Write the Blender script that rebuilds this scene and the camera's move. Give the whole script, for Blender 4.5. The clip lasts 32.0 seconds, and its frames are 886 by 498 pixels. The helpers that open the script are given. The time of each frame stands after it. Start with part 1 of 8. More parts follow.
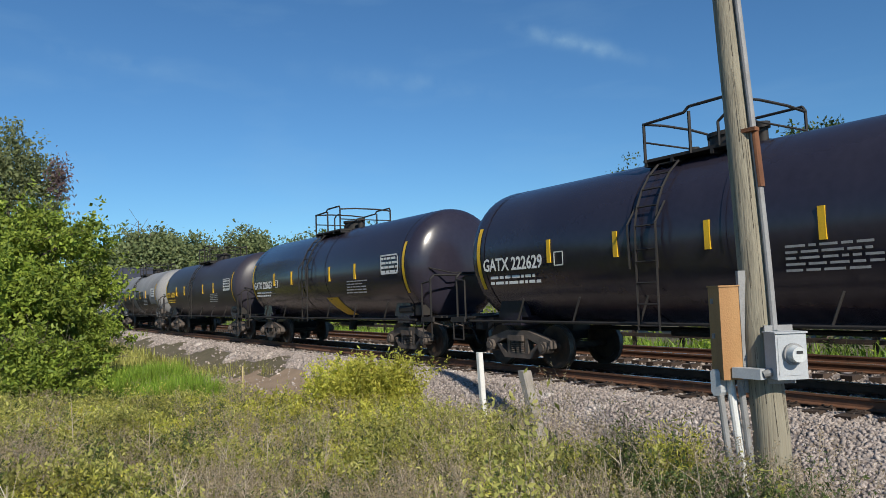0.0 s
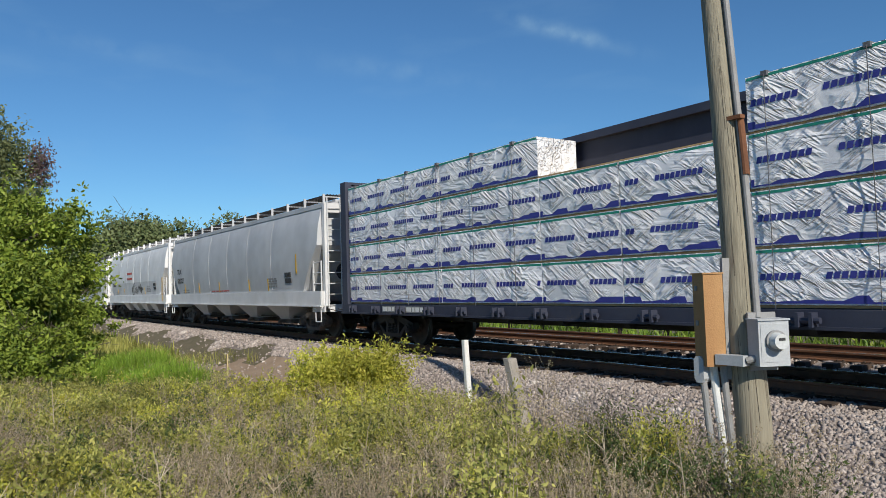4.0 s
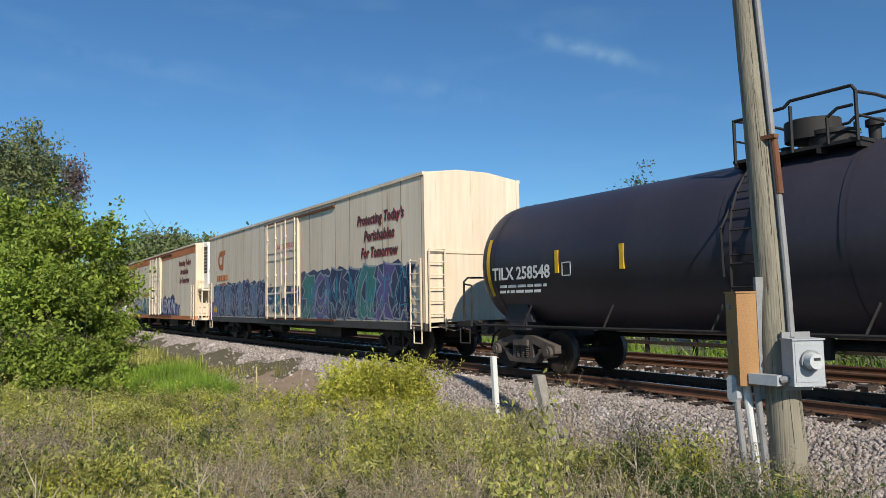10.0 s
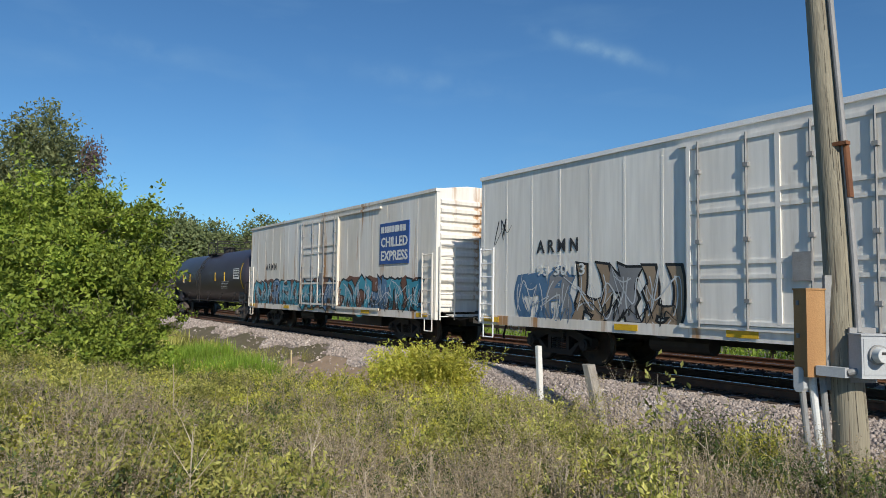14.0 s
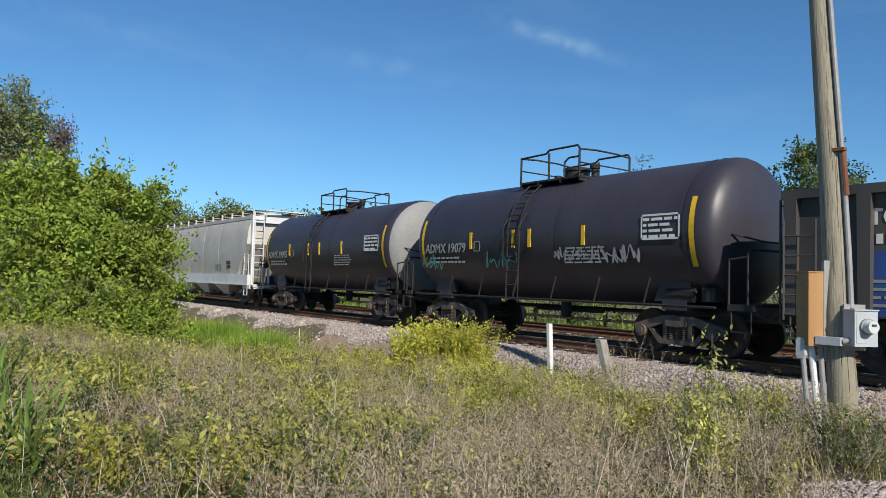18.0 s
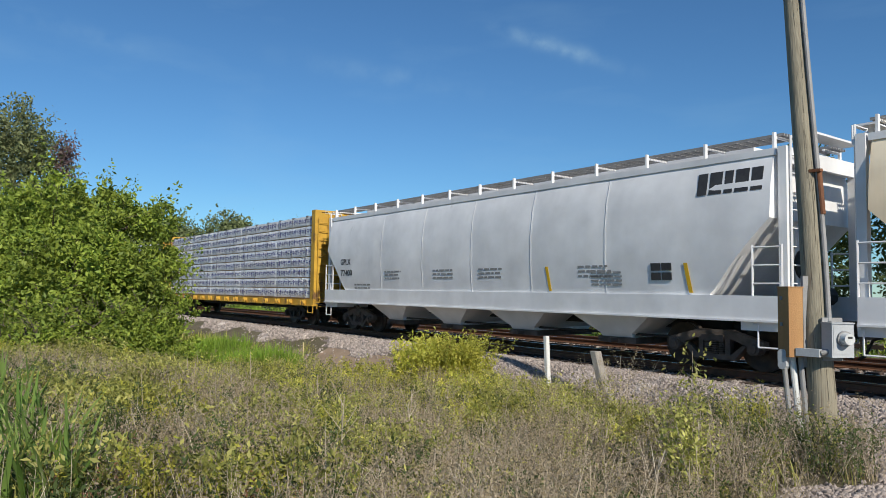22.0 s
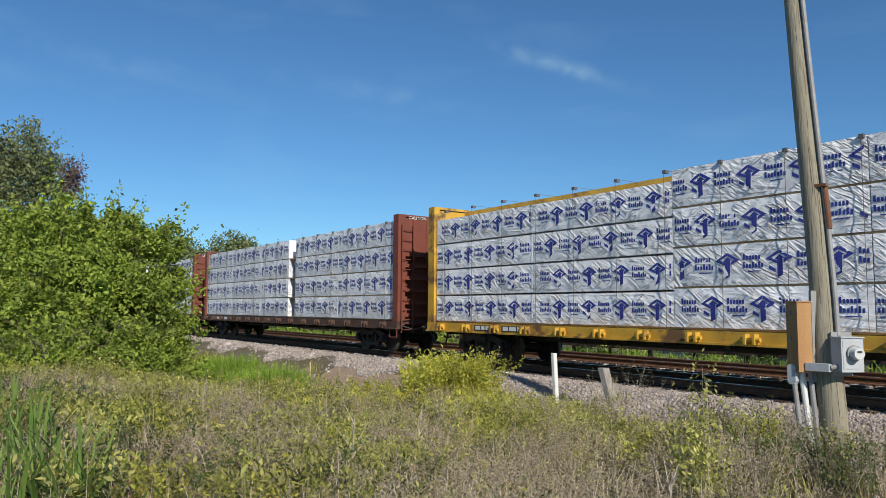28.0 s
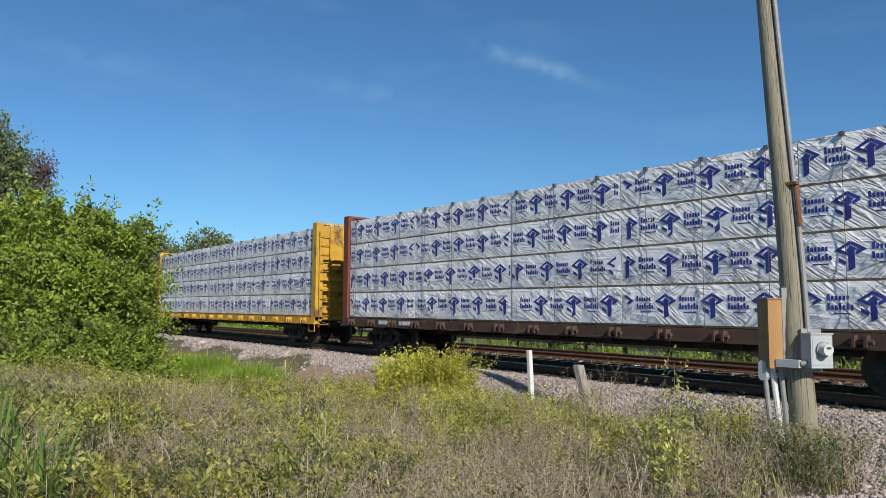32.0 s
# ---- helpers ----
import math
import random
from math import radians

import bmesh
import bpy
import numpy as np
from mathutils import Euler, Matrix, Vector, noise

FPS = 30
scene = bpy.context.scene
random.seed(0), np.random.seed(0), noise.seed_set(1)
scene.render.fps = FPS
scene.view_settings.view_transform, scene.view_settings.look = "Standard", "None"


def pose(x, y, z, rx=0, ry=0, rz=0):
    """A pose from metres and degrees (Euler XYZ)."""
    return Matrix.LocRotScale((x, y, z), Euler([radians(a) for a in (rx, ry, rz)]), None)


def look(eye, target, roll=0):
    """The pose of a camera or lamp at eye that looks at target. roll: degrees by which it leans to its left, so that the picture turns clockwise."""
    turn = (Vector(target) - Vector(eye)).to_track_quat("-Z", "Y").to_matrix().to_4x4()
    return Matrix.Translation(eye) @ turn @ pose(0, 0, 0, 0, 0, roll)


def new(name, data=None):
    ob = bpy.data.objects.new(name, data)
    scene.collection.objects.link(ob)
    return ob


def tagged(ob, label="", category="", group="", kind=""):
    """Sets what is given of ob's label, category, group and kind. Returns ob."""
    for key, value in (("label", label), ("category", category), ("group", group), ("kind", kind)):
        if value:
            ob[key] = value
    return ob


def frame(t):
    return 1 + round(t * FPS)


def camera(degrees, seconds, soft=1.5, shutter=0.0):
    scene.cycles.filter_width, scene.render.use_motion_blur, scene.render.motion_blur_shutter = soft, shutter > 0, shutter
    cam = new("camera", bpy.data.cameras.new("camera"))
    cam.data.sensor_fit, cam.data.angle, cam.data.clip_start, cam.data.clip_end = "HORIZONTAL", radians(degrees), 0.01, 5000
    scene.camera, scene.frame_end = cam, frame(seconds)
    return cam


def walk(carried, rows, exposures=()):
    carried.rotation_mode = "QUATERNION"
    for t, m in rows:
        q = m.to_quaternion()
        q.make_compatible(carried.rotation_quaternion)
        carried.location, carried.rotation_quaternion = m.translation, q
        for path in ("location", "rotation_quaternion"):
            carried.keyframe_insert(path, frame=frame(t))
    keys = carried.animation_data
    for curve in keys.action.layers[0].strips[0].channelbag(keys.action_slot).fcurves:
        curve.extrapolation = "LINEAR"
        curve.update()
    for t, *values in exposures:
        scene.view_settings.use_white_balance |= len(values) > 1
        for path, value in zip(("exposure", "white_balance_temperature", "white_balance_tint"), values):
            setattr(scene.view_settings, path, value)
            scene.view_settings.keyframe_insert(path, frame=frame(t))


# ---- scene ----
cam = camera(64.0, 32.0, soft=0.5)
PATH = [
    (0, (0.667, -11.120, 1.630), (-0.990, -10.009, 1.760), -2.01),
    (0.5, (0.673, -11.122, 1.601), (-0.983, -10.007, 1.726), -2.09),
    (1, (0.639, -11.126, 1.612), (-1.003, -9.988, 1.713), -2.21),
    (1.5, (0.598, -11.079, 1.612), (-1.032, -9.925, 1.709), -2.35),
    (2, (0.610, -11.077, 1.608), (-1.026, -9.932, 1.707), -2.27),
    (2.5, (0.622, -11.074, 1.604), (-1.012, -9.926, 1.701), -2.21),
    (4.5, (0.655, -11.097, 1.595), (-0.986, -9.957, 1.698), -1.64),
    (5, (0.658, -11.137, 1.570), (-0.983, -10.000, 1.680), -1.42),
    (5.5, (0.641, -11.133, 1.577), (-1.011, -10.012, 1.690), -0.89),
    (6, (0.655, -11.161, 1.590), (-1.007, -10.056, 1.710), -1.06),
    (6.5, (0.674, -11.182, 1.603), (-0.990, -10.079, 1.725), -1.26),
    (7, (0.683, -11.208, 1.621), (-0.981, -10.106, 1.750), -1.52),
    (7.5, (0.688, -11.214, 1.578), (-0.969, -10.101, 1.715), -1.25),
    (8, (0.687, -11.217, 1.576), (-0.971, -10.107, 1.710), -1.25),
    (8.5, (0.686, -11.221, 1.573), (-0.977, -10.119, 1.710), -1.17),
    (9, (0.692, -11.208, 1.606), (-0.974, -10.110, 1.739), -1.39),
    (9.5, (0.685, -11.219, 1.599), (-0.984, -10.126, 1.735), -1.27),
    (10, (0.684, -11.223, 1.588), (-0.990, -10.139, 1.735), -1.07),
    (10.5, (0.691, -11.229, 1.603), (-0.987, -10.151, 1.758), -1.46),
    (11, (0.693, -11.239, 1.597), (-0.980, -10.156, 1.755), -1.39),
    (11.5, (0.696, -11.250, 1.592), (-0.970, -10.155, 1.752), -1.01),
    (12, (0.696, -11.250, 1.592), (-0.975, -10.163, 1.751), -0.94),
    (12.5, (0.562, -11.450, 1.489), (-1.068, -10.306, 1.673), -0.50),
    (13, (0.458, -11.717, 1.520), (-1.185, -10.588, 1.693), -0.54),
    (13.5, (0.503, -12.057, 1.455), (-1.157, -10.953, 1.611), 0.07),
    (14, (0.530, -12.233, 1.508), (-1.145, -11.148, 1.637), 0.79),
    (14.5, (0.462, -12.436, 1.511), (-1.199, -11.330, 1.641), 0.04),
    (15, (0.381, -12.538, 1.560), (-1.267, -11.409, 1.644), -0.65),
    (15.5, (0.435, -12.827, 1.491), (-1.223, -11.710, 1.572), 0.26),
    (17.5, (0.637, -13.664, 1.368), (-0.962, -12.467, 1.469), 1.39),
    (18, (0.765, -13.892, 1.354), (-0.844, -12.709, 1.450), 1.58),
    (18.5, (0.883, -14.050, 1.402), (-0.747, -12.895, 1.499), 1.44),
    (19, (0.991, -14.141, 1.395), (-0.612, -12.948, 1.475), 1.21),
    (19.5, (1.075, -14.191, 1.443), (-0.513, -12.978, 1.520), 0.84),
    (20, (1.173, -14.199, 1.451), (-0.408, -12.977, 1.549), 1.15),
    (20.5, (1.195, -14.148, 1.486), (-0.387, -12.927, 1.574), 0.73),
    (21, (1.189, -14.123, 1.451), (-0.387, -12.896, 1.542), 0.91),
    (21.5, (1.189, -14.159, 1.475), (-0.402, -12.951, 1.577), 1.08),
    (22, (1.186, -14.183, 1.507), (-0.423, -13.001, 1.625), 0.80),
    (22.5, (1.199, -14.223, 1.484), (-0.414, -13.046, 1.607), 0.92),
    (23, (1.204, -14.207, 1.524), (-0.416, -13.041, 1.649), 0.43),
    (23.5, (1.204, -14.219, 1.512), (-0.418, -13.056, 1.638), 0.45),
    (24, (1.188, -14.207, 1.486), (-0.433, -13.043, 1.611), 0.46),
    (24.5, (1.196, -14.202, 1.530), (-0.431, -13.046, 1.656), 0.24),
    (25, (1.192, -14.216, 1.502), (-0.434, -13.059, 1.638), 0.48),
    (25.5, (1.206, -14.225, 1.490), (-0.415, -13.063, 1.641), 0.50),
    (27.5, (1.212, -14.243, 1.526), (-0.400, -13.070, 1.692), 0.28),
    (28, (1.197, -14.243, 1.491), (-0.417, -13.074, 1.661), 0.35),
    (28.5, (1.193, -14.242, 1.494), (-0.417, -13.067, 1.670), 0.39),
    (29, (1.193, -14.244, 1.470), (-0.413, -13.066, 1.653), 0.68),
    (29.5, (1.190, -14.215, 1.506), (-0.410, -13.028, 1.686), 0.60),
    (30, (1.191, -14.193, 1.520), (-0.403, -12.997, 1.691), 0.43),
    (30.5, (1.179, -14.194, 1.490), (-0.403, -12.981, 1.654), 0.50),
    (31, (1.171, -14.177, 1.486), (-0.410, -12.962, 1.648), 0.48),
    (31.5, (1.172, -14.165, 1.466), (-0.404, -12.946, 1.636), 0.35),
    (32, (1.185, -14.175, 1.484), (-0.392, -12.956, 1.648), 0.29),
]
walk(cam, [(t, look(eye, target, roll)) for t, eye, target, roll in PATH], exposures=[(0, -0.03), (5, -0.1), (6, -0.12), (9, -0.1), (11, 0.06), (13, 0.0), (14, -0.06), (18, 0.12), (20, 0.1), (22, -0.05), (24, -0.06), (28, 0.0), (32, 0.0)])

# ---- light ----
SUN_AZ = Vector((0.968, -0.251))          # towards the sun, in plan
SUN_EL = radians(34)
world = bpy.data.worlds.new("sky")
scene.world = world
world.use_nodes = True
wn, wl = world.node_tree.nodes, world.node_tree.links
wbg = wn["Background"]
sky = wn.new("ShaderNodeTexSky")
sky.sky_type, sky.sun_disc = "NISHITA", False
sky.sun_elevation, sky.sun_rotation = SUN_EL, math.atan2(SUN_AZ.x, SUN_AZ.y)
sky.air_density, sky.dust_density, sky.ozone_density = 1.0, 0.0, 6.0
wco = wn.new("ShaderNodeTexCoord")
wmap = wn.new("ShaderNodeMapping")
wmap.inputs["Rotation"].default_value = (0, 0, radians(28))
wmap.inputs["Scale"].default_value = (0.9, 4.2, 14.0)
wnoise = wn.new("ShaderNodeTexNoise")
wnoise.inputs["Scale"].default_value, wnoise.inputs["Detail"].default_value = 1.6, 7
wramp = wn.new("ShaderNodeValToRGB")
wramp.color_ramp.elements[0].position, wramp.color_ramp.elements[1].position = 0.53, 0.95
wramp.color_ramp.elements[1].color = (0.16, 0.16, 0.16, 1)
wmix = wn.new("ShaderNodeMixRGB")
wmix.inputs[2].default_value = (5.2, 6.0, 7.2, 1)
wl.new(wco.outputs["Generated"], wmap.inputs["Vector"])
wl.new(wmap.outputs[0], wnoise.inputs["Vector"])
wl.new(wnoise.outputs["Fac"], wramp.inputs[0])
wl.new(wramp.outputs[0], wmix.inputs[0])
wl.new(sky.outputs[0], wmix.inputs[1])
# three thin wisps of high cloud, each a long soft streak broken up by noise
wisp = wmix.outputs[0]
for a, b, across, strength in (((-0.705, 0.617, 0.350), (-0.620, 0.722, 0.306), 0.0095, 0.42), ((-0.870, 0.385, 0.308), (-0.755, 0.595, 0.277), 0.013, 0.13), ((-0.950, 0.06, 0.318), (-0.925, 0.235, 0.292), 0.011, 0.12)):
    a, b = Vector(a).normalized(), Vector(b).normalized()
    mid, run = (a + b).normalized(), (b - a)
    off = mid.cross(run).normalized()
    fall = None
    for axis, size in ((run.normalized(), run.length * 0.5), (off, across)):
        dot = wn.new("ShaderNodeVectorMath")
        dot.operation, dot.inputs[1].default_value = "DOT_PRODUCT", axis
        wl.new(wco.outputs["Generated"], dot.inputs[0])
        mr = wn.new("ShaderNodeMath")
        mr.operation, mr.inputs[1].default_value = "SUBTRACT", mid.dot(axis)
        wl.new(dot.outputs["Value"], mr.inputs[0])
        dv = wn.new("ShaderNodeMath")
        dv.operation, dv.inputs[1].default_value = "DIVIDE", size
        wl.new(mr.outputs[0], dv.inputs[0])
        sq = wn.new("ShaderNodeMath")
        sq.operation, sq.inputs[1].default_value = "POWER", 2.0
        wl.new(dv.outputs[0], sq.inputs[0])
        if fall is None:
            fall = sq.outputs[0]
        else:
            ad = wn.new("ShaderNodeMath")
            ad.operation = "ADD"
            wl.new(fall, ad.inputs[0])
            wl.new(sq.outputs[0], ad.inputs[1])
            fall = ad.outputs[0]
    ex = wn.new("ShaderNodeMath")
    ex.operation, ex.inputs[0].default_value = "POWER", math.exp(-1)
    wl.new(fall, ex.inputs[1])
    front = wn.new("ShaderNodeVectorMath")
    front.operation, front.inputs[1].default_value = "DOT_PRODUCT", mid
    wl.new(wco.outputs["Generated"], front.inputs[0])
    side = wn.new("ShaderNodeMapRange")
    side.inputs["From Min"].default_value, side.inputs["From Max"].default_value = 0.5, 0.8
    side.inputs["To Max"].default_value = strength
    wl.new(front.outputs["Value"], side.inputs["Value"])
    rag = wn.new("ShaderNodeTexNoise")
    rag.inputs["Scale"].default_value, rag.inputs["Detail"].default_value = 26.0, 6
    wl.new(wco.outputs["Generated"], rag.inputs["Vector"])
    rr = wn.new("ShaderNodeMapRange")
    rr.inputs["From Min"].default_value, rr.inputs["From Max"].default_value = 0.36, 0.68
    wl.new(rag.outputs["Fac"], rr.inputs["Value"])
    m1 = wn.new("ShaderNodeMath")
    m1.operation = "MULTIPLY"
    wl.new(ex.outputs[0], m1.inputs[0])
    wl.new(side.outputs[0], m1.inputs[1])
    m2 = wn.new("ShaderNodeMath")
    m2.operation = "MULTIPLY"
    wl.new(m1.outputs[0], m2.inputs[0])
    wl.new(rr.outputs[0], m2.inputs[1])
    lay = wn.new("ShaderNodeMixRGB")
    lay.inputs[2].default_value = (6.2, 6.6, 7.2, 1)
    wl.new(m2.outputs[0], lay.inputs[0])
    wl.new(wisp, lay.inputs[1])
    wisp = lay.outputs[0]
wtint = wn.new("ShaderNodeMixRGB")
wtint.blend_type = "MULTIPLY"
wtint.inputs[0].default_value, wtint.inputs[2].default_value = 1.0, (0.69, 0.975, 1.09, 1)
wl.new(wisp, wtint.inputs[1])
wl.new(wtint.outputs[0], wbg.inputs["Color"])
wbg.inputs["Strength"].default_value = 0.096
sun_data = bpy.data.lights.new("sun", "SUN")
sun_data.energy, sun_data.angle, sun_data.color = 5.0, radians(0.55), (1.0, 0.93, 0.80)
sun = new("sun", sun_data)
sun_to = Vector((SUN_AZ.x * math.cos(SUN_EL), SUN_AZ.y * math.cos(SUN_EL), math.sin(SUN_EL)))
sun.matrix_world = look(sun_to * 60, (0, 0, 0))


# ---- materials ----
def rgba(c):
    return (c[0], c[1], c[2], 1)


def surf(name, c1, c2=None, scale=2.0, c3=None, thr=0.62, rough=0.6, metal=0.0, bump=0.15, bscale=60.0,
         streak=False, patch=1.2, vary=0.0, spec=0.4, island=False, grain=0.16):
    """Two tones mixed at a large and a fine scale, patches of a third tone, fine relief."""
    m = bpy.data.materials.new(name)
    m.use_nodes = True
    n, l = m.node_tree.nodes, m.node_tree.links
    b = n["Principled BSDF"]
    b.inputs["Roughness"].default_value, b.inputs["Metallic"].default_value = rough, metal
    b.inputs["Specular IOR Level"].default_value = spec
    co = n.new("ShaderNodeTexCoord")
    mp = n.new("ShaderNodeMapping")
    mp.inputs["Scale"].default_value = (1, 1, grain) if streak else (1, 1, 1)
    l.new(co.outputs["Object"], mp.inputs["Vector"])
    na = n.new("ShaderNodeTexNoise")
    na.inputs["Scale"].default_value, na.inputs["Detail"].default_value = scale, 6
    l.new(mp.outputs[0], na.inputs["Vector"])
    r = n.new("ShaderNodeValToRGB")
    r.color_ramp.elements[0].position, r.color_ramp.elements[1].position = 0.34, 0.68
    r.color_ramp.elements[0].color = rgba(c1)
    r.color_ramp.elements[1].color = rgba(c2 or [v * 0.8 for v in c1])
    l.new(na.outputs["Fac"], r.inputs[0])
    out = r.outputs[0]
    if c3:
        nb = n.new("ShaderNodeTexNoise")
        nb.inputs["Scale"].default_value, nb.inputs["Detail"].default_value = patch, 9
        nb.inputs["Roughness"].default_value = 0.65
        l.new(mp.outputs[0], nb.inputs["Vector"])
        rb = n.new("ShaderNodeValToRGB")
        rb.color_ramp.elements[0].position, rb.color_ramp.elements[1].position = thr, thr + 0.09
        l.new(nb.outputs["Fac"], rb.inputs[0])
        mx = n.new("ShaderNodeMixRGB")
        l.new(rb.outputs[0], mx.inputs[0])
        l.new(out, mx.inputs[1])
        mx.inputs[2].default_value = rgba(c3)
        out = mx.outputs[0]
    nf = n.new("ShaderNodeTexNoise")
    nf.inputs["Scale"].default_value, nf.inputs["Detail"].default_value = bscale, 4
    l.new(mp.outputs[0] if grain < 0.1 or grain > 2 else co.outputs["Object"], nf.inputs["Vector"])
    hs = n.new("ShaderNodeHueSaturation")
    mm = n.new("ShaderNodeMapRange")
    mm.inputs["To Min"].default_value, mm.inputs["To Max"].default_value = 0.8, 1.2
    l.new(nf.outputs["Fac"], mm.inputs["Value"])
    if vary:
        src = n.new("ShaderNodeNewGeometry").outputs["Random Per Island"] if island else n.new("ShaderNodeObjectInfo").outputs["Random"]
        mv = n.new("ShaderNodeMapRange")
        mv.inputs["To Min"].default_value, mv.inputs["To Max"].default_value = 1 - vary, 1 + vary
        l.new(src, mv.inputs["Value"])
        mu = n.new("ShaderNodeMath")
        mu.operation = "MULTIPLY"
        l.new(mm.outputs[0], mu.inputs[0])
        l.new(mv.outputs[0], mu.inputs[1])
        l.new(mu.outputs[0], hs.inputs["Value"])
    else:
        l.new(mm.outputs[0], hs.inputs["Value"])
    l.new(out, hs.inputs["Color"])
    l.new(hs.outputs[0], b.inputs["Base Color"])
    if bump:
        bp = n.new("ShaderNodeBump")
        bp.inputs["Strength"].default_value, bp.inputs["Distance"].default_value = bump, 0.02
        l.new(nf.outputs["Fac"], bp.inputs["Height"])
        l.new(bp.outputs[0], b.inputs["Normal"])
    return m


def leafy(name, c1, c2, vary=0.35, trans=0.35):
    """Thin leaves: a diffuse face with some light through it, each leaf its own tone."""
    m = bpy.data.materials.new(name)
    m.use_nodes = True
    n, l = m.node_tree.nodes, m.node_tree.links
    b = n["Principled BSDF"]
    b.inputs["Roughness"].default_value, b.inputs["Specular IOR Level"].default_value = 0.55, 0.3
    g = n.new("ShaderNodeNewGeometry")
    r = n.new("ShaderNodeValToRGB")
    r.color_ramp.elements[0].color, r.color_ramp.elements[1].color = rgba(c1), rgba(c2)
    l.new(g.outputs["Random Per Island"], r.inputs[0])
    co = n.new("ShaderNodeTexCoord")
    na = n.new("ShaderNodeTexNoise")
    na.inputs["Scale"].default_value, na.inputs["Detail"].default_value = 0.9, 3
    l.new(co.outputs["Object"], na.inputs["Vector"])
    mr = n.new("ShaderNodeMapRange")
    mr.inputs["From Min"].default_value, mr.inputs["From Max"].default_value = 0.3, 0.7
    mr.inputs["To Min"].default_value, mr.inputs["To Max"].default_value = 1 - vary, 1 + vary
    l.new(na.outputs["Fac"], mr.inputs["Value"])
    hs = n.new("ShaderNodeHueSaturation")
    l.new(r.outputs[0], hs.inputs["Color"])
    l.new(mr.outputs[0], hs.inputs["Value"])
    l.new(hs.outputs[0], b.inputs["Base Color"])
    t = n.new("ShaderNodeBsdfTranslucent")
    l.new(hs.outputs[0], t.inputs["Color"])
    mx = n.new("ShaderNodeMixShader")
    mx.inputs[0].default_value = trans
    l.new(b.outputs[0], mx.inputs[1])
    l.new(t.outputs[0], mx.inputs[2])
    l.new(mx.outputs[0], n["Material Output"].inputs["Surface"])
    return m


def wrapping(name):
    """White film pulled tight over lumber: sharp slanting creases in patches, fine crinkles, a soft sheen."""
    m = surf(name, (0.88, 0.88, 0.90), (0.80, 0.80, 0.83), 2.4, (0.62, 0.61, 0.60), 0.66, rough=0.3, bump=0.0, vary=0.06, patch=2.0)
    n, l = m.node_tree.nodes, m.node_tree.links
    co = n.new("ShaderNodeTexCoord")
    total = None
    for turn, scale, stretch, lo, hi, amount in ((38, 2.6, 7.0, 0.40, 0.60, 1.0), (-33, 2.2, 8.0, 0.42, 0.62, 0.9), (4, 1.6, 9.0, 0.38, 0.70, 0.55)):
        mp = n.new("ShaderNodeMapping")
        mp.vector_type = "TEXTURE"
        mp.inputs["Rotation"].default_value = (0, radians(turn), 0)
        mp.inputs["Scale"].default_value = (stretch, 1, 1)
        ti = n.new("ShaderNodeTexNoise")
        ti.inputs["Scale"].default_value, ti.inputs["Detail"].default_value = scale * 3, 3
        ti.inputs["Distortion"].default_value = 0.6
        ob = n.new("ShaderNodeObjectInfo")
        ad = n.new("ShaderNodeVectorMath")
        ad.operation = "ADD"
        sc = n.new("ShaderNodeMath")
        sc.operation, sc.inputs[1].default_value = "MULTIPLY", 37.0
        l.new(ob.outputs["Random"], sc.inputs[0])
        l.new(co.outputs["Object"], ad.inputs[0])
        l.new(sc.outputs[0], ad.inputs[1])
        l.new(ad.outputs[0], mp.inputs["Vector"])
        l.new(mp.outputs[0], ti.inputs["Vector"])
        # creases: ridges where the noise crosses its middle
        su = n.new("ShaderNodeMath")
        su.operation, su.inputs[1].default_value = "SUBTRACT", 0.5
        ab = n.new("ShaderNodeMath")
        ab.operation = "ABSOLUTE"
        mr = n.new("ShaderNodeMapRange")
        mr.inputs["From Min"].default_value, mr.inputs["From Max"].default_value = 0.0, 0.11
        mr.inputs["To Min"].default_value, mr.inputs["To Max"].default_value = 1.0, 0.0
        l.new(ti.outputs["Fac"], su.inputs[0])
        l.new(su.outputs[0], ab.inputs[0])
        l.new(ab.outputs[0], mr.inputs["Value"])
        big = n.new("ShaderNodeTexNoise")
        big.inputs["Scale"].default_value, big.inputs["Detail"].default_value = 1.1 + 0.3 * scale, 2
        l.new(ad.outputs[0], big.inputs["Vector"])
        where = n.new("ShaderNodeMapRange")
        where.inputs["From Min"].default_value, where.inputs["From Max"].default_value = lo, hi
        where.inputs["To Max"].default_value = amount
        l.new(big.outputs["Fac"], where.inputs["Value"])
        mu = n.new("ShaderNodeMath")
        mu.operation = "MULTIPLY"
        l.new(mr.outputs[0], mu.inputs[0])
        l.new(where.outputs[0], mu.inputs[1])
        if total is None:
            total = mu.outputs[0]
        else:
            su2 = n.new("ShaderNodeMath")
            su2.operation = "ADD"
            l.new(total, su2.inputs[0])
            l.new(mu.outputs[0], su2.inputs[1])
            total = su2.outputs[0]
    bp = n.new("ShaderNodeBump")
    bp.inputs["Strength"].default_value, bp.inputs["Distance"].default_value = 1.0, 0.036
    l.new(total, bp.inputs["Height"])
    l.new(bp.outputs[0], n["Principled BSDF"].inputs["Normal"])
    return m


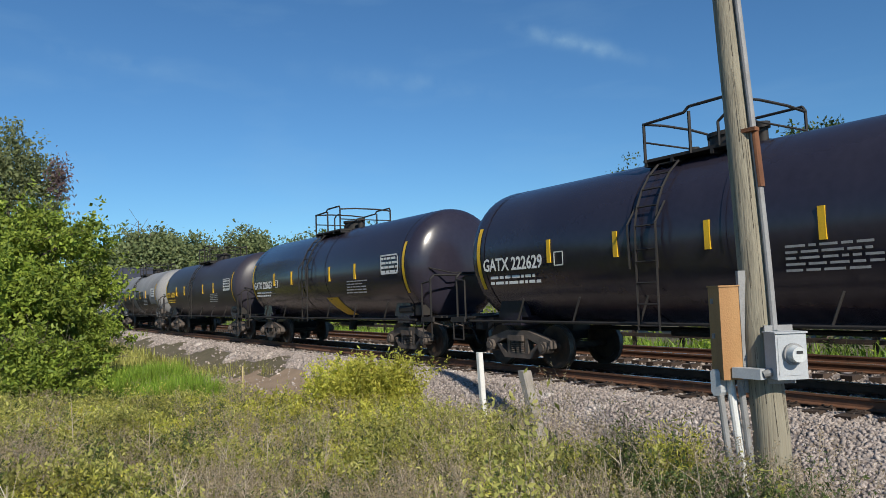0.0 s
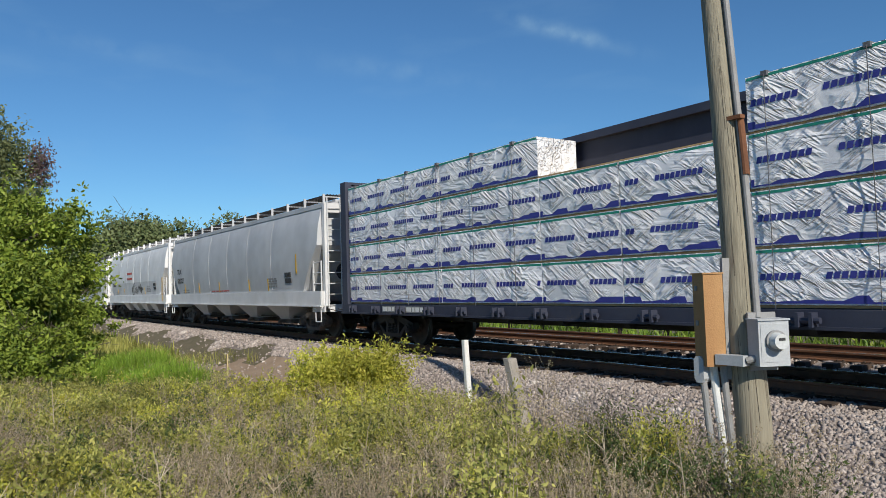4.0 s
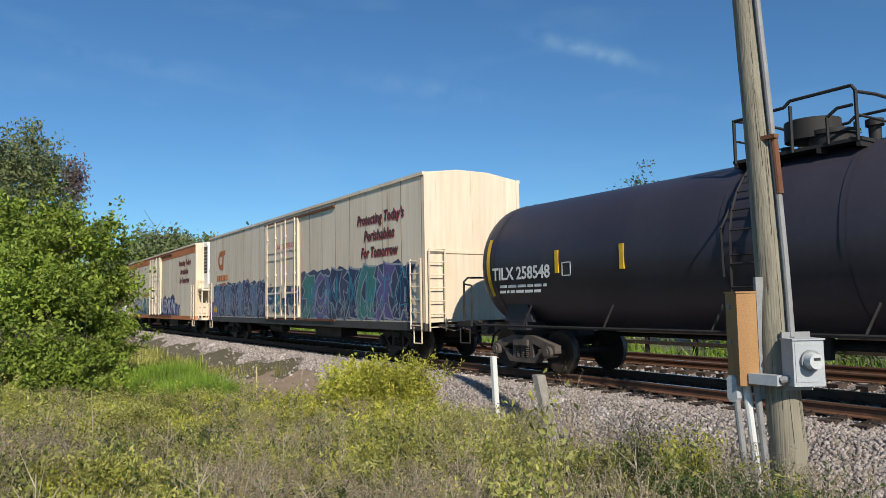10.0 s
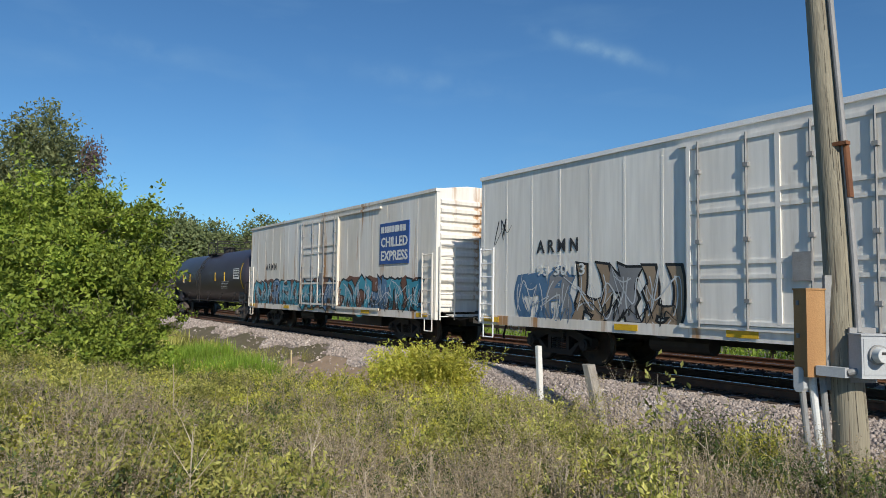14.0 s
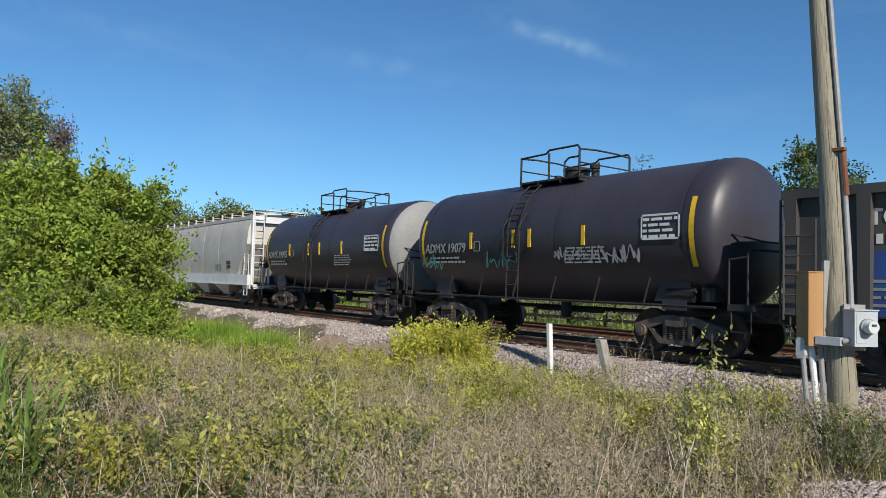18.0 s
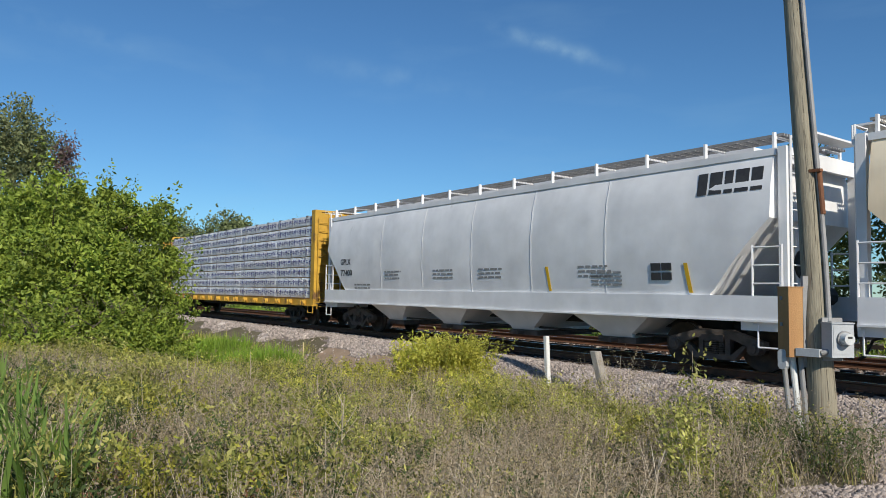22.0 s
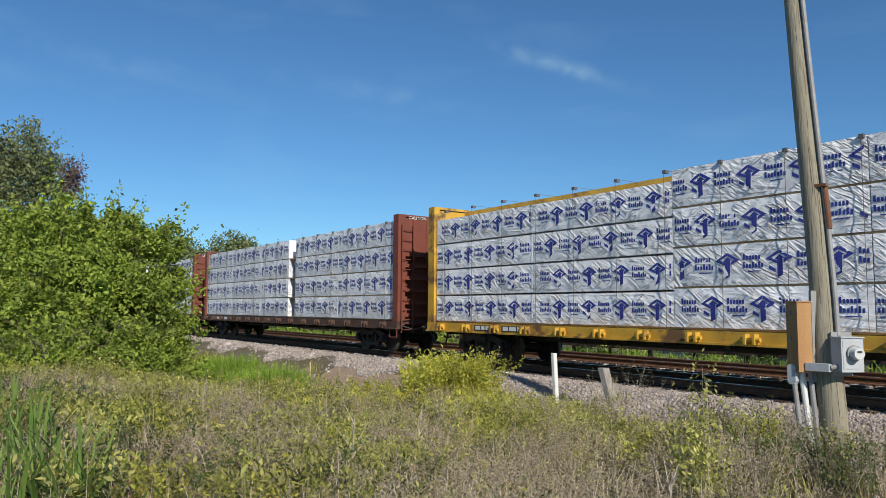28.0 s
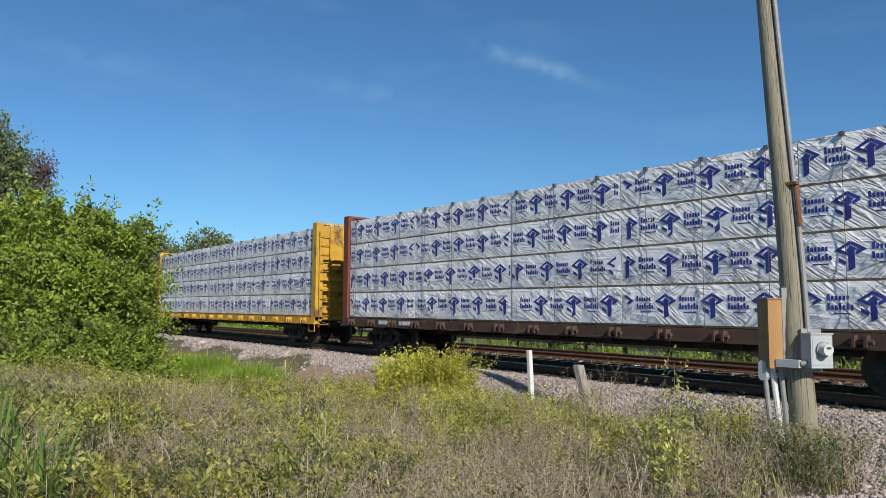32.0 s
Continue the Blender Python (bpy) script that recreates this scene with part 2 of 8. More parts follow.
M = {}
# Purplish cast of the reflected sky is mixed into this black base colour.
M["black_tank"] = surf("black tank paint", (0.023, 0.020, 0.032), (0.030, 0.027, 0.040), 1.0, (0.042, 0.037, 0.042), 0.66, rough=0.24, bump=0.02, bscale=8, streak=True, spec=0.6)
# Slight purple in the base colour stands in for sky reflected off the shell.
M["dull_tank"] = surf("dull black tank paint", (0.034, 0.030, 0.042), (0.047, 0.042, 0.054), 0.8, (0.07, 0.062, 0.064), 0.66, rough=0.42, bump=0.03, bscale=10, streak=True)
M["grey_tank"] = surf("grey weathered tank paint", (0.21, 0.208, 0.21), (0.29, 0.285, 0.285), 0.7, (0.10, 0.08, 0.06), 0.66, rough=0.6, bump=0.04, bscale=12, streak=True)
M["spill"] = surf("spilled bitumen", (0.012, 0.012, 0.013), (0.03, 0.03, 0.03), 1.5, rough=0.45, bump=0.1)
M["black_steel"] = surf("black underframe steel", (0.018, 0.017, 0.017), (0.035, 0.03, 0.027), 2.5, (0.07, 0.045, 0.03), 0.66, rough=0.7)
M["truck_steel"] = surf("brown-grey bogie castings", (0.07, 0.058, 0.05), (0.13, 0.105, 0.09), 4, (0.10, 0.05, 0.03), 0.6, rough=0.75, bump=0.3)
M["wheel"] = surf("wheel steel", (0.035, 0.027, 0.022), (0.075, 0.05, 0.035), 5, rough=0.6, metal=0.3)
M["tread"] = surf("bright worn tread", (0.22, 0.20, 0.18), (0.16, 0.14, 0.12), 8, rough=0.5, metal=0.7)
M["yellow"] = surf("yellow marking", (0.75, 0.46, 0.02), (0.62, 0.37, 0.02), 4, rough=0.5, bump=0.03)
M["white_mark"] = surf("white stencil", (0.72, 0.72, 0.70), (0.6, 0.6, 0.58), 6, rough=0.6, bump=0.02)
M["dark_mark"] = surf("dark stencil", (0.03, 0.03, 0.035), (0.05, 0.05, 0.05), 6, rough=0.6, bump=0.02)
M["grey_mark"] = surf("worn grey stencil", (0.22, 0.22, 0.22), (0.32, 0.32, 0.32), 9, rough=0.6, bump=0.02)
M["red_mark"] = surf("red stencil", (0.45, 0.05, 0.04), (0.35, 0.06, 0.05), 6, rough=0.6, bump=0.02)
M["orange"] = surf("faded orange paint", (0.58, 0.19, 0.06), (0.48, 0.16, 0.06), 1.5, (0.5, 0.3, 0.2), 0.64, rough=0.65, bump=0.05)
M["hop_grey"] = surf("light grey hopper paint", (0.50, 0.51, 0.53), (0.43, 0.44, 0.46), 0.9, (0.34, 0.34, 0.34), 0.67, rough=0.5, bump=0.3, bscale=1.7, streak=True)
M["hop_white"] = surf("white hopper paint", (0.80, 0.80, 0.81), (0.70, 0.70, 0.71), 0.9, (0.52, 0.50, 0.47), 0.68, rough=0.45, bump=0.3, bscale=1.7, streak=True)
M["hop_pale"] = surf("repainted pale grey hopper paint", (0.66, 0.66, 0.67), (0.58, 0.58, 0.59), 0.9, rough=0.5, bump=0.2, bscale=1.7, streak=True)
M["hop_warm"] = surf("warm grey hopper paint", (0.52, 0.49, 0.44), (0.45, 0.425, 0.385), 0.9, (0.38, 0.35, 0.31), 0.67, rough=0.5, bump=0.3, bscale=1.7, streak=True)
M["hop_tan"] = surf("rust-washed cream hopper paint", (0.84, 0.73, 0.55), (0.74, 0.55, 0.34), 1.3, (0.48, 0.26, 0.10), 0.57, rough=0.6, bump=0.2, bscale=1.9, streak=True, patch=2.2, grain=0.11)
M["hop_rust"] = surf("peeling rusted hopper paint", (0.64, 0.60, 0.53), (0.60, 0.49, 0.36), 1.6, (0.36, 0.15, 0.06), 0.515, rough=0.75, bump=0.2, bscale=25, patch=1.1, streak=True, grain=2.6)
M["rust"] = surf("rust", (0.20, 0.085, 0.04), (0.13, 0.055, 0.03), 3, (0.3, 0.2, 0.14), 0.66, rough=0.85, bump=0.3)
M["reef_cream"] = surf("stained cream reefer paint", (0.84, 0.71, 0.55), (0.74, 0.60, 0.44), 0.8, (0.52, 0.37, 0.22), 0.60, rough=0.6, bump=0.12, bscale=9, streak=True, grain=0.08)
M["reef_white"] = surf("white riveted reefer paint", (0.81, 0.79, 0.745), (0.71, 0.675, 0.62), 0.9, (0.50, 0.42, 0.33), 0.63, rough=0.5, bump=0.1, bscale=9, streak=True, grain=0.09)
M["reef_rusty"] = surf("white reefer paint with rust runs", (0.80, 0.77, 0.72), (0.70, 0.63, 0.53), 0.9, (0.46, 0.25, 0.11), 0.57, rough=0.55, bump=0.1, bscale=9, streak=True, patch=1.6, grain=0.09)
M["clean_white"] = surf("clean white panel", (0.84, 0.84, 0.84), (0.78, 0.78, 0.78), 2, rough=0.4, bump=0.02)
M["gondola"] = surf("dark brown-black gondola paint", (0.045, 0.042, 0.042), (0.075, 0.07, 0.066), 1.2, (0.11, 0.075, 0.05), 0.64, rough=0.6, bump=0.12, streak=True)
M["cb_yellow"] = surf("yellow flatcar paint", (0.60, 0.36, 0.045), (0.46, 0.26, 0.035), 2.2, (0.17, 0.09, 0.04), 0.54, rough=0.6, bump=0.08)
M["cb_red"] = surf("oxide red flatcar paint", (0.20, 0.055, 0.035), (0.155, 0.045, 0.03), 1.5, (0.09, 0.04, 0.03), 0.64, rough=0.65, bump=0.08)
M["cb_blue"] = surf("dark navy flatcar paint", (0.03, 0.035, 0.06), (0.045, 0.05, 0.075), 1.5, (0.08, 0.07, 0.06), 0.66, rough=0.6, bump=0.08)
M["wrap"] = wrapping("wrinkled white lumber wrap")
M["print_blue"] = surf("blue printing", (0.035, 0.04, 0.24), (0.05, 0.055, 0.28), 3, rough=0.4, bump=0.2, bscale=12)
M["print_green"] = surf("green printing", (0.02, 0.24, 0.17), (0.03, 0.28, 0.2), 3, rough=0.4, bump=0.2, bscale=12)
M["lumber"] = surf("raw softwood", (0.46, 0.32, 0.17), (0.38, 0.25, 0.12), 4, rough=0.8, bump=0.3)
M["strap"] = surf("dark grey cable", (0.09, 0.09, 0.10), (0.13, 0.13, 0.14), 6, rough=0.6)
M["rail"] = surf("rusty rail", (0.165, 0.075, 0.04), (0.11, 0.055, 0.034), 5, (0.22, 0.12, 0.07), 0.64, rough=0.8, bump=0.2)
M["rail_top"] = surf("polished rail head", (0.5, 0.49, 0.47), (0.42, 0.40, 0.38), 6, rough=0.25, metal=0.9, bump=0.02)
M["tie"] = surf("creosoted timber", (0.075, 0.05, 0.037), (0.045, 0.033, 0.027), 5, (0.14, 0.11, 0.09), 0.64, rough=0.9, bump=0.5, vary=0.25)
M["stone"] = surf("pinkish grey ballast", (0.43, 0.37, 0.335), (0.29, 0.245, 0.22), 9, (0.56, 0.50, 0.46), 0.58, rough=0.9, bump=0.5, bscale=90, vary=0.3, island=True)
M["bed"] = surf("ballast bed", (0.24, 0.20, 0.18), (0.16, 0.13, 0.12), 12, (0.36, 0.32, 0.30), 0.52, rough=0.95, bump=1.0, bscale=45)
# Soil colour is set dark so gaps between weeds carry painted shade.
M["soil"] = surf("dry weedy soil", (0.15, 0.125, 0.08), (0.11, 0.095, 0.055), 1.4, (0.19, 0.15, 0.10), 0.6, rough=0.95, bump=0.9, bscale=30)
M["dirt"] = surf("packed sandy dirt", (0.32, 0.235, 0.165), (0.26, 0.19, 0.13), 2.2, (0.32, 0.265, 0.21), 0.62, rough=0.95, bump=0.5, bscale=60)
M["pole"] = surf("weathered pole timber", (0.31, 0.28, 0.21), (0.22, 0.195, 0.145), 26, (0.17, 0.135, 0.10), 0.6, rough=0.9, bump=0.45, bscale=70, streak=True, patch=16, grain=0.02)
M["reef_seam"] = surf("brown panel joint", (0.30, 0.22, 0.15), (0.22, 0.16, 0.11), 3, rough=0.7)
M["red_weed"] = leafy("rusty dead leaves", (0.22, 0.09, 0.05), (0.36, 0.19, 0.11), 0.3, 0.2)
M["crack"] = surf("dark timber check", (0.05, 0.04, 0.03), (0.07, 0.055, 0.04), 6, rough=0.9)
M["galv"] = surf("galvanised conduit", (0.30, 0.30, 0.30), (0.24, 0.235, 0.23), 5, (0.20, 0.16, 0.13), 0.62, rough=0.65, metal=0.15)
M["meter_grey"] = surf("pale grey meter enamel", (0.46, 0.48, 0.50), (0.41, 0.43, 0.45), 3, rough=0.45, bump=0.04)
M["pvc"] = surf("white plastic pipe", (0.72, 0.72, 0.70), (0.62, 0.62, 0.60), 4, rough=0.45, bump=0.05)
M["box_wood"] = surf("orange-brown weathered board", (0.42, 0.235, 0.10), (0.33, 0.17, 0.07), 3, (0.24, 0.12, 0.06), 0.62, rough=0.75, bump=0.25, streak=True)
M["concrete"] = surf("weathered concrete", (0.36, 0.33, 0.29), (0.28, 0.25, 0.22), 5, (0.18, 0.16, 0.13), 0.62, rough=0.9, bump=0.5)
M["post_white"] = surf("scuffed white post paint", (0.74, 0.73, 0.70), (0.66, 0.65, 0.62), 4, (0.38, 0.36, 0.32), 0.66, rough=0.6, bump=0.1)
M["bark"] = surf("grey-brown bark", (0.13, 0.105, 0.08), (0.08, 0.065, 0.05), 6, rough=0.95, bump=0.8, bscale=30)
M["dry_stem"] = surf("dry pale stems", (0.50, 0.43, 0.33), (0.36, 0.29, 0.21), 3, rough=0.9, vary=0.3, island=True)
M["glass"] = surf("meter glass dome", (0.60, 0.62, 0.62), (0.55, 0.57, 0.57), 3, rough=0.08, bump=0.0, spec=0.8)
M["bush_leaf"] = leafy("bush leaves", (0.12, 0.185, 0.025), (0.33, 0.40, 0.062), 0.4, 0.28)
M["tree_leaf"] = leafy("tree leaves", (0.065, 0.10, 0.03), (0.13, 0.17, 0.055), 0.3)
# Leaf tones paled to olive grey: haze put into the willow's colour.
M["willow_leaf"] = leafy("haze-paled willow leaves", (0.12, 0.15, 0.065), (0.25, 0.27, 0.12), 0.35)
# Distance haze is painted in here by lightening both leaf tones.
M["far_leaf"] = leafy("haze-paled far wood leaves", (0.115, 0.15, 0.06), (0.20, 0.235, 0.10), 0.3, 0.2)
M["purple_leaf"] = leafy("dry purplish leaves", (0.16, 0.10, 0.11), (0.20, 0.15, 0.13), 0.2)
M["grass"] = leafy("meadow grass", (0.19, 0.215, 0.045), (0.52, 0.49, 0.15), 0.5, 0.33)
M["bright_grass"] = leafy("fresh green grass", (0.16, 0.29, 0.03), (0.30, 0.42, 0.06), 0.3)
M["gold_weed"] = leafy("yellow-green weeds", (0.36, 0.39, 0.05), (0.62, 0.56, 0.11), 0.35)
M["dry_weed"] = leafy("dry brownish weeds", (0.26, 0.21, 0.10), (0.52, 0.43, 0.22), 0.4, 0.3)
M["umber_weed"] = leafy("grey-brown dead leaves", (0.19, 0.15, 0.105), (0.46, 0.375, 0.27), 0.45, 0.25)
M["straw_stake"] = surf("sun-bleached yellow stake", (0.55, 0.45, 0.24), (0.48, 0.38, 0.2), 4, rough=0.7)
M["deck_grime"] = surf("grimy brown-black deck steel", (0.10, 0.055, 0.04), (0.065, 0.04, 0.032), 2.5, (0.20, 0.12, 0.05), 0.62, rough=0.8, bump=0.1)
M["seed"] = leafy("pale seed heads", (0.30, 0.24, 0.14), (0.44, 0.36, 0.22), 0.2)
M["reed"] = leafy("broad reed leaves", (0.12, 0.21, 0.04), (0.24, 0.33, 0.08), 0.25)
M["flower"] = leafy("yellow flower heads", (0.55, 0.42, 0.02), (0.65, 0.55, 0.04), 0.2)


# ---- mesh tools ----
def box(bm, x0, x1, y0, y1, z0, z1):
    v = [bm.verts.new((x, y, z)) for x in (x0, x1) for y in (y0, y1) for z in (z0, z1)]
    for a in ((0, 1, 3, 2), (4, 6, 7, 5), (0, 4, 5, 1), (2, 3, 7, 6), (0, 2, 6, 4), (1, 5, 7, 3)):
        bm.faces.new([v[i] for i in a])


def prism(bm, pts, y0, y1):
    """A polygon of (x, z) points drawn out along y."""
    a, b = [bm.verts.new((x, y0, z)) for x, z in pts], [bm.verts.new((x, y1, z)) for x, z in pts]
    bm.faces.new(a)
    bm.faces.new(b[::-1])
    for i in range(len(pts)):
        bm.faces.new((a[i - 1], b[i - 1], b[i], a[i]))


def tube(bm, p, q, r, n=6, r2=None):
    p, q = Vector(p), Vector(q)
    d = (q - p).normalized()
    u = d.orthogonal().normalized()
    w = d.cross(u)
    rings = []
    for c, rr in ((p, r), (q, r if r2 is None else r2)):
        rings.append([bm.verts.new(c + rr * (math.cos(2 * math.pi * i / n) * u + math.sin(2 * math.pi * i / n) * w)) for i in range(n)])
    for i in range(n):
        bm.faces.new((rings[0][i - 1], rings[0][i], rings[1][i], rings[1][i - 1]))
    bm.faces.new(rings[0][::-1])
    bm.faces.new(rings[1])


def pipe(bm, pts, r, n=6):
    for a, b in zip(pts, pts[1:]):
        tube(bm, a, b, r, n)


def loft(bm, rings, caps=True):
    """Closed rings of equal count joined one to the next."""
    vs = [[bm.verts.new(p) for p in ring] for ring in rings]
    for a, b in zip(vs, vs[1:]):
        for i in range(len(a)):
            bm.faces.new((a[i - 1], a[i], b[i], b[i - 1]))
    if caps:
        bm.faces.new(vs[0][::-1])
        bm.faces.new(vs[-1])


def finish(bm, name, smooth=0.0):
    bmesh.ops.recalc_face_normals(bm, faces=bm.faces)
    me = bpy.data.meshes.new(name)
    bm.to_mesh(me)
    bm.free()
    if smooth:
        me.polygons.foreach_set("use_smooth", [True] * len(me.polygons))
        me.set_sharp_from_angle(angle=radians(smooth))
    return me


SINGLE = {"jacket_bands": "jacket_band", "side_post": "side_post", "manway": "manway", "hinge": "hinge", "brake_gear": "brake_gear", "end_platform": "end_platform", "platform": "platform_plank", "corner_shield": "corner_shield", "winch": "winch", "long_seams": "long_seam", "bolster": "bolster"}


def pieces(bm):
    """The separate pieces of a bmesh, each as a bmesh of its own."""
    seen, out = set(), []
    for v in list(bm.verts):
        if v in seen:
            continue
        stack, got = [v], []
        seen.add(v)
        while stack:
            a = stack.pop()
            got.append(a)
            for e in a.link_edges:
                b = e.other_vert(a)
                if b not in seen:
                    seen.add(b)
                    stack.append(b)
        nb = bmesh.new()
        new_of = {a: nb.verts.new(a.co) for a in got}
        for f in {f for a in got for f in a.link_faces}:
            nb.faces.new([new_of[a] for a in f.verts])
        out.append(nb)
    bm.free()
    return out


def part(name, bm, material, parent=None, label="", smooth=0.0, at=None):
    """One mesh object from a bmesh or from mesh data, under a thing or a part; loose pieces of some kinds become parts one by one."""
    if name in SINGLE and isinstance(bm, bmesh.types.BMesh):
        many = [part(SINGLE[name] + "_", b, material, parent, label, smooth, at) for b in pieces(bm)]
        for ob in many:
            ob.name = SINGLE[name]
        return many[0]
    me = bm if isinstance(bm, bpy.types.Mesh) else finish(bm, name, smooth)
    if not me.materials:
        me.materials.append(M[material])
    ob = new(name, me)
    if parent:
        ob.parent = parent
    if at:
        ob.matrix_basis = at
    return tagged(ob, label)


def thing(name, label, category, group="", kind="", at=None):
    ob = new(name)
    if at:
        ob.matrix_basis = at
    return tagged(ob, label, category, group, kind)


LETTERS = {}


def text_mesh(body, size, material, width=0.0, shear=0.0, bold=0.0):
    key = (body, size, material, width)
    if key not in LETTERS:
        cu = bpy.data.curves.new("lettering", "FONT")
        cu.body, cu.size, cu.extrude, cu.resolution_u, cu.shear, cu.offset = body, size, 0.002, 2, shear, bold
        tmp = bpy.data.objects.new("lettering", cu)
        scene.collection.objects.link(tmp)
        me = bpy.data.meshes.new_from_object(tmp)
        bpy.data.objects.remove(tmp)
        if width:
            xs = [v.co.x for v in me.vertices]
            k = width / max(max(xs) - min(xs), 0.01)
            for v in me.vertices:
                v.co.x *= k
        me.materials.clear()
        me.materials.append(M[material])
        LETTERS[key] = me
    return LETTERS[key]


def letter(parent, body, x, y, z, size, material="white_mark", width=0.0, tilt=0.0, shear=0.0, bold=0.0):
    """Writing on a side that faces the near side; tilt leans the plane back with the surface."""
    return part("lettering", text_mesh(body, size, material, width, shear, bold), material, parent, at=pose(x, y, z, 90 - tilt))


def bars(parent, x, y, z, w, rows, material="grey_mark", pitch=0.12, tall=0.06, seed=0, name="stencil"):
    """Small writing that cannot be read, as rows of plain bars."""
    rnd = random.Random(seed)
    bm = bmesh.new()
    for i in range(rows):
        a = x
        while a < x + w * rnd.uniform(0.8, 1.0):
            e = min(a + rnd.uniform(0.08, 0.3), x + w)
            box(bm, a, e, y - 0.004, y, z - i * pitch - tall, z - i * pitch)
            a = e + 0.05
    return tagged(part(name, bm, material, parent), kind="stuff")


# ---- bogies and couplers, shared by all cars ----
def wheel_mesh():
    bm = bmesh.new()
    prof = [(0.0, 0.09), (0.1, 0.09), (0.13, 0.03), (0.33, 0.045), (0.38, 0.075), (0.455, 0.075), (0.457, -0.03), (0.485, -0.055), (0.485, -0.075), (0.38, -0.075), (0.33, -0.01), (0.13, -0.03), (0.0, -0.05)]
    n = 20
    rings = [[bm.verts.new((r * math.cos(2 * math.pi * i / n), -h, r * math.sin(2 * math.pi * i / n))) for i in range(n)] for r, h in prof[1:-1]]
    for a, b in zip(rings, rings[1:]):
        for i in range(n):
            bm.faces.new((a[i - 1], a[i], b[i], b[i - 1]))
    bm.faces.new(rings[0])
    bm.faces.new(rings[-1][::-1])
    me = finish(bm, "wheel", 35)
    me.materials.append(M["wheel"])
    me.materials.append(M["tread"])
    for p in me.polygons:
        if all(abs(math.hypot(me.vertices[v].co.x, me.vertices[v].co.z) - 0.456) < 0.006 for v in p.vertices):
            p.material_index = 1
    return me


def sideframe_mesh():
    bm = bmesh.new()
    # cast frame: an arched top chord, a dropped bottom chord and two columns round the springs
    prism(bm, [(-1.08, 0.44), (-1.08, 0.60), (-0.72, 0.70), (-0.35, 0.80), (0.35, 0.80), (0.72, 0.70), (1.08, 0.60), (1.08, 0.44), (0.72, 0.50), (0.40, 0.62), (-0.40, 0.62), (-0.72, 0.50)], -0.09, 0.09)
    prism(bm, [(-0.72, 0.50), (-0.45, 0.20), (0.45, 0.20), (0.72, 0.50), (0.62, 0.50), (0.38, 0.31), (-0.38, 0.31), (-0.62, 0.50)], -0.09, 0.09)
    for s in (-1, 1):
        box(bm, s * 0.30 - 0.05, s * 0.30 + 0.05, -0.08, 0.08, 0.28, 0.66)
        tube(bm, (s * 0.89, -0.17, 0.457), (s * 0.89, 0.08, 0.457), 0.13, 12)
        tube(bm, (s * 0.89, -0.20, 0.457), (s * 0.89, -0.17, 0.457), 0.08, 8)
    for i in range(3):
        c = -0.16 + 0.16 * i
        for k in range(6):
            tube(bm, (c, -0.04, 0.32 + 0.045 * k), (c, -0.04, 0.345 + 0.045 * k), 0.07, 8)
    box(bm, -0.24, 0.24, -0.16, 0.10, 0.58, 0.70)
    return finish(bm, "sideframe")


WHEEL, FRAME_SIDE = wheel_mesh(), sideframe_mesh()
FRAME_SIDE.materials.append(M["truck_steel"])
FRAME_FAR = FRAME_SIDE.copy()
FRAME_FAR.transform(Matrix.Rotation(math.pi, 4, "Z"))


def bogie_meshes():
    bm = bmesh.new()
    box(bm, -0.2, 0.2, -1.0, 1.0, 0.52, 0.78)
    tube(bm, (0, 0, 0.78), (0, 0, 0.90), 0.22, 12)
    bol = finish(bm, "bogie")
    bol.materials.append(M["black_steel"])
    bm = bmesh.new()
    tube(bm, (0, -1.0, 0), (0, 1.0, 0), 0.08, 10)
    ax = finish(bm, "axle")
    ax.materials.append(M["wheel"])
    return bol, ax


BOLSTER, AXLE = bogie_meshes()


def bogie(car, x, material="truck_steel"):
    b = part("bogie", BOLSTER, "black_steel", car, at=pose(x, 0, 0))
    for me, y in ((FRAME_SIDE, -1.0), (FRAME_FAR, 1.0)):
        f = part("sideframe", me, "truck_steel", b, at=pose(0, y, 0))
        if material != "truck_steel":
            f.material_slots[0].link = "OBJECT"
            f.material_slots[0].material = M[material]
    for dx in (-0.89, 0.89):
        part("axle", AXLE, "wheel", b, at=pose(dx, 0, 0.457))
        part("wheel", WHEEL, "wheel", b, at=pose(dx, -0.72, 0.457))
        part("wheel", WHEEL, "wheel", b, at=pose(dx, 0.72, 0.457, 0, 0, 180))


def draft_gear(car, length, reach):
    """Centre sill ends, couplers, brake hoses and uncoupling bars at both ends."""
    for s in (-1, 1):
        bm = bmesh.new()
        e = s * length / 2
        x0, x1 = sorted((e - s * 1.9, e + s * 0.1))
        box(bm, x0, x1, -0.18, 0.18, 0.72, 1.06)
        x0, x1 = sorted((e, e + s * reach))
        box(bm, x0, x1, -0.09, 0.09, 0.80, 0.98)
        x0, x1 = sorted((e + s * (reach - 0.28), e + s * (reach + 0.02)))
        box(bm, x0, x1, -0.17, 0.15, 0.72, 1.04)
        part("coupler", bm, "truck_steel", car)
        bm = bmesh.new()
        pipe(bm, [(e, -0.35, 0.85), (e + s * 0.25, -0.33, 0.72), (e + s * 0.4, -0.30, 0.42), (e + s * reach, -0.2, 0.36)], 0.028)
        part("brake_hose", bm, "black_steel", car)
        bm = bmesh.new()
        pipe(bm, [(e + s * 0.12, -1.45, 0.95), (e + s * 0.12, -0.95, 0.82), (e + s * 0.3, -0.3, 0.95)], 0.016)
        part("uncoupling_bar", bm, "truck_steel", car)


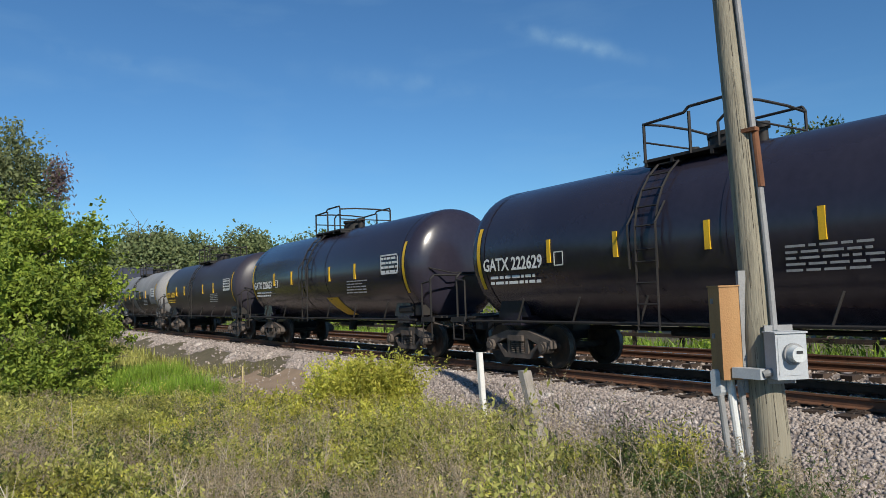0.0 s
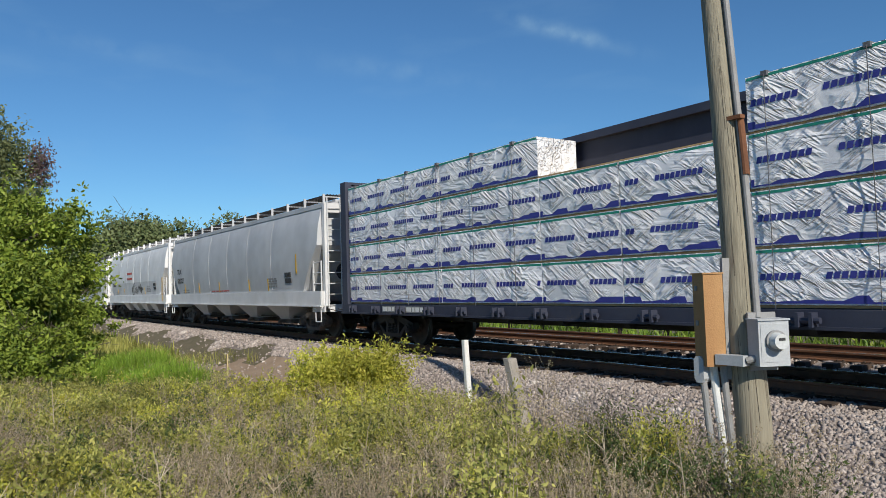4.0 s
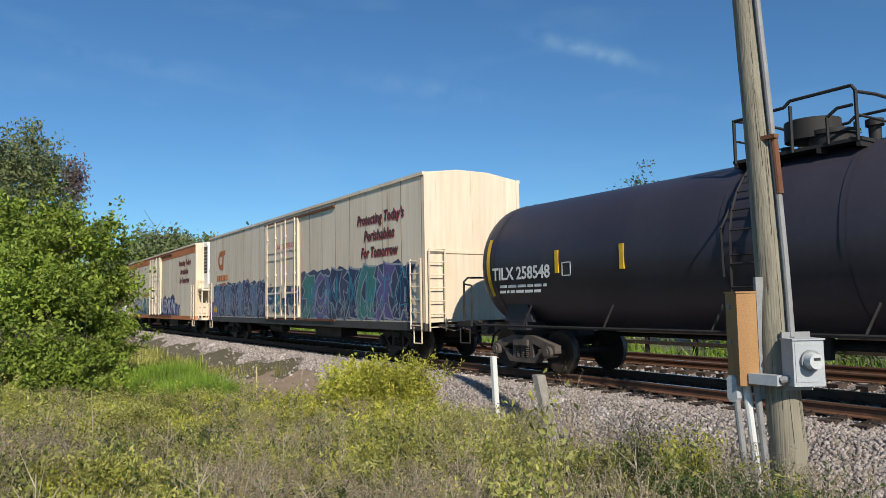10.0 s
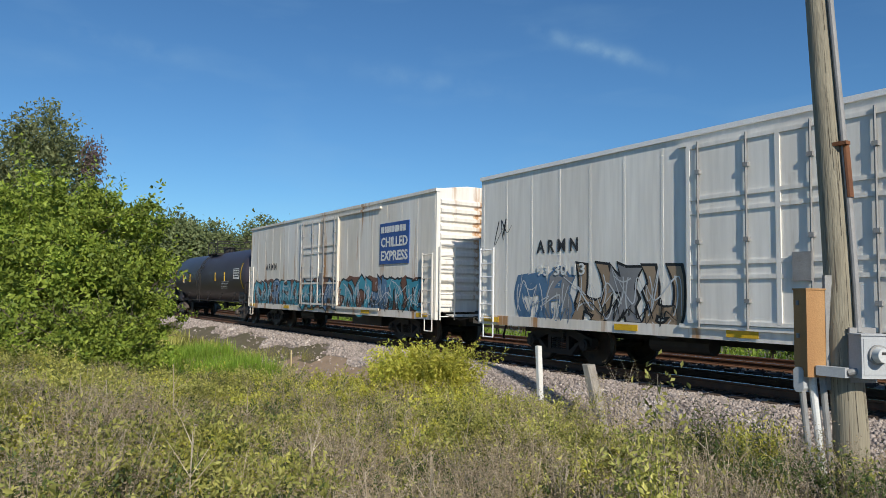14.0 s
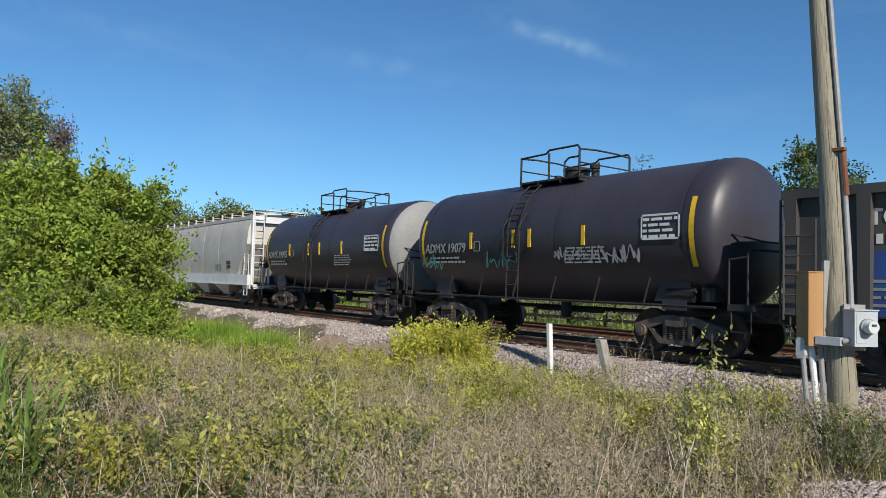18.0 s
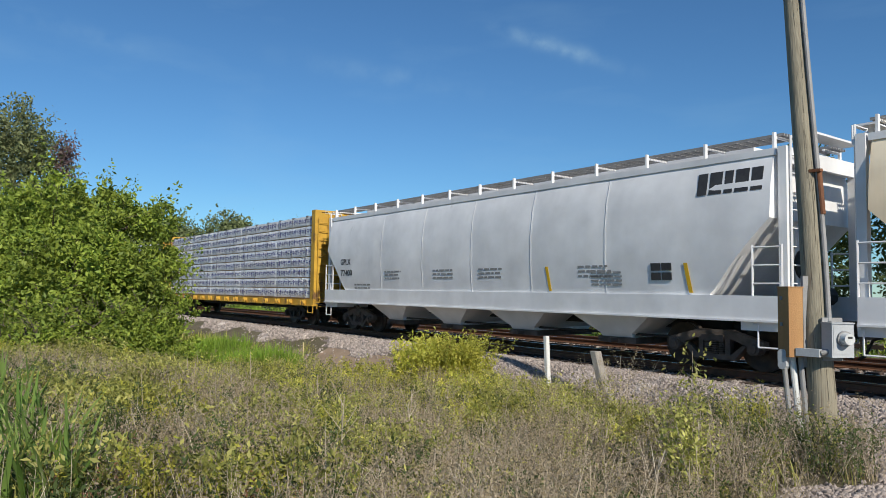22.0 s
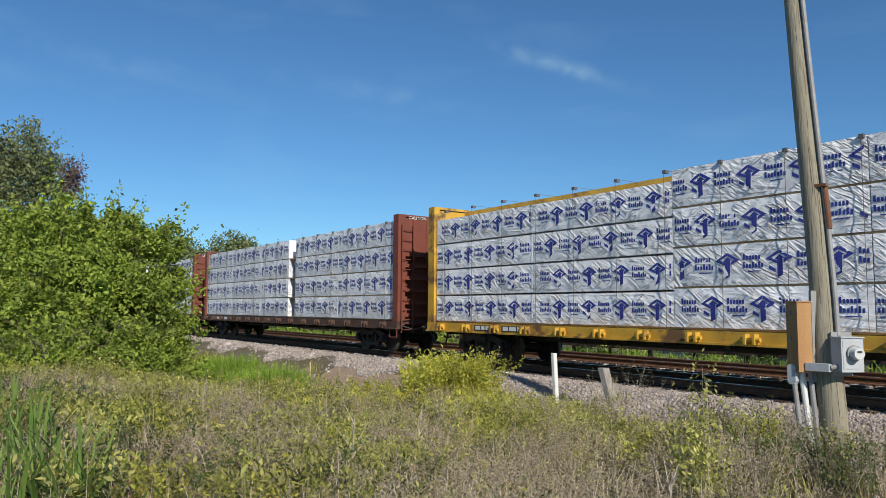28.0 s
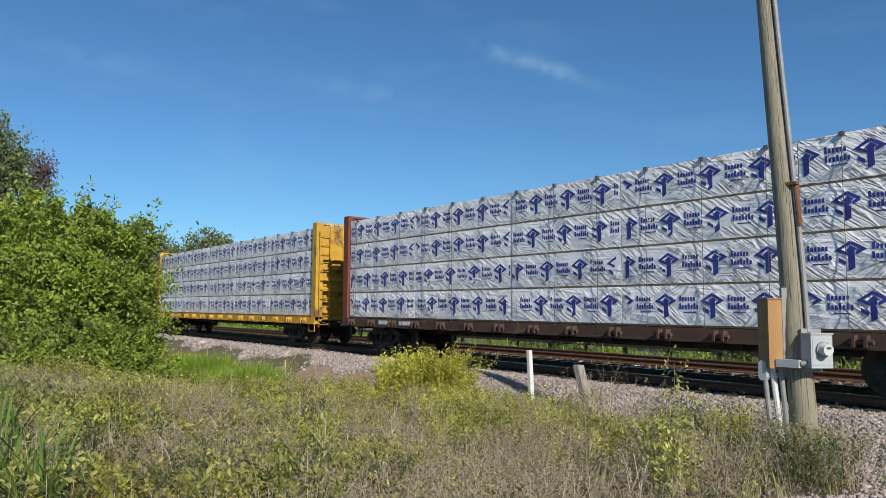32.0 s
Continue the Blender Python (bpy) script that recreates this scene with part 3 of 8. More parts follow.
def ladder(bm, x0, x1, y, z0, z1, r=0.016, pitch=0.34):
    """Two rails and rungs on a side (facing -y or +y)."""
    for x in (x0, x1):
        tube(bm, (x, y, z0), (x, y, z1), r * 1.4, 5)
    z = z0 + 0.1
    while z < z1:
        tube(bm, (x0, y, z), (x1, y, z), r, 5)
        z += pitch


def end_ladder(bm, x, y0, y1, z0, z1, r=0.016, pitch=0.34):
    for y in (y0, y1):
        tube(bm, (x, y, z0), (x, y, z1), r * 1.4, 5)
    z = z0 + 0.1
    while z < z1:
        tube(bm, (x, y0, z), (x, y1, z), r, 5)
        z += pitch


def stirrup(bm, x, y, z, w=0.4, d=0.42):
    pipe(bm, [(x - w / 2, y, z), (x - w / 2, y, z - d), (x + w / 2, y, z - d), (x + w / 2, y, z)], 0.018, 5)


# ---- tank cars ----
def tank_car(label, front, rear, paint, radius=1.55, mark="", number="", mark_mat="white_mark", mid=2.46, blobs=False, logo=None, head="", seed=0, spill=False, deck=1.02):
    length = front - rear
    car = thing("tank_car", label, "tank car", "freight train")
    R, half = radius, length / 2
    rings = []
    n = 44
    prof = [(half, 0.02), (half - 0.015, 0.28), (half - 0.07, 0.58), (half - 0.17, 0.8), (half - 0.29, 0.92), (half - 0.37, 0.96), (half - 0.46, 0.988), (half - 0.6, 1.0)]
    prof = prof + [(0.0, 1.0)] + [(-x, k) for x, k in prof[::-1]]
    for x, k in prof:
        rings.append([(x, R * k * math.cos(2 * math.pi * i / n), mid + R * k * math.sin(2 * math.pi * i / n)) for i in range(n)])
    bm = bmesh.new()
    loft(bm, rings)
    tank = part("tank_shell", bm, paint, car, smooth=50)
    # jacket seams
    bm = bmesh.new()
    for x in (-half + 0.85, -0.95, 0.95, half - 0.85):
        loft(bm, [[(xx, (R + 0.012) * math.cos(2 * math.pi * i / n), mid + (R + 0.012) * math.sin(2 * math.pi * i / n)) for i in range(n)] for xx in (x - 0.04, x + 0.04)], False)
    part("jacket_bands", bm, paint, car, smooth=50)
    if head:
        bm = bmesh.new()
        for s in (1,):
            loft(bm, [[(s * (x + 0.006), (R * k + 0.006) * math.cos(2 * math.pi * i / n), mid + (R * k + 0.006) * math.sin(2 * math.pi * i / n)) for i in range(n)] for x, k in prof[:6]])
        part("tank_head", bm, head, car, smooth=50)
    # top platform with rail, manway and valves
    zt = mid + R
    bm = bmesh.new()
    for y in (-0.95, 0.55):
        box(bm, -deck, deck, y, y + 0.4, zt - 0.12, zt - 0.07)
    for x in (-deck + 0.05, -0.4, 0.4, deck - 0.05):
        box(bm, x - 0.03, x + 0.03, -0.95, 0.95, zt - 0.2, zt - 0.12)
    part("platform", bm, "black_steel", car)
    bm = bmesh.new()
    for y in (-0.95, 0.95):
        for x in (-deck + 0.05, 0.0, deck - 0.05):
            tube(bm, (x, y, zt - 0.12), (x, y, zt + 0.6), 0.028)
        pipe(bm, [(-deck + 0.05, y, zt + 0.58), (-0.1, y, zt + 0.6), (0.0, y, zt + 0.68), (deck - 0.1, y, zt + 0.68), (deck - 0.05, y, zt + 0.6)], 0.026)
    for x in (-deck + 0.05, deck - 0.05):
        pipe(bm, [(x, -0.95, zt + 0.58), (x, -0.4, zt + 0.62), (x, 0.4, zt + 0.62), (x, 0.95, zt + 0.58)], 0.026)
        pipe(bm, [(x, -0.95, zt + 0.25), (x, 0.95, zt + 0.25)], 0.02)
    pipe(bm, [(0.55, -0.95, zt - 0.1), (0.55, -0.95, zt + 0.3), (0.7, -0.95, zt + 0.4), (deck - 0.1, -0.95, zt + 0.4)], 0.024)
    part("platform_railing", bm, "black_steel", car)
    bm = bmesh.new()
    tube(bm, (0.1, 0, zt - 0.1), (0.1, 0, zt + 0.22), 0.33, 16)
    tube(bm, (0.1, 0, zt + 0.22), (0.1, 0, zt + 0.29), 0.37, 16)
    if blobs:
        tube(bm, (-0.2, 0, zt + 0.2), (-0.2, 0, zt + 0.52), 0.42, 18)
    tube(bm, (0.8, -0.1, zt - 0.05), (0.8, -0.1, zt + 0.22), 0.09, 10)
    tube(bm, (0.8, -0.1, zt + 0.22), (0.8, -0.1, zt + 0.32), 0.13, 10)
    tube(bm, (-0.7, 0.1, zt - 0.05), (-0.7, 0.1, zt + 0.2), 0.1, 10)
    part("manway", bm, "black_steel", car, smooth=40)
    # side ladders that follow the shell
    for s in (-1, 1):
        bm = bmesh.new()
        pts = [(a, (R + 0.09) * math.cos(a), mid + (R + 0.09) * math.sin(a)) for a in [radians(d) for d in (-6, 8, 20, 32, 44, 56)]]
        for x in (-0.72, -0.28):
            pipe(bm, [(x, s * (R + 0.1), 0.92)] + [(x, s * y, z) for _, y, z in pts], 0.02, 5)
        z = 1.0
        while z < mid - 0.2:
            tube(bm, (-0.72, s * (R + 0.1), z), (-0.28, s * (R + 0.1), z), 0.016, 5)
            z += 0.36
        for a, y, z in pts:
            tube(bm, (-0.72, s * y, z), (-0.28, s * y, z), 0.016, 5)
        for x in (-0.8, -0.2):
            pipe(bm, [(x, s * (R + 0.16), mid - 0.5), (x, s * (R + 0.18), mid + 0.25), (x, s * (R - 0.1), mid + 0.62)], 0.018, 5)
        part("side_ladder", bm, "black_steel", car)
    # running rail with brackets low on the sides
    for s in (-1, 1):
        bm = bmesh.new()
        tube(bm, (-half + 0.2, s * 1.5, 1.02), (half - 0.2, s * 1.5, 1.02), 0.03)
        for k in range(6):
            x = -half + 1.9 + k * (length - 3.8) / 5
            tube(bm, (x, s * 1.5, 1.02), (x + 0.16, s * (R * 0.93), mid - R * 0.62), 0.022, 5)
        part("running_rail", bm, "black_steel", car)
    # stub sills, bolsters and saddles
    for s in (-1, 1):
        bm = bmesh.new()
        xb = s * (half - 1.35)
        box(bm, xb - 0.3, xb + 0.3, -1.2, 1.2, 0.92, 1.12)
        prism(bm, [(xb - 0.5, 1.1), (xb + 0.5, 1.1), (xb + 0.3, mid - R * 0.55), (xb - 0.3, mid - R * 0.55)], -1.18, -1.06)
        prism(bm, [(xb - 0.5, 1.1), (xb + 0.5, 1.1), (xb + 0.3, mid - R * 0.55), (xb - 0.3, mid - R * 0.55)], 1.06, 1.18)
        x0, x1 = sorted((xb - s * 0.9, s * (half + 0.55)))
        box(bm, x0, x1, -0.25, 0.25, 0.78, 1.12)
        part("bolster", bm, paint, car)
        bm = bmesh.new()
        x0, x1 = sorted((s * (half + 0.05), s * (half + 0.6)))
        for y in (-1.25, 0.35):
            box(bm, x0, x1, y, y + 0.9, 1.06, 1.11)
        box(bm, x0, x1, -1.5, -1.44, 0.98, 1.1)
        box(bm, x0, x1, 1.44, 1.5, 0.98, 1.1)
        stirrup(bm, s * (half + 0.32), -1.48, 1.0)
        stirrup(bm, s * (half + 0.32), 1.48, 1.0)
        part("end_platform", bm, "black_steel", car)
        bm = bmesh.new()
        xe = s * (half + 0.42)
        pipe(bm, [(xe, -1.42, 1.05), (xe, -1.42, 2.05), (xe, -1.3, 2.15), (xe, 1.3, 2.15), (xe, 1.42, 2.05), (xe, 1.42, 1.05)], 0.026)
        pipe(bm, [(s * (half + 0.05), -1.45, 1.05), (s * (half + 0.05), -1.45, 1.95), (xe, -1.42, 2.0)], 0.022)
        pipe(bm, [(s * (half - 0.1), -1.1, mid - 0.1), (xe - s * 0.1, -0.7, mid - 0.25), (xe - s * 0.1, 0.7, mid - 0.25)], 0.02)
        part("end_handrail", bm, "black_steel", car)
        bogie(car, xb)
    bm = bmesh.new()
    xr = half - 1.0
    tube(bm, (xr - 0.55, -1.05, 1.28), (xr + 0.15, -1.05, 1.28), 0.17, 12)
    box(bm, xr + 0.3, xr + 0.6, -1.2, -0.9, 1.12, 1.4)
    tube(bm, (-1.5, 0.2, 0.75), (0.9, 0.2, 0.75), 0.06, 8)
    tube(bm, (-0.2, 0, 0.55), (-0.2, 0, mid - R + 0.05), 0.14, 10)
    tube(bm, (-half + 2, 0.5, 0.8), (half - 2, 0.5, 0.8), 0.05, 6)
    part("brake_gear", bm, "truck_steel" if paint == "grey_tank" else "black_steel", car)
    draft_gear(car, length + 0.9, 0.42)
    # markings: upright yellow bars, end arcs and stencils
    yb = lambda z: -math.sqrt(max(R * R - (z - mid) ** 2, 0.01)) - 0.008
    for x in (-half + 2.95, -half + 4.7, half - 5.4, half - 3.6):
        bm = bmesh.new()
        prism(bm, [(x, mid - 0.26), (x + 0.1, mid - 0.26), (x + 0.1, mid + 0.2), (x, mid + 0.2)], yb(mid) - 0.004, yb(mid - 0.26) + 0.04)
        part("reflective_strip", bm, "yellow", car)
    for s in (-1, 1):
        bm = bmesh.new()
        ring = lambda x, a: (s * x, -(R + 0.01) * math.cos(a), mid + (R + 0.01) * math.sin(a))
        for k in range(10):
            a, b = radians(-28 + 5.2 * k), radians(-28 + 5.2 * (k + 1))
            bm.faces.new([bm.verts.new(ring(x, q)) for x, q in ((half - 0.62, a), (half - 0.74, a), (half - 0.74, b), (half - 0.62, b))])
        part("reflective_arc", bm, "yellow", car)
    if mark:
        letter(car, mark + " " + number, -half + 0.85, yb(mid - 0.1) - 0.012, mid - 0.34, 0.38, mark_mat, width=1.95, tilt=0, bold=0.008)
        bars(car, -half + 1.05, yb(mid - 0.45) - 0.02, mid - 0.46, 1.7, 2, mark_mat, seed=seed)
    bars(car, half - 4.1, yb(mid - 0.3) - 0.012, mid - 0.30, 1.3, 5, "grey_mark", seed=seed + 1, tall=0.035, pitch=0.085)
    bm = bmesh.new()
    for x0, x1, z0, z1 in ((half - 1.9, half - 0.95, mid + 0.30, mid + 0.34), (half - 1.9, half - 0.95, mid - 0.2, mid - 0.16), (half - 1.9, half - 1.87, mid - 0.2, mid + 0.34), (half - 0.98, half - 0.95, mid - 0.2, mid + 0.34)):
        box(bm, x0, x1, yb(mid) - 0.006, yb(mid), z0, z1)
    part("stencil_frame", bm, "white_mark", car)
    bars(car, half - 1.85, yb(mid) - 0.004, mid + 0.26, 0.85, 4, "white_mark", seed=seed + 2)
    bm = bmesh.new()
    for x0, x1, z0, z1 in ((0, 0.26, 0.26, 0.28), (0, 0.26, 0, 0.02), (0, 0.02, 0, 0.28), (0.24, 0.26, 0, 0.28)):
        box(bm, -half + 3.15 + x0, -half + 3.15 + x1, yb(mid - 0.1) - 0.006, yb(mid - 0.1), mid - 0.33 + z0, mid - 0.33 + z1)
    part("stencil_frame", bm, mark_mat, car)
    if logo:
        bm = bmesh.new()
        x = half - 6.0
        ring = lambda xx, d: (xx, -(R + 0.012) * math.cos(radians(d)), mid + (R + 0.012) * math.sin(radians(d)))
        for k in range(6):
            d0, d1 = -30 - 5 * k, -30 - 5 * (k + 1)
            s0, s1 = 0.07 * k, 0.07 * (k + 1)
            bm.faces.new([bm.verts.new(ring(*q)) for q in ((x + s0, d0), (x + 0.85 + s0 * 0.8, d0), (x + 0.85 + s1 * 0.8, d1), (x + s1, d1))])
        part("emblem", bm, logo, car)
    if spill:
        rnd = random.Random(5)
        bm = bmesh.new()
        ring = lambda xx, d: (xx, -(R + 0.007) * math.cos(radians(d)), mid + (R + 0.007) * math.sin(radians(d)))
        for a, b, top in ((-half + 0.5, -half + 1.2, -16), (-half + 1.9, -1.0, 10), (0.1, 2.6, 8), (2.6, 3.7, -10), (3.7, 4.4, -2), (4.4, 6.0, -26)):
            x = a
            while x < b - 0.01:
                e = min(x + 0.35, b)
                t = top + rnd.uniform(-1, 1) - (x - a) * 0.6
                for k in range(8):
                    d0, d1 = t + (-62 - t) * k / 8, t + (-62 - t) * (k + 1) / 8
                    bm.faces.new([bm.verts.new(ring(*q)) for q in ((x, d0), (e, d0), (e, d1), (x, d1))])
                x = e
        part("bitumen_stain", bm, "spill", car)
    return car


# ---- covered hoppers ----
def hopper_profile(style):
    """Half section from sill to roof crown: (y, z)."""
    if style == "ribbed":
        return [(1.52, 1.0), (1.55, 1.5), (1.58, 2.6), (1.56, 3.3), (1.46, 3.9), (1.32, 4.2), (1.1, 4.33), (0.5, 4.42), (0.0, 4.44)]
    return [(1.48, 1.14), (1.55, 1.6), (1.61, 2.3), (1.61, 3.0), (1.55, 3.6), (1.44, 4.05), (1.36, 4.22), (0.9, 4.36), (0.0, 4.42)]


def covered_hopper(label, front, rear, paint, style="smooth", roof="", sill="", seed=0, slope=1.7, deck_posts=True, outlets=4, patch=None):
    length = front - rear
    half = length / 2
    car = thing("covered_hopper", label, "covered hopper", "freight train")
    sill = sill or paint
    prof = hopper_profile(style)
    top = prof[-1][1]

    lo = prof[0][1]

    def ring(x, cut):
        z0 = prof[0][1]
        pts = []
        for y, z in prof:
            if z < cut:
                z = z0 + 0 * z
            pts.append((y, z))
        # below the cut the wall is drawn together at the cut height
        out = []
        for y, z in pts:
            if z < cut:
                yy = np.interp(cut, [p[1] for p in prof], [p[0] for p in prof])
                out.append((float(yy), cut))
            else:
                out.append((y, z))
        if abs(x) < half - slope - 0.1:
            # the sheets are drawn in at their seams and belly a little between
            k = (x + half - slope) / (length - 2 * slope) * 6
            dent = 0.010 * math.exp(-((k - round(k)) * 7) ** 2) + 0.003 * math.sin(x * 2.7 + seed) * math.sin(x * 1.1)
            out = [(y - dent if lo + 0.15 < z < 4.1 else y, z) for y, z in out]
        return [(x, -y, z) for y, z in out] + [(x, y, z) for y, z in out[-2::-1]]
    rings = []
    for x, cut in ((half - 0.25, 2.95), (half - 0.6, 2.6), (half - 1.0, 2.15), (half - 1.4, 1.65), (half - slope - 0.2, lo)):
        rings.append((x, cut))
    inner = half - slope - 0.2
    rings += [(inner - 2 * inner * k / 120, lo) for k in range(1, 61)]
    rings = rings + [(-x, c) for x, c in rings[-2::-1]]
    bm = bmesh.new()
    loft(bm, [ring(x, max(c, lo)) for x, c in rings])
    bmesh.ops.remove_doubles(bm, verts=bm.verts, dist=0.0005)
    part("hopper_body", bm, paint, car, smooth=32)
    # sheet joints
    rnd = random.Random(seed)
    bm = bmesh.new()
    if style == "ribbed":
        for z in (2.95, 3.45, 3.95):
            y = float(np.interp(z, [p[1] for p in prof], [p[0] for p in prof]))
            for s in (-1, 1):
                y0, y1 = sorted((s * (y - 0.02), s * (y + 0.022)))
                box(bm, -half + 0.3, half - 0.3, y0, y1, z - 0.012, z + 0.012)
        part("long_seams", bm, "grey_mark", car)
        bm = bmesh.new()
    n = 6
    for k in range(1, n):
        x = -half + slope + k * (length - 2 * slope) / n
        for (ya, za), (yb2, zb) in zip(prof[:6], prof[1:7]):
            for s in (-1, 1):
                tube(bm, (x, s * (ya + 0.002), za), (x, s * (yb2 + 0.002), zb), 0.004, 4)
    part("sheet_seams", bm, paint, car)
    if patch:
        # painted-over lower half
        bm = bmesh.new()
        for (ya, za), (yb2, zb) in zip(prof[0:2], prof[1:3]):
            bm.faces.new([bm.verts.new(p) for p in ((-half + 1.4, -ya - 0.002, za), (half - 2.6, -ya - 0.002, za), (half - 2.3, -yb2 - 0.002, zb), (-half + 1.2, -yb2 - 0.002, zb))])
        bmesh.ops.remove_doubles(bm, verts=bm.verts, dist=0.35)
        part("repainted_band", bm, patch, car)
    # eave strip
    bm = bmesh.new()
    ye, ze = prof[6 if style != "ribbed" else 5]
    for s in (-1, 1):
        y0, y1 = sorted((s * (ye - 0.08), s * (ye + 0.07)))
        box(bm, -half + 0.2, half - 0.2, y0, y1, ze - 0.08, ze + 0.05)
    part("eave", bm, roof or paint, car)
    # side sills
    for s in (-1, 1):
        bm = bmesh.new()
        y0, y1 = sorted((s * 1.42, s * (1.585 if style == "ribbed" else 1.60)))
        box(bm, -half + 0.05, half - 0.05, y0, y1, lo - (0.16 if style == "ribbed" else 0.10), lo + (0.10 if style == "ribbed" else 0.36))
        y0, y1 = sorted((s * 1.5, s * 1.64))
        zb = lo - (0.15 if style == "ribbed" else 0.09)
        box(bm, -half + 0.05, half - 0.05, y0, y1, zb - 0.04, zb)
        part("side_sill", bm, sill, car)
    # discharge hoppers
    span = length - 2 * slope - 2.0
    for k in range(outlets):
        c = -span / 2 + (k + 0.5) * span / outlets
        w = span / outlets / 2
        bm = bmesh.new()
        rr = []
        for z, hx, hy in ((lo, w - 0.02 if style == "ribbed" else w * 0.84, 1.44), (0.58, 0.46, 1.08), (0.48, 0.46, 1.0)):
            rr.append([(c - hx, -hy, z), (c + hx, -hy, z), (c + hx, hy, z), (c - hx, hy, z)])
        loft(bm, rr)
        part("discharge_hopper", bm, paint if style != "ribbed" else "black_steel", car)
        bm = bmesh.new()
        box(bm, c - 0.55, c + 0.55, -1.05, 1.05, 0.36, 0.5)
        tube(bm, (c, -1.3, 0.43), (c, 1.3, 0.43), 0.06, 8)
        part("outlet_gate", bm, "truck_steel", car)
    bm = bmesh.new()
    box(bm, -half + 1, half - 1, -0.18, 0.18, 0.75, 1.1)
    if style == "ribbed":
        tube(bm, (-half + 2.6, -1.3, 0.72), (half - 2.6, -1.3, 0.72), 0.045, 8)
        for x in (-half + 2.6, half - 2.6):
            tube(bm, (x, -1.3, 0.72), (x, -1.45, 1.0), 0.03, 6)
    tube(bm, (-half + 2.2, -0.9, 0.58), (half - 2.2, -0.9, 0.58), 0.03, 6)
    part("centre_sill", bm, "black_steel" if style != "ribbed" else "galv", car)
    # roof walk on posts, hatches
    for s in (-1, 1):
        bm = bmesh.new()
        zw = top + (0.05 if style == "ribbed" else 0.15)
        y0, y1 = sorted((s * 0.62, s * 1.22))
        for j in range(7):
            y = y0 + 0.1 * j
            box(bm, -half + 0.15, half - 0.15, y - 0.012, y + 0.012, zw - 0.05, zw)
        x = -half + 0.2
        while x < half - 0.15:
            box(bm, x - 0.012, x + 0.012, y0, y1, zw - 0.045, zw - 0.005)
            x += 0.24
        part("roof_walk", bm, "galv" if paint in ("hop_white", "hop_tan") else "black_steel", car)
        n = int(length // 1.5)
        for k in range(n + 1):
            x = -half + 0.3 + k * (length - 0.6) / n
            bm = bmesh.new()
            y0, y1 = sorted((s * 1.26, s * 1.34))
            box(bm, x - 0.022, x + 0.022, y0, y1, ze, zw + 0.02)
            y0, y1 = sorted((s * 0.6, s * 1.32))
            box(bm, x - 0.02, x + 0.02, y0, y1, zw - 0.09, zw - 0.05)
            part("walk_bracket", bm, "black_steel" if style == "ribbed" else roof or paint, car)
    bm = bmesh.new()
    box(bm, -half + 1.2, half - 1.2, -0.45, 0.45, top, top + 0.14)
    part("hatch_trough", bm, paint, car)
    # ends: corner posts, slope braces, ladders, platforms
    for s in (-1, 1):
        bm = bmesh.new()
        e = s * half
        for y in (-1.38, 1.38):
            x0, x1 = sorted((e - s * 0.16, e))
            box(bm, x0, x1, y - 0.07, y + 0.07, 0.85, ze + 0.06)
        x0, x1 = sorted((e - s * 0.14, e - s * 0.02))
        box(bm, x0, x1, -1.38, 1.38, ze - 0.25, ze + 0.05)
        x0, x1 = sorted((e - s * 0.9, e))
        box(bm, x0, x1, -1.5, 1.5, 0.84, 1.02)
        for y in (-0.5, 0.5):
            tube(bm, (e - s * 0.2, y, 1.0), (e - s * 0.35, y, 2.9), 0.06, 6)
        part("end_frame", bm, sill, car)
        bm = bmesh.new()
        end_ladder(bm, e + s * 0.04, -1.36, -0.9, 0.95, ze + 0.25)
        x0, x1 = sorted((e - s * 0.1, e + s * 0.28))
        box(bm, x0, x1, -0.9, 0.9, zw - 0.04, zw)
        pipe(bm, [(e + s * 0.28, -0.9, zw), (e + s * 0.28, -0.9, zw - 0.35), (e + s * 0.05, -0.9, zw - 0.45)], 0.018, 5)
        part("end_ladder", bm, sill, car)
        x0, x1 = sorted((e - s * 0.05, e - s * 0.62))
        for y in (-1.56, 1.56):
            bm = bmesh.new()
            ladder(bm, x0, x1, y, 0.95, 2.45)
            stirrup(bm, e - s * 0.32, y, 0.96)
            part("side_ladder", bm, sill, car)
        if s > 0:
            bm = bmesh.new()
            tube(bm, (e - 0.5, 0.5, 1.5), (e - 0.5, 1.15, 1.5), 0.2, 10)
            tube(bm, (e - 0.1, -0.75, 2.1), (e - 0.06, -0.75, 2.1), 0.28, 14)
            box(bm, e - 0.55, e - 0.2, -0.5, -0.2, 1.05, 1.45)
            part("brake_gear", bm, "black_steel", car)
        bogie(car, s * (half - 1.75), "truck_steel")
    draft_gear(car, length, 0.55)
    # common stencils low on the side
    bars(car, half - 4.6, -1.61, 2.0, 0.9, 4, "grey_mark", seed=seed + 3, tall=0.045, pitch=0.09)
    bars(car, -half + 2.3, -1.60, 1.72, 1.1, 2, "grey_mark", seed=seed + 4, tall=0.06)
    bm = bmesh.new()
    for i in range(2):
        for j in range(2):
            box(bm, half - 2.9 + 0.27 * i, half - 2.66 + 0.27 * i, -1.617, -1.60, 1.8 + 0.2 * j, 1.96 + 0.2 * j)
    part("inspection_plate", bm, "dark_mark", car)
    return car


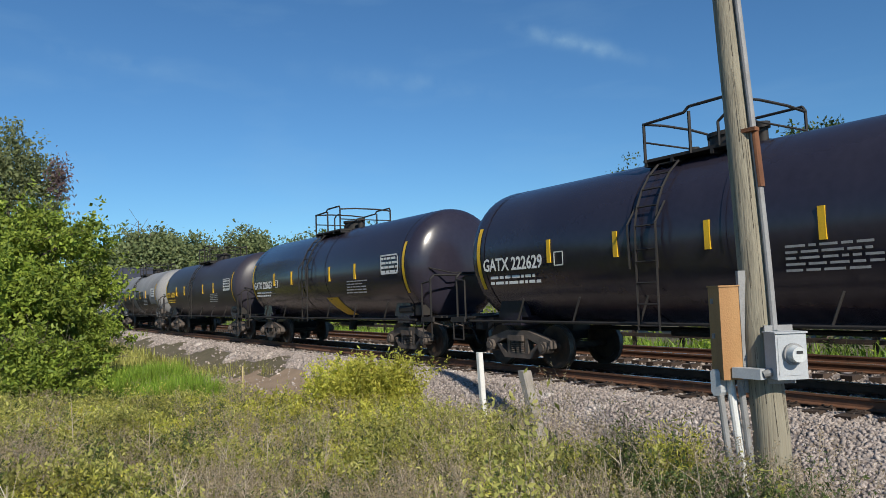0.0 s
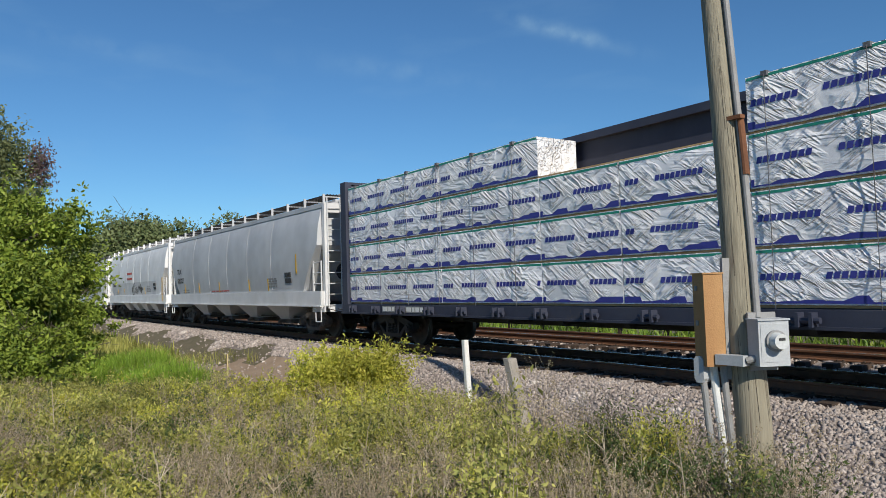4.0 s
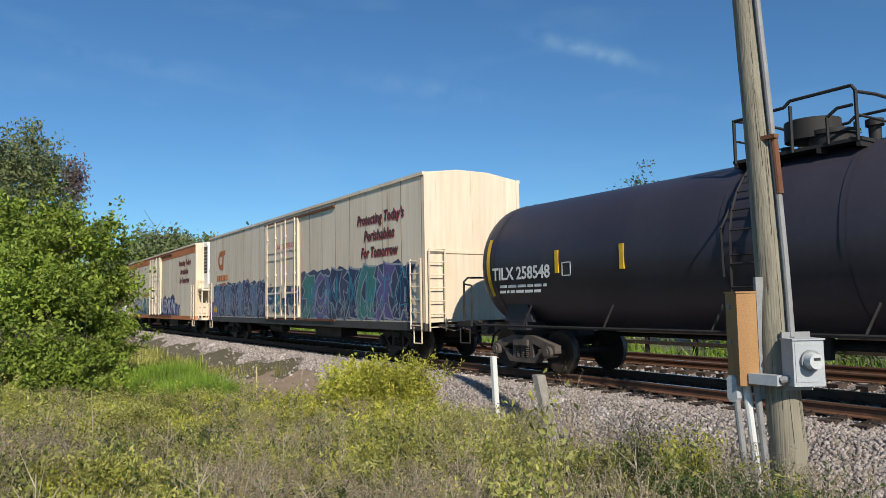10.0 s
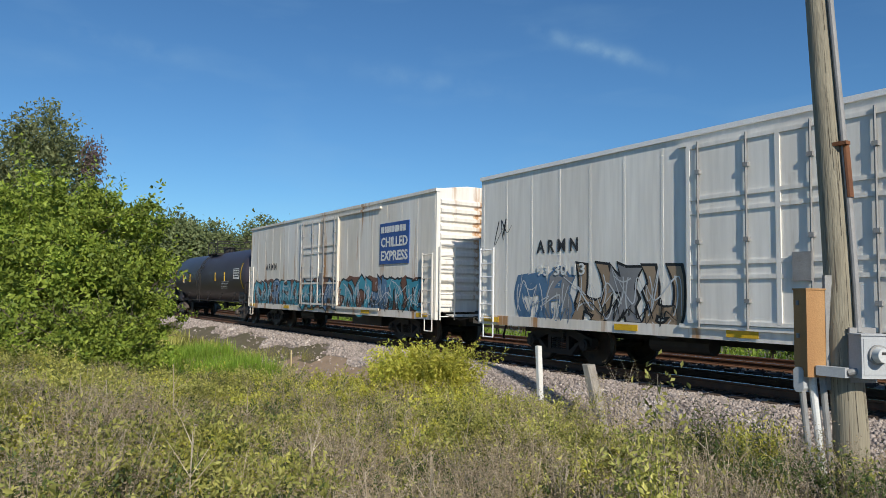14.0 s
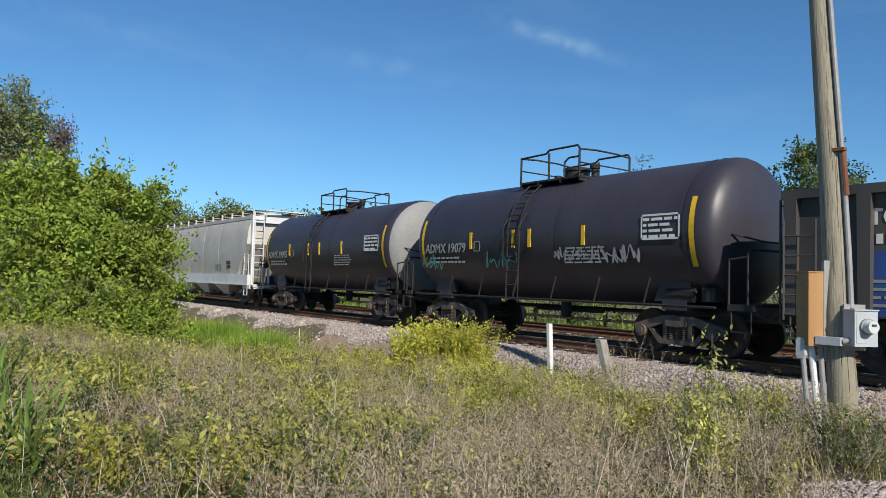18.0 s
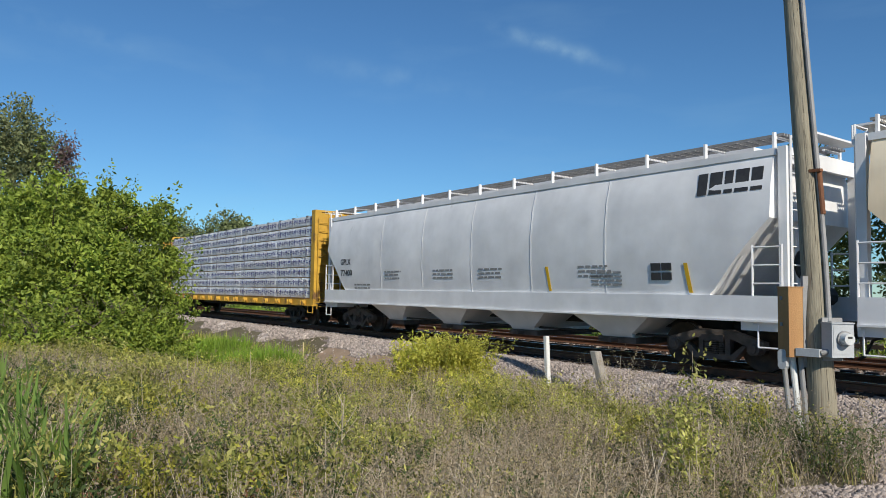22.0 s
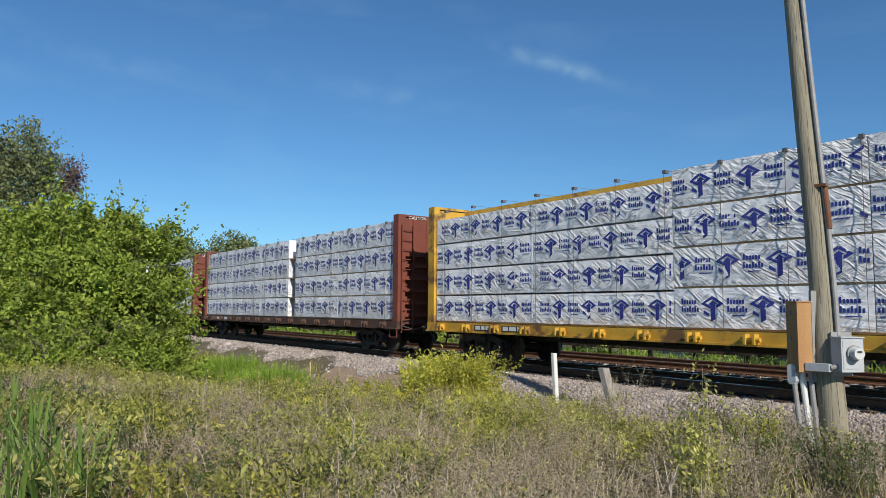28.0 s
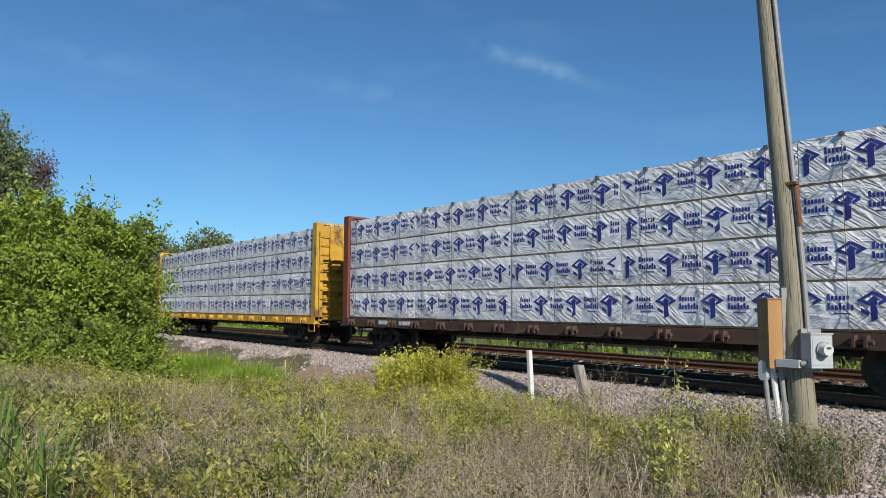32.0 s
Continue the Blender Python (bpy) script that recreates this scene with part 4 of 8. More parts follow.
def hug(car, style):
    """Lays paint and stencils onto the curved side of a hopper."""
    prof = hopper_profile(style)
    zz, yy = [p[1] for p in prof], [p[0] for p in prof]
    obs = [o for o in car.children_recursive if o.type == "MESH" and o.name.split(".")[0] in ("stencil", "emblem", "reflective_strip", "sprayed_line", "sprayed_shape", "sprayed_fill", "sprayed_highlight", "inspection_plate", "red_panel", "fresh_panel")]
    shapes = [v.co.y for o in obs if o.name.startswith(("sprayed_shape", "sprayed_fill", "sprayed_high")) for v in o.data.vertices]
    for o in obs:
        vs = o.data.vertices
        z = sum(v.co.z for v in vs) / len(vs)
        if z < zz[0] or min(v.co.y for v in vs) < -1.655:
            continue
        ref = max(shapes) if o.name.startswith(("sprayed_shape", "sprayed_fill", "sprayed_high")) else max(v.co.y for v in vs)
        for v in vs:
            w = float(np.interp(v.co.z, zz, yy))
            if v.co.z < zz[0] + 0.1:
                w = max(w, 1.586)
            v.co.y = -w - 0.0045 - (ref - v.co.y)


def side_letter(car, style, body, x, z, size, material="dark_mark", **k):
    """Lettering laid onto the curved side of a hopper."""
    prof = hopper_profile(style)
    zz, yy = [p[1] for p in prof], [p[0] for p in prof]
    a, b = float(np.interp(z, zz, yy)), float(np.interp(z + 0.7 * size, zz, yy))
    return letter(car, body, x, -max(a, b - 0.02) - 0.006, z, size, material, tilt=math.degrees(math.atan2(a - b, 0.7 * size)), **k)


def strips(car, half, xs, z0, z1, y=-1.62, material="yellow", w=0.09, lean=0.0):
    for x in xs:
        bm = bmesh.new()
        for k in range(4):
            a, b, c, d = x + lean * k / 4, x + lean * (k + 1) / 4, z0 + (z1 - z0) * k / 4, z0 + (z1 - z0) * (k + 1) / 4
            prism(bm, [(a, c), (a + w, c), (b + w, d), (b, d)], y, y + 0.006)
        part("reflective_strip", bm, material, car)


# ---- sprayed pieces: plain wild shapes, no lettering ----
def spray(name, c):
    M[name] = surf(name, c, [v * 0.75 for v in c], 1.3, rough=0.5, bump=0.03)
    return name


for nm, c in (("spray_navy", (0.035, 0.04, 0.11)), ("spray_blue", (0.10, 0.20, 0.34)), ("spray_teal", (0.06, 0.22, 0.20)), ("spray_cyan", (0.06, 0.33, 0.45)),
              ("spray_silver", (0.36, 0.38, 0.42)), ("spray_lilac", (0.42, 0.40, 0.62)), ("spray_brown", (0.20, 0.085, 0.05)), ("spray_black", (0.02, 0.02, 0.022)),
              ("spray_purple", (0.14, 0.10, 0.28)), ("spray_green", (0.05, 0.26, 0.10)), ("spray_pink", (0.50, 0.12, 0.25)), ("spray_white", (0.62, 0.64, 0.66)),
              ("spray_orange", (0.50, 0.22, 0.10)), ("panel_blue", (0.035, 0.08, 0.26)), ("spray_night", (0.055, 0.065, 0.13)), ("spray_tan", (0.34, 0.25, 0.17)), ("spray_dull", (0.27, 0.27, 0.28))):
    spray(nm, c)


def blob(rnd, cx, cz, w, h, n=18):
    """An angular, jagged letter-like outline."""
    k = rnd.randrange(2, 4)
    ph = rnd.uniform(0, 6)
    pts = []
    for i in range(n):
        a = 2 * math.pi * i / n
        r = 0.82 + 0.16 * math.sin(k * a + ph) + rnd.uniform(-0.16, 0.16)
        c, s = math.cos(a), math.sin(a)
        sq = 1 / max(abs(c), abs(s))
        pts.append((cx + w * 0.5 * r * c * (0.55 + 0.45 * sq), cz + h * 0.5 * r * s * (0.55 + 0.45 * sq)))
    return pts


def flat(bm, pts, y):
    bm.faces.new([bm.verts.new((x, y, z)) for x, z in pts])


def graffiti(car, x0, x1, z0, z1, y, fills, edge, light, seed, n=6, back=None):
    rnd = random.Random(seed)
    g = None
    if back:
        bm = bmesh.new()
        steps = int((x1 - x0) / 0.3)
        topline = [z1 + 0.05 + rnd.uniform(-0.10, 0.14) for _ in range(steps + 1)]
        for k in range(steps):
            xa, xb = x0 + 0.3 * k - 0.1, x0 + 0.3 * (k + 1) - 0.1
            flat(bm, [(xa, z0 - 0.02), (xb, z0 - 0.02), (xb, topline[k + 1]), (xa, topline[k])], y - 0.003)
        g = part("sprayed_background", bm, back, car, "uneven sprayed background")
    w = (x1 - x0) / n
    for i in range(n):
        bo, bl, bf = bmesh.new(), bmesh.new(), bmesh.new()
        cx, cz = x0 + (i + 0.5) * w, (z0 + z1) / 2 + rnd.uniform(-0.04, 0.04)
        h = (z1 - z0) * rnd.uniform(0.9, 1.08)
        lay = 0.0016 * (i % 2)
        tilt = rnd.uniform(-0.25, 0.25)
        # a letter-like figure: uprights and slanting bars of wavering width
        strokes = [((-0.34, -0.46), (-0.30, 0.46)), ((0.30, -0.44), (0.34, 0.45)), ((-0.32, 0.36 * rnd.choice((-1, 1))), (0.32, 0.3 * rnd.choice((-1, 1)))), ((-0.3, rnd.uniform(-0.2, 0.2)), (0.3, rnd.uniform(-0.45, 0.45)))]
        if rnd.random() < 0.5:
            strokes[0] = ((-0.4, -0.46), (0.02, 0.48))
        for q, ((ax, az), (bx, bz)) in enumerate(strokes):
            a = Vector((cx + w * (ax + tilt * az), cz + h * az))
            b = Vector((cx + w * (bx + tilt * bz), cz + h * bz))
            m = a.lerp(b, 0.5) + Vector((rnd.uniform(-0.1, 0.1) * w, rnd.uniform(-0.06, 0.06) * h))
            d = (b - a).normalized()
            o = Vector((-d.y, d.x))
            t = 0.13 * min(w, h) * rnd.uniform(0.75, 1.3)
            bow = m + o * rnd.choice((-1, 1)) * rnd.uniform(0.25, 0.6) * min(w, h)
            side = []
            for j in range(7):
                u = j / 6
                p = (a - d * 0.03) * (1 - u) ** 2 + bow * (2 * u * (1 - u)) + (b + d * 0.03) * u * u
                side.append((p, t * (0.8 + 1.4 * abs(u - 0.5) ** 1.5 + rnd.uniform(-0.06, 0.06))))
            for grow, target, dep in ((0.055, bo, 0.005), (0.0, bf, 0.008)):
                pts = [p + o * (k + grow) - (d * grow if j == 0 else -d * grow if j == 6 else Vector((0, 0))) for j, (p, k) in enumerate(side)]
                pts += [p - o * (k + grow) - (d * grow if j == 0 else -d * grow if j == 6 else Vector((0, 0))) for j, (p, k) in reversed(list(enumerate(side)))]
                flat(target, [tuple(p) for p in pts], y - dep - lay - 0.0003 * q)
            if q < 3:
                e = [p + o * k * 0.55 for p, k in side]
                flat(bl, [tuple(p) for p in e[1:6]] + [tuple(p - o * 0.03) for p in e[5:0:-1]], y - 0.0106 - lay - 0.0003 * q)
        o = part("sprayed_shape", bo, edge, car)
        part("sprayed_fill", bf, fills[i % len(fills)], o)
        part("sprayed_highlight", bl, light, o)
    # thin loops and drips run over and round the letters
    scribble(car, x0, z0, x1 - x0, (z1 - z0) * 1.05, y - 0.0145, light, seed + 500, 0.014)
    scribble(car, x0 + 0.1, z0 - 0.04, x1 - x0 - 0.2, (z1 - z0) * 0.5, y - 0.0155, edge, seed + 600, 0.012)


def scribble(car, x, z, w, h, y, material, seed, r=0.022):
    """Loose sprayed loops: one ribbon along a smooth wandering curve."""
    rnd = random.Random(seed)
    knots = max(9, int(w / max(h, 0.2) * 9))
    base = []
    for i in range(knots):
        u = i / (knots - 1)
        base.append(Vector((x + w * u + rnd.uniform(-0.30, 0.30) * h, z + h * (rnd.uniform(0.0, 0.45) if i % 2 else rnd.uniform(0.5, 1.0)))))
    line = []
    for i in range(knots - 1):
        p0, p1, p2, p3 = base[max(i - 1, 0)], base[i], base[i + 1], base[min(i + 2, knots - 1)]
        for j in range(6):
            t = j / 6
            line.append(0.5 * (2 * p1 + (p2 - p0) * t + (2 * p0 - 5 * p1 + 4 * p2 - p3) * t * t + (3 * p1 - p0 - 3 * p2 + p3) * t ** 3))
    bm = bmesh.new()
    n = len(line) - 1
    last = None
    for i, p in enumerate(line):
        d = (line[min(i + 1, n)] - line[max(i - 1, 0)]).normalized()
        o = Vector((-d.y, d.x)) * r * (0.8 + 0.35 * math.sin(i * 0.35 + seed))
        yy = y - 0.00003 * i
        pair = [bm.verts.new((p.x + o.x, yy, p.y + o.y)), bm.verts.new((p.x - o.x, yy, p.y - o.y))]
        if last:
            bm.faces.new((last[0], last[1], pair[1], pair[0]))
        last = pair
    part("sprayed_line", bm, material, car)


# ---- refrigerator cars ----
def reefer(label, front, rear, paint, trim, z0, z1, wide, ribs, unit=False, ends="flat", rivets=False, seed=0, end_paint=""):
    length = front - rear
    half = length / 2
    car = thing("refrigerator_car", label, "refrigerator car", "freight train")
    W = wide
    bm = bmesh.new()
    sec = [(-W, z0 + 0.22), (-W, z1 - 0.05), (-W + 0.12, z1), (-0.5, z1 + 0.14), (0, z1 + 0.16), (0.5, z1 + 0.14), (W - 0.12, z1), (W, z1 - 0.05), (W, z0 + 0.22)]
    loft(bm, [[(x, y, z) for y, z in sec] for x in (half, -half)])
    part("car_body", bm, paint, car)
    for s in (-1, 1):
        bm = bmesh.new()
        y0, y1 = sorted((s * (W - 0.1), s * (W + 0.02)))
        box(bm, -half - 0.01, half + 0.01, y0, y1, z0, z0 + 0.22)
        part("side_sill", bm, trim, car)
    if trim == "orange":
        bm = bmesh.new()
        box(bm, -half, half, -W - 0.012, -W - 0.001, z1 - 0.48, z1 - 0.06)
        part("top_band", bm, "orange", car)
    # roof edge and roof ribs
    bm = bmesh.new()
    for s in (-1, 1):
        y0, y1 = sorted((s * (W - 0.09), s * (W + 0.04)))
        box(bm, -half - 0.02, half + 0.02, y0, y1, z1 - 0.06, z1 + 0.03)
    n = int(length / 1.25)
    for k in range(n + 1):
        x = -half + 0.06 + k * (length - 0.12) / n
        prism_pts = [(-W, z1 + 0.02), (-0.5, z1 + 0.17), (0.5, z1 + 0.17), (W, z1 + 0.02), (W, z1 - 0.02), (-W, z1 - 0.02)]
        a = [bm.verts.new((x - 0.04, y, z)) for y, z in prism_pts]
        b = [bm.verts.new((x + 0.04, y, z)) for y, z in prism_pts]
        bm.faces.new(a)
        bm.faces.new(b[::-1])
        for i in range(6):
            bm.faces.new((a[i - 1], b[i - 1], b[i], a[i]))
    part("roof_trim", bm, end_paint or paint, car)
    # upright panel posts
    n = ribs
    for k in range(n + 1):
        x = -half + 0.1 + k * (length - 0.2) / n
        if abs(x) < 1.85:
            continue
        for s in (-1, 1):
            bm = bmesh.new()
            y0, y1 = sorted((s * (W - 0.01), s * (W + (0.0035 if rivets else 0.006))))
            k = 0.03 if rivets else 0.011
            box(bm, x - k, x + k, y0, y1, z0 + 0.22, z1 - 0.06)
            if rivets and s < 0:
                z = z0 + 0.35
                while z < z1 - 0.2:
                    for dx in (-0.02, 0.02):
                        tube(bm, (x + dx, -W - 0.003, z), (x + dx, -W - 0.012, z), 0.009, 4)
                    z += 0.16
            part("panel_post", bm, paint if rivets else "reef_seam", car)
    # plug door with bars and hardware, both sides
    for s in (-1, 1):
        bm = bmesh.new()
        y0, y1 = sorted((s * (W - 0.02), s * (W + 0.06)))
        box(bm, -1.75, 1.75, y0, y1, z0 + 0.3, z1 - 0.28)
        d = part("plug_door", bm, paint, car)
        bm = bmesh.new()
        y0, y1 = sorted((s * (W + 0.058), s * (W + 0.085)))
        hgt = z1 - z0 - 0.58
        for q in (0.0, 0.25, 0.33, 0.62, 0.70, 1.0):
            z = z0 + 0.3 + q * hgt
            box(bm, -1.75, 1.75, y0, y1, z - 0.035, z + 0.035)
        for x in (-1.72, 0.0, 1.72):
            box(bm, x - 0.04, x + 0.04, y0 - (0.003 if s < 0 else 0), y1 + (0.003 if s > 0 else 0), z0 + 0.298, z1 - 0.278)
        part("door_frame", bm, paint, d)
        bm = bmesh.new()
        for x in (-1.5, -0.55, 0.55, 1.5):
            tube(bm, (x, s * (W + 0.10), z0 + 0.2), (x, s * (W + 0.10), z1 - 0.2), 0.02, 6)
            for q in (0.12, 0.45, 0.85):
                box(bm, x - 0.045, x + 0.045, min(s * (W + 0.06), s * (W + 0.125)), max(s * (W + 0.06), s * (W + 0.125)), z0 + 0.3 + q * hgt - 0.035, z0 + 0.3 + q * hgt + 0.035)
        box(bm, 0.25, 0.55, min(s * (W + 0.06), s * (W + 0.13)), max(s * (W + 0.06), s * (W + 0.13)), z0 + 1.0, z0 + 1.45)
        part("door_rod", bm, "galv" if paint != "reef_cream" else paint, d)
        bm = bmesh.new()
        y0, y1 = sorted((s * (W + 0.0), s * (W + 0.065)))
        for z in (z1 - 0.24, z0 + 0.18):
            box(bm, -1.95, 1.9 + 3.0, y0, y1, z, z + 0.07)
        part("door_track", bm, "rust" if paint == "reef_cream" else paint, car)
    # ends
    for s in (-1, 1):
        e = s * half
        bm = bmesh.new()
        if ends == "corrugated":
            n = 12
            for k in range(n):
                z = z0 + 0.55 + k * (z1 - z0 - 0.75) / n
                x0, x1 = sorted((e - 0.01, e + s * 0.07))
                a = [(e, z), (e + s * 0.075, z + 0.05), (e + s * 0.075, z + 0.14), (e, z + 0.2)]
                prism(bm, a, -W + 0.12, W - 0.12)
                part("corrugation", bm, end_paint or paint, car)
                bm = bmesh.new()
            box(bm, min(e, e + s * 0.02), max(e, e + s * 0.02), -W + 0.02, W - 0.02, z0 + 0.25, z0 + 0.5)
        else:
            for y in (-W + 0.05, W - 0.05):
                x0, x1 = sorted((e - 0.01, e + s * 0.03))
                box(bm, x0, x1, y - 0.05, y + 0.05, z0 + 0.2, z1 - 0.05)
            x0, x1 = sorted((e - 0.01, e + s * 0.03))
            box(bm, x0, x1, -W + 0.1, W - 0.1, (z0 + z1) / 2 - 0.04, (z0 + z1) / 2 + 0.04)
        part("end_panel", bm, end_paint or paint, car)
        bm = bmesh.new()
        end_ladder(bm, e + s * 0.14, -W + 0.06, -W + 0.55, z0, z0 + 2.15)
        x0, x1 = sorted((e - s * 0.08, e - s * 0.62))
        ladder(bm, x0, x1, -W - 0.07, z0 + 0.05, z0 + 1.9)
        ladder(bm, x0, x1, W + 0.07, z0 + 0.05, z0 + 1.9)
        stirrup(bm, e - s * 0.35, -W - 0.02, z0 + 0.1)
        stirrup(bm, e - s * 0.35, W + 0.02, z0 + 0.1)
        part("ladder", bm, end_paint or paint, car)
        bogie(car, s * (half - 2.4), "black_steel")
        bm = bmesh.new()
        x0, x1 = sorted((e, e + s * 0.35))
        box(bm, x0, x1, -1.2, 1.2, z0 + 0.1, z0 + 0.16)
        box(bm, x0, x1, -0.25, 0.25, 0.7, z0 + 0.1)
        part("end_platform", bm, trim, car)
    bm = bmesh.new()
    box(bm, -half + 0.3, half - 0.3, -0.3, 0.3, 0.6, z0 + 0.25)
    for k in range(9):
        x = -half + 1.5 + k * (length - 3) / 8
        box(bm, x - 0.08, x + 0.08, -W + 0.1, W - 0.1, z0 + 0.02, z0 + 0.2)
    box(bm, 2.0, 4.2, -1.1, -0.5, 0.45, z0 + 0.1)
    tube(bm, (-3.2, -0.8, 0.62), (-1.8, -0.8, 0.62), 0.18, 12)
    part("underframe", bm, "black_steel", car)
    if unit:
        # cooling unit in a white housing on the leading end, on a frame with rails
        e = half
        bm = bmesh.new()
        sec = [(e, 2.55), (e + 0.62, 2.55), (e + 0.75, 2.75), (e + 0.75, z1 - 0.2), (e + 0.6, z1 + 0.02), (e, z1 + 0.05)]
        prism(bm, sec, -1.15, 1.15)
        u = part("cooling_unit", bm, "clean_white", car, "white housing with a black grille")
        bm = bmesh.new()
        box(bm, e + 0.1, e + 0.7, -1.175, -1.152, 3.35, z1 - 0.2)
        g = part("grille", bm, "black_steel", u)
        bm = bmesh.new()
        for k in range(7):
            z = 3.45 + k * (z1 - 0.3 - 3.45) / 7
            for j in range(4):
                box(bm, e + 0.16 + 0.13 * j, e + 0.26 + 0.13 * j, -1.19, -1.17, z, z + 0.07)
        part("grille_slat", bm, "spray_dull", g)
        bm = bmesh.new()
        for y in (-1.45, 1.45):
            for x in (e + 0.1, e + 0.85):
                tube(bm, (x, y, z0), (x, y, 3.0), 0.04, 6)
            pipe(bm, [(e + 0.1, y, 2.2), (e + 0.85, y, 2.2)], 0.025)
        box(bm, e, e + 0.95, -1.5, 1.5, 2.4, 2.5)
        box(bm, e, e + 0.95, -1.5, 1.5, z0, z0 + 0.12)
        part("unit_frame", bm, paint, car)
    draft_gear(car, length + (1.6 if unit else 0.5), 0.5)
    return car


# ---- gondola ----
def gondola(label, front, rear):
    length = front - rear
    half = length / 2
    car = thing("gondola_car", label, "gondola car", "freight train")
    z0, z1, W = 0.98, 3.02, 1.5
    bm = bmesh.new()
    for s in (-1, 1):
        y0, y1 = sorted((s * (W - 0.06), s * W))
        box(bm, -half, half, y0, y1, z0, z1)
    for s in (-1, 1):
        x0, x1 = sorted((s * half, s * (half - 0.06)))
        box(bm, x0, x1, -W + 0.06, W - 0.06, z0, z1)
    box(bm, -half, half, -W + 0.06, W - 0.06, z0, z0 + 0.1)
    part("gondola_body", bm, "gondola", car)
    bm = bmesh.new()
    for s in (-1, 1):
        y0, y1 = sorted((s * (W - 0.08), s * (W + 0.12)))
        box(bm, -half - 0.05, half + 0.05, y0, y1, z1 - 0.02, z1 + 0.14)
        x0, x1 = sorted((s * (half - 0.1), s * (half + 0.1)))
        box(bm, x0, x1, -W + 0.08, W - 0.08, z1 - 0.02, z1 + 0.13)
    part("top_chord", bm, "gondola", car)
    n = 16
    for k in range(n + 1):
        x = -half + 0.12 + k * (length - 0.24) / n
        bm = bmesh.new()
        for s in (-1, 1):
            y0, y1 = sorted((s * W, s * (W + 0.13)))
            prism(bm, [(x - 0.09, z0), (x + 0.09, z0), (x + 0.11, z1), (x - 0.11, z1)], y0, y1)
        part("side_post", bm, "gondola", car)
    for k in range(0, n, 2):
        x = -half + 0.4 + k * (length - 0.24) / n
        bm = bmesh.new()
        box(bm, x, x + 0.7, -W - 0.02, -W - 0.003, z0 + 0.04, z0 + 0.2)
        part("reflective_strip", bm, "yellow", car)
    bm = bmesh.new()
    for s in (-1, 1):
        for k in range(4):
            z = z0 + 0.3 + k * 0.5
            x0, x1 = sorted((s * half, s * (half + 0.09)))
            box(bm, x0, x1, -W + 0.05, W - 0.05, z, z + 0.16)
        end_ladder(bm, s * (half + 0.16), -W + 0.08, -W + 0.5, z0 - 0.2, z1)
        x0, x1 = sorted((s * (half - 0.05), s * (half - 0.6)))
        ladder(bm, x0, x1, -W - 0.2, z0 - 0.1, z1 - 0.4)
        stirrup(bm, s * (half - 0.32), -W - 0.1, z0)
    part("end_rib", bm, "gondola", car)
    bm = bmesh.new()
    box(bm, -half + 0.2, half - 0.2, -0.3, 0.3, 0.65, z0)
    part("underframe", bm, "black_steel", car)
    bm = bmesh.new()
    x = -half + 1.35
    flat(bm, [(x, z0 + 0.02), (x + 0.98, z0 + 0.02), (x + 0.98, z0 + 1.1), (x, z0 + 1.1)], -W - 0.004)
    part("painted_panel", bm, "panel_blue", car)
    letter(car, "TCMX", x + 0.02, -W - 0.008, z0 + 1.52, 0.36, "white_mark", width=0.95, bold=0.01)
    bars(car, x + 0.12, -W - 0.006, z0 + 1.36, 0.75, 1, "white_mark", pitch=0.26, tall=0.16, seed=4)
    bars(car, x + 0.05, -W - 0.007, z0 + 0.62, 0.8, 4, "grey_mark", pitch=0.13, tall=0.05, seed=5)
    for k, m in ((3, "spray_pink"), (4, "spray_white"), (5, "spray_dull"), (6, "spray_dull"), (7, "spray_tan"), (9, "spray_purple"), (11, "spray_white")):
        scribble(car, -half + 0.35 + k * (length - 0.24) / n, z0 + 0.5, 0.7, 0.9, -W - 0.006, m, k, 0.03)
    for s in (-1, 1):
        bogie(car, s * (half - 2.2), "black_steel")
    draft_gear(car, length + 0.2, 0.4)
    return car


